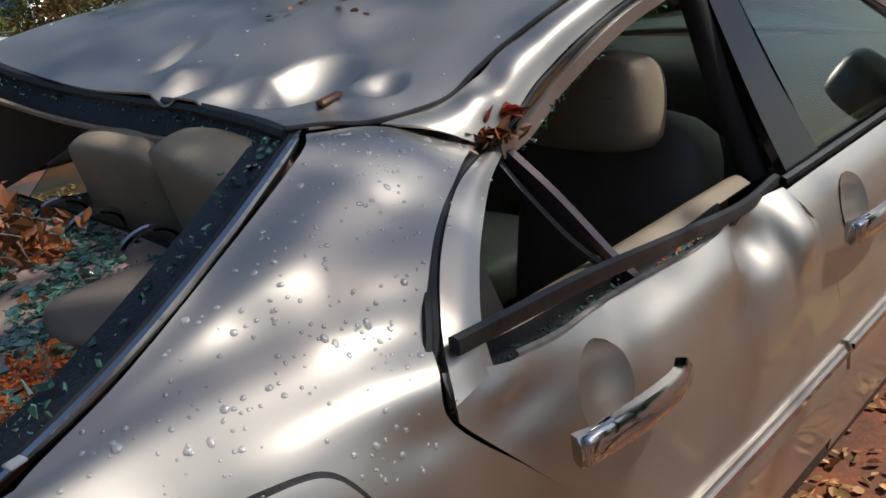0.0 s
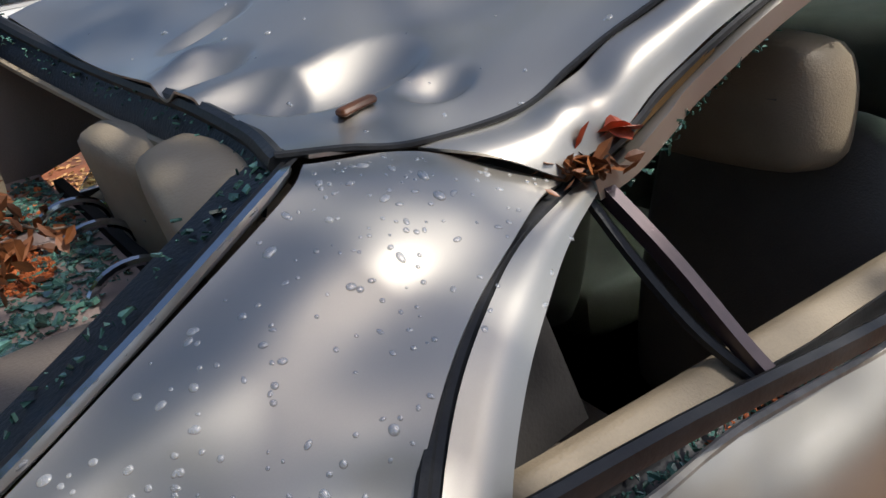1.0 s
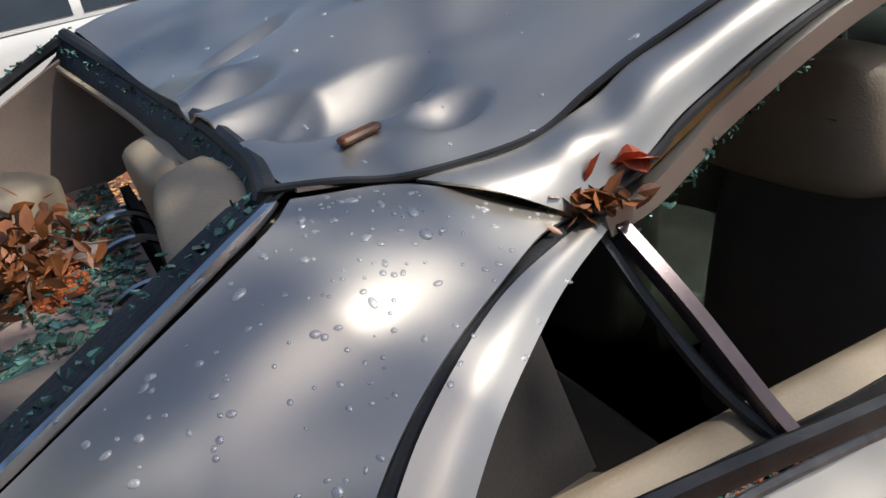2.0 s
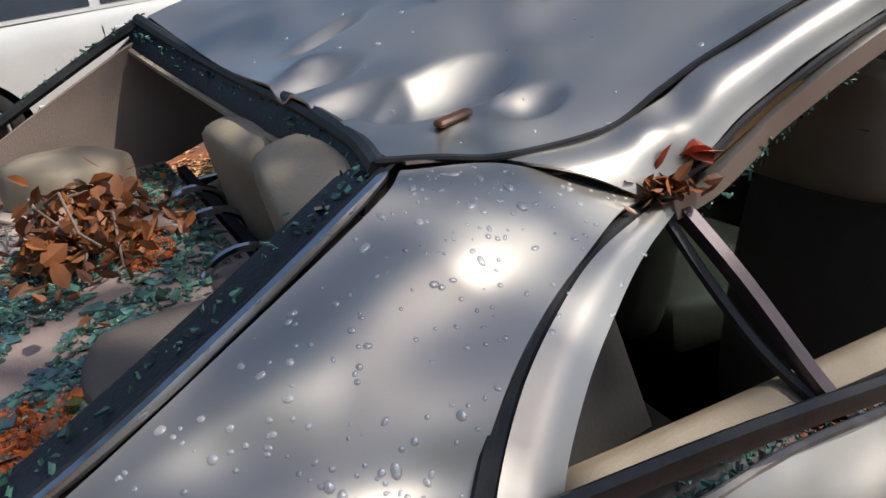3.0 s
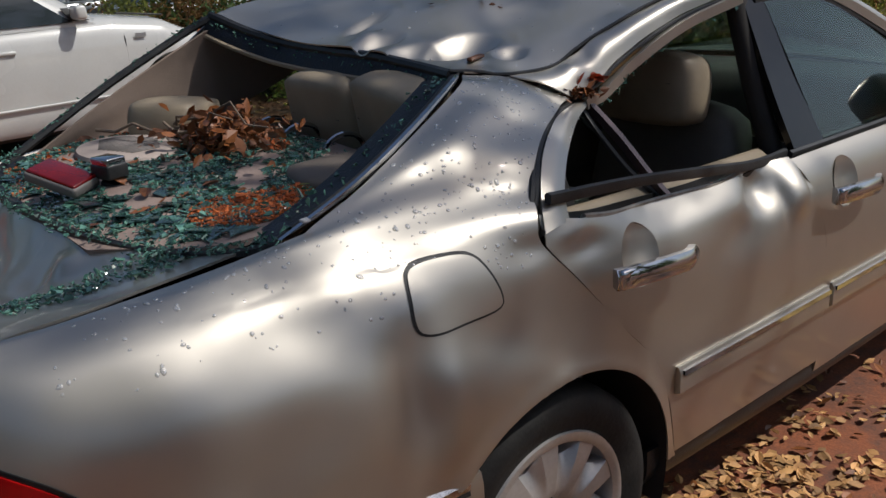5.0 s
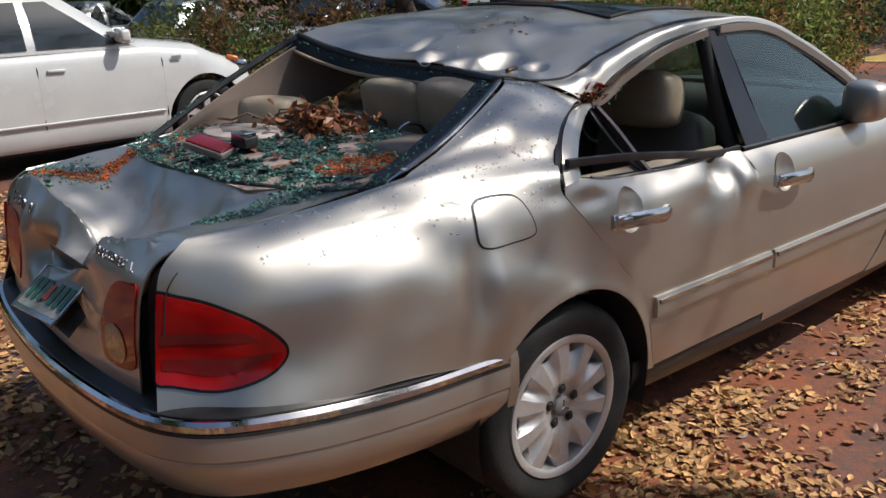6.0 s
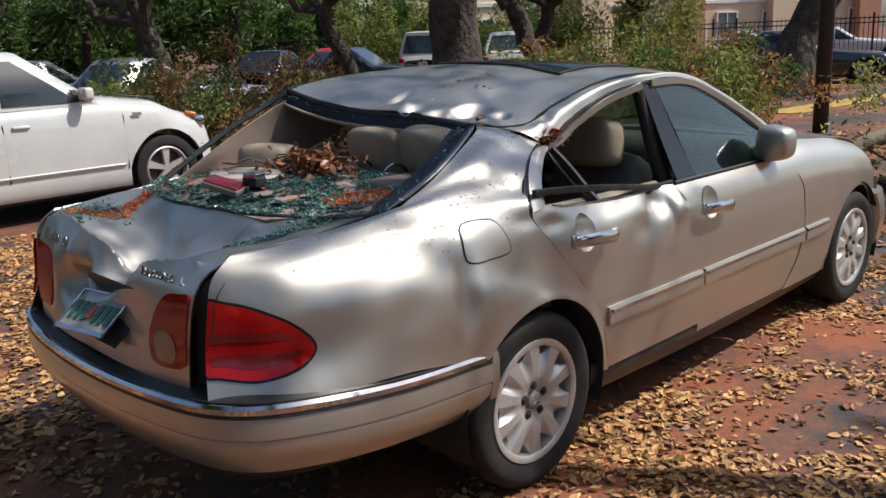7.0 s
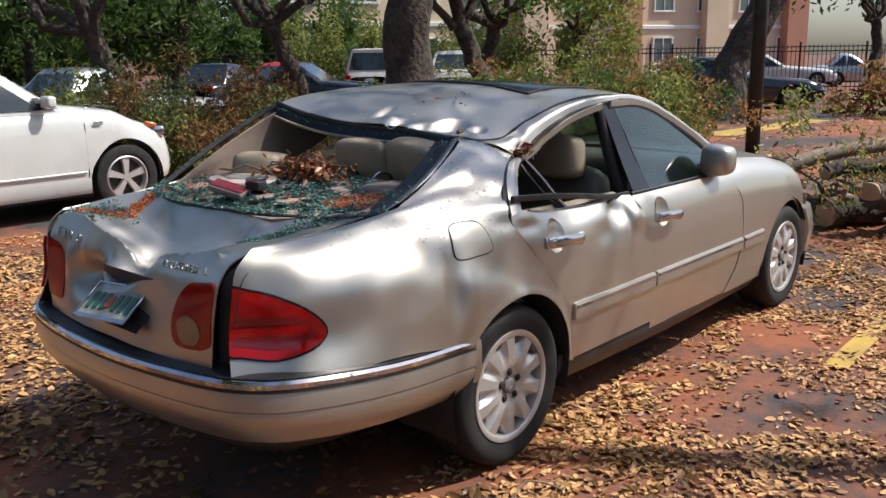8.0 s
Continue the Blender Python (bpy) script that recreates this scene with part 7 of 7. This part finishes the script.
# raindrops on the quarter panel
M_DROP = pm("rain_beads", (0.80, 0.80, 0.79), (0.72, 0.72, 0.71), 60, 0.06, 0.5, coat=1.0, rvar=0.02)
nt = M_DROP.node_tree
clear_pass, drop_mix = nt.nodes.new("ShaderNodeBsdfTransparent"), nt.nodes.new("ShaderNodeMixShader")
drop_mix.inputs[0].default_value = 0.45
nt.links.new(nt.nodes["Principled BSDF"].outputs[0], drop_mix.inputs[1])
nt.links.new(clear_pass.outputs[0], drop_mix.inputs[2])
nt.links.new(drop_mix.outputs[0], nt.nodes["Material Output"].inputs["Surface"])


def raindrops(G, n, label, keep, seed):
    """Small flattened beads of water on a grid surface."""
    r2 = np.random.default_rng(seed)
    nv, nu = G.shape[:2]
    V, F = [], []
    made = 0
    while made < n:
        i, j = r2.integers(0, nv - 1), r2.integers(0, nu - 1)
        p = G[i, j] + (G[i + 1, j] - G[i, j]) * r2.random() + (G[i, j + 1] - G[i, j]) * r2.random()
        if not keep(p):
            continue
        nrm = np.cross(G[i, j + 1] - G[i, j], G[i + 1, j] - G[i, j])
        if np.linalg.norm(nrm) < 1e-9:
            continue
        nrm /= np.linalg.norm(nrm)
        if nrm @ (p - np.array(CAR_IN)) < 0:
            nrm = -nrm
        a = np.cross(nrm, r2.normal(size=3))
        a /= np.linalg.norm(a)
        b = np.cross(nrm, a)
        s = 0.0026 * math.exp(r2.normal() * 0.34)
        el = 1 + 0.7 * r2.random() ** 2
        k0 = len(V)
        m = 9
        for h, q in ((-0.05, 1.0), (0.30, 0.92), (0.55, 0.6)):
            for w in range(m):
                t = 6.283 * w / m
                V.append(p + nrm * s * h * 0.62 + (a * math.cos(t) * el + b * math.sin(t)) * s * q)
        V.append(p + nrm * s * 0.42)
        for ring in range(2):
            F += [(k0 + ring * m + w, k0 + ring * m + (w + 1) % m, k0 + (ring + 1) * m + (w + 1) % m, k0 + (ring + 1) * m + w) for w in range(m)]
        F += [(k0 + 2 * m + w, k0 + 2 * m + (w + 1) % m, k0 + 3 * m) for w in range(m)]
        made += 1
    return tagged(put("raindrops", mesh("raindrops", np.array(V), F, M_DROP, True)), label, "raindrops", kind="stuff")


raindrops(quarter(150, 140, np.linspace(0.62, 0.99, 150), np.linspace(0.42, 0.99, 140)), 230, "clear raindrops beaded on the pillar", lambda p: True, 301)
raindrops(quarter(150, 90, np.linspace(0.2, 0.95, 150), np.linspace(0.28, 0.50, 90)), 190, "clear raindrops beaded on the shoulder of the car", lambda p: True, 302)
raindrops(loft([SHUT_UP, SHUT_IN], 40, 20), 90, "clear raindrops on the door frame", lambda p: True, 303)
raindrops(roof_grid(90, 90), 70, "scattered raindrops on the roof", lambda p: p[0] < 0.9, 304)
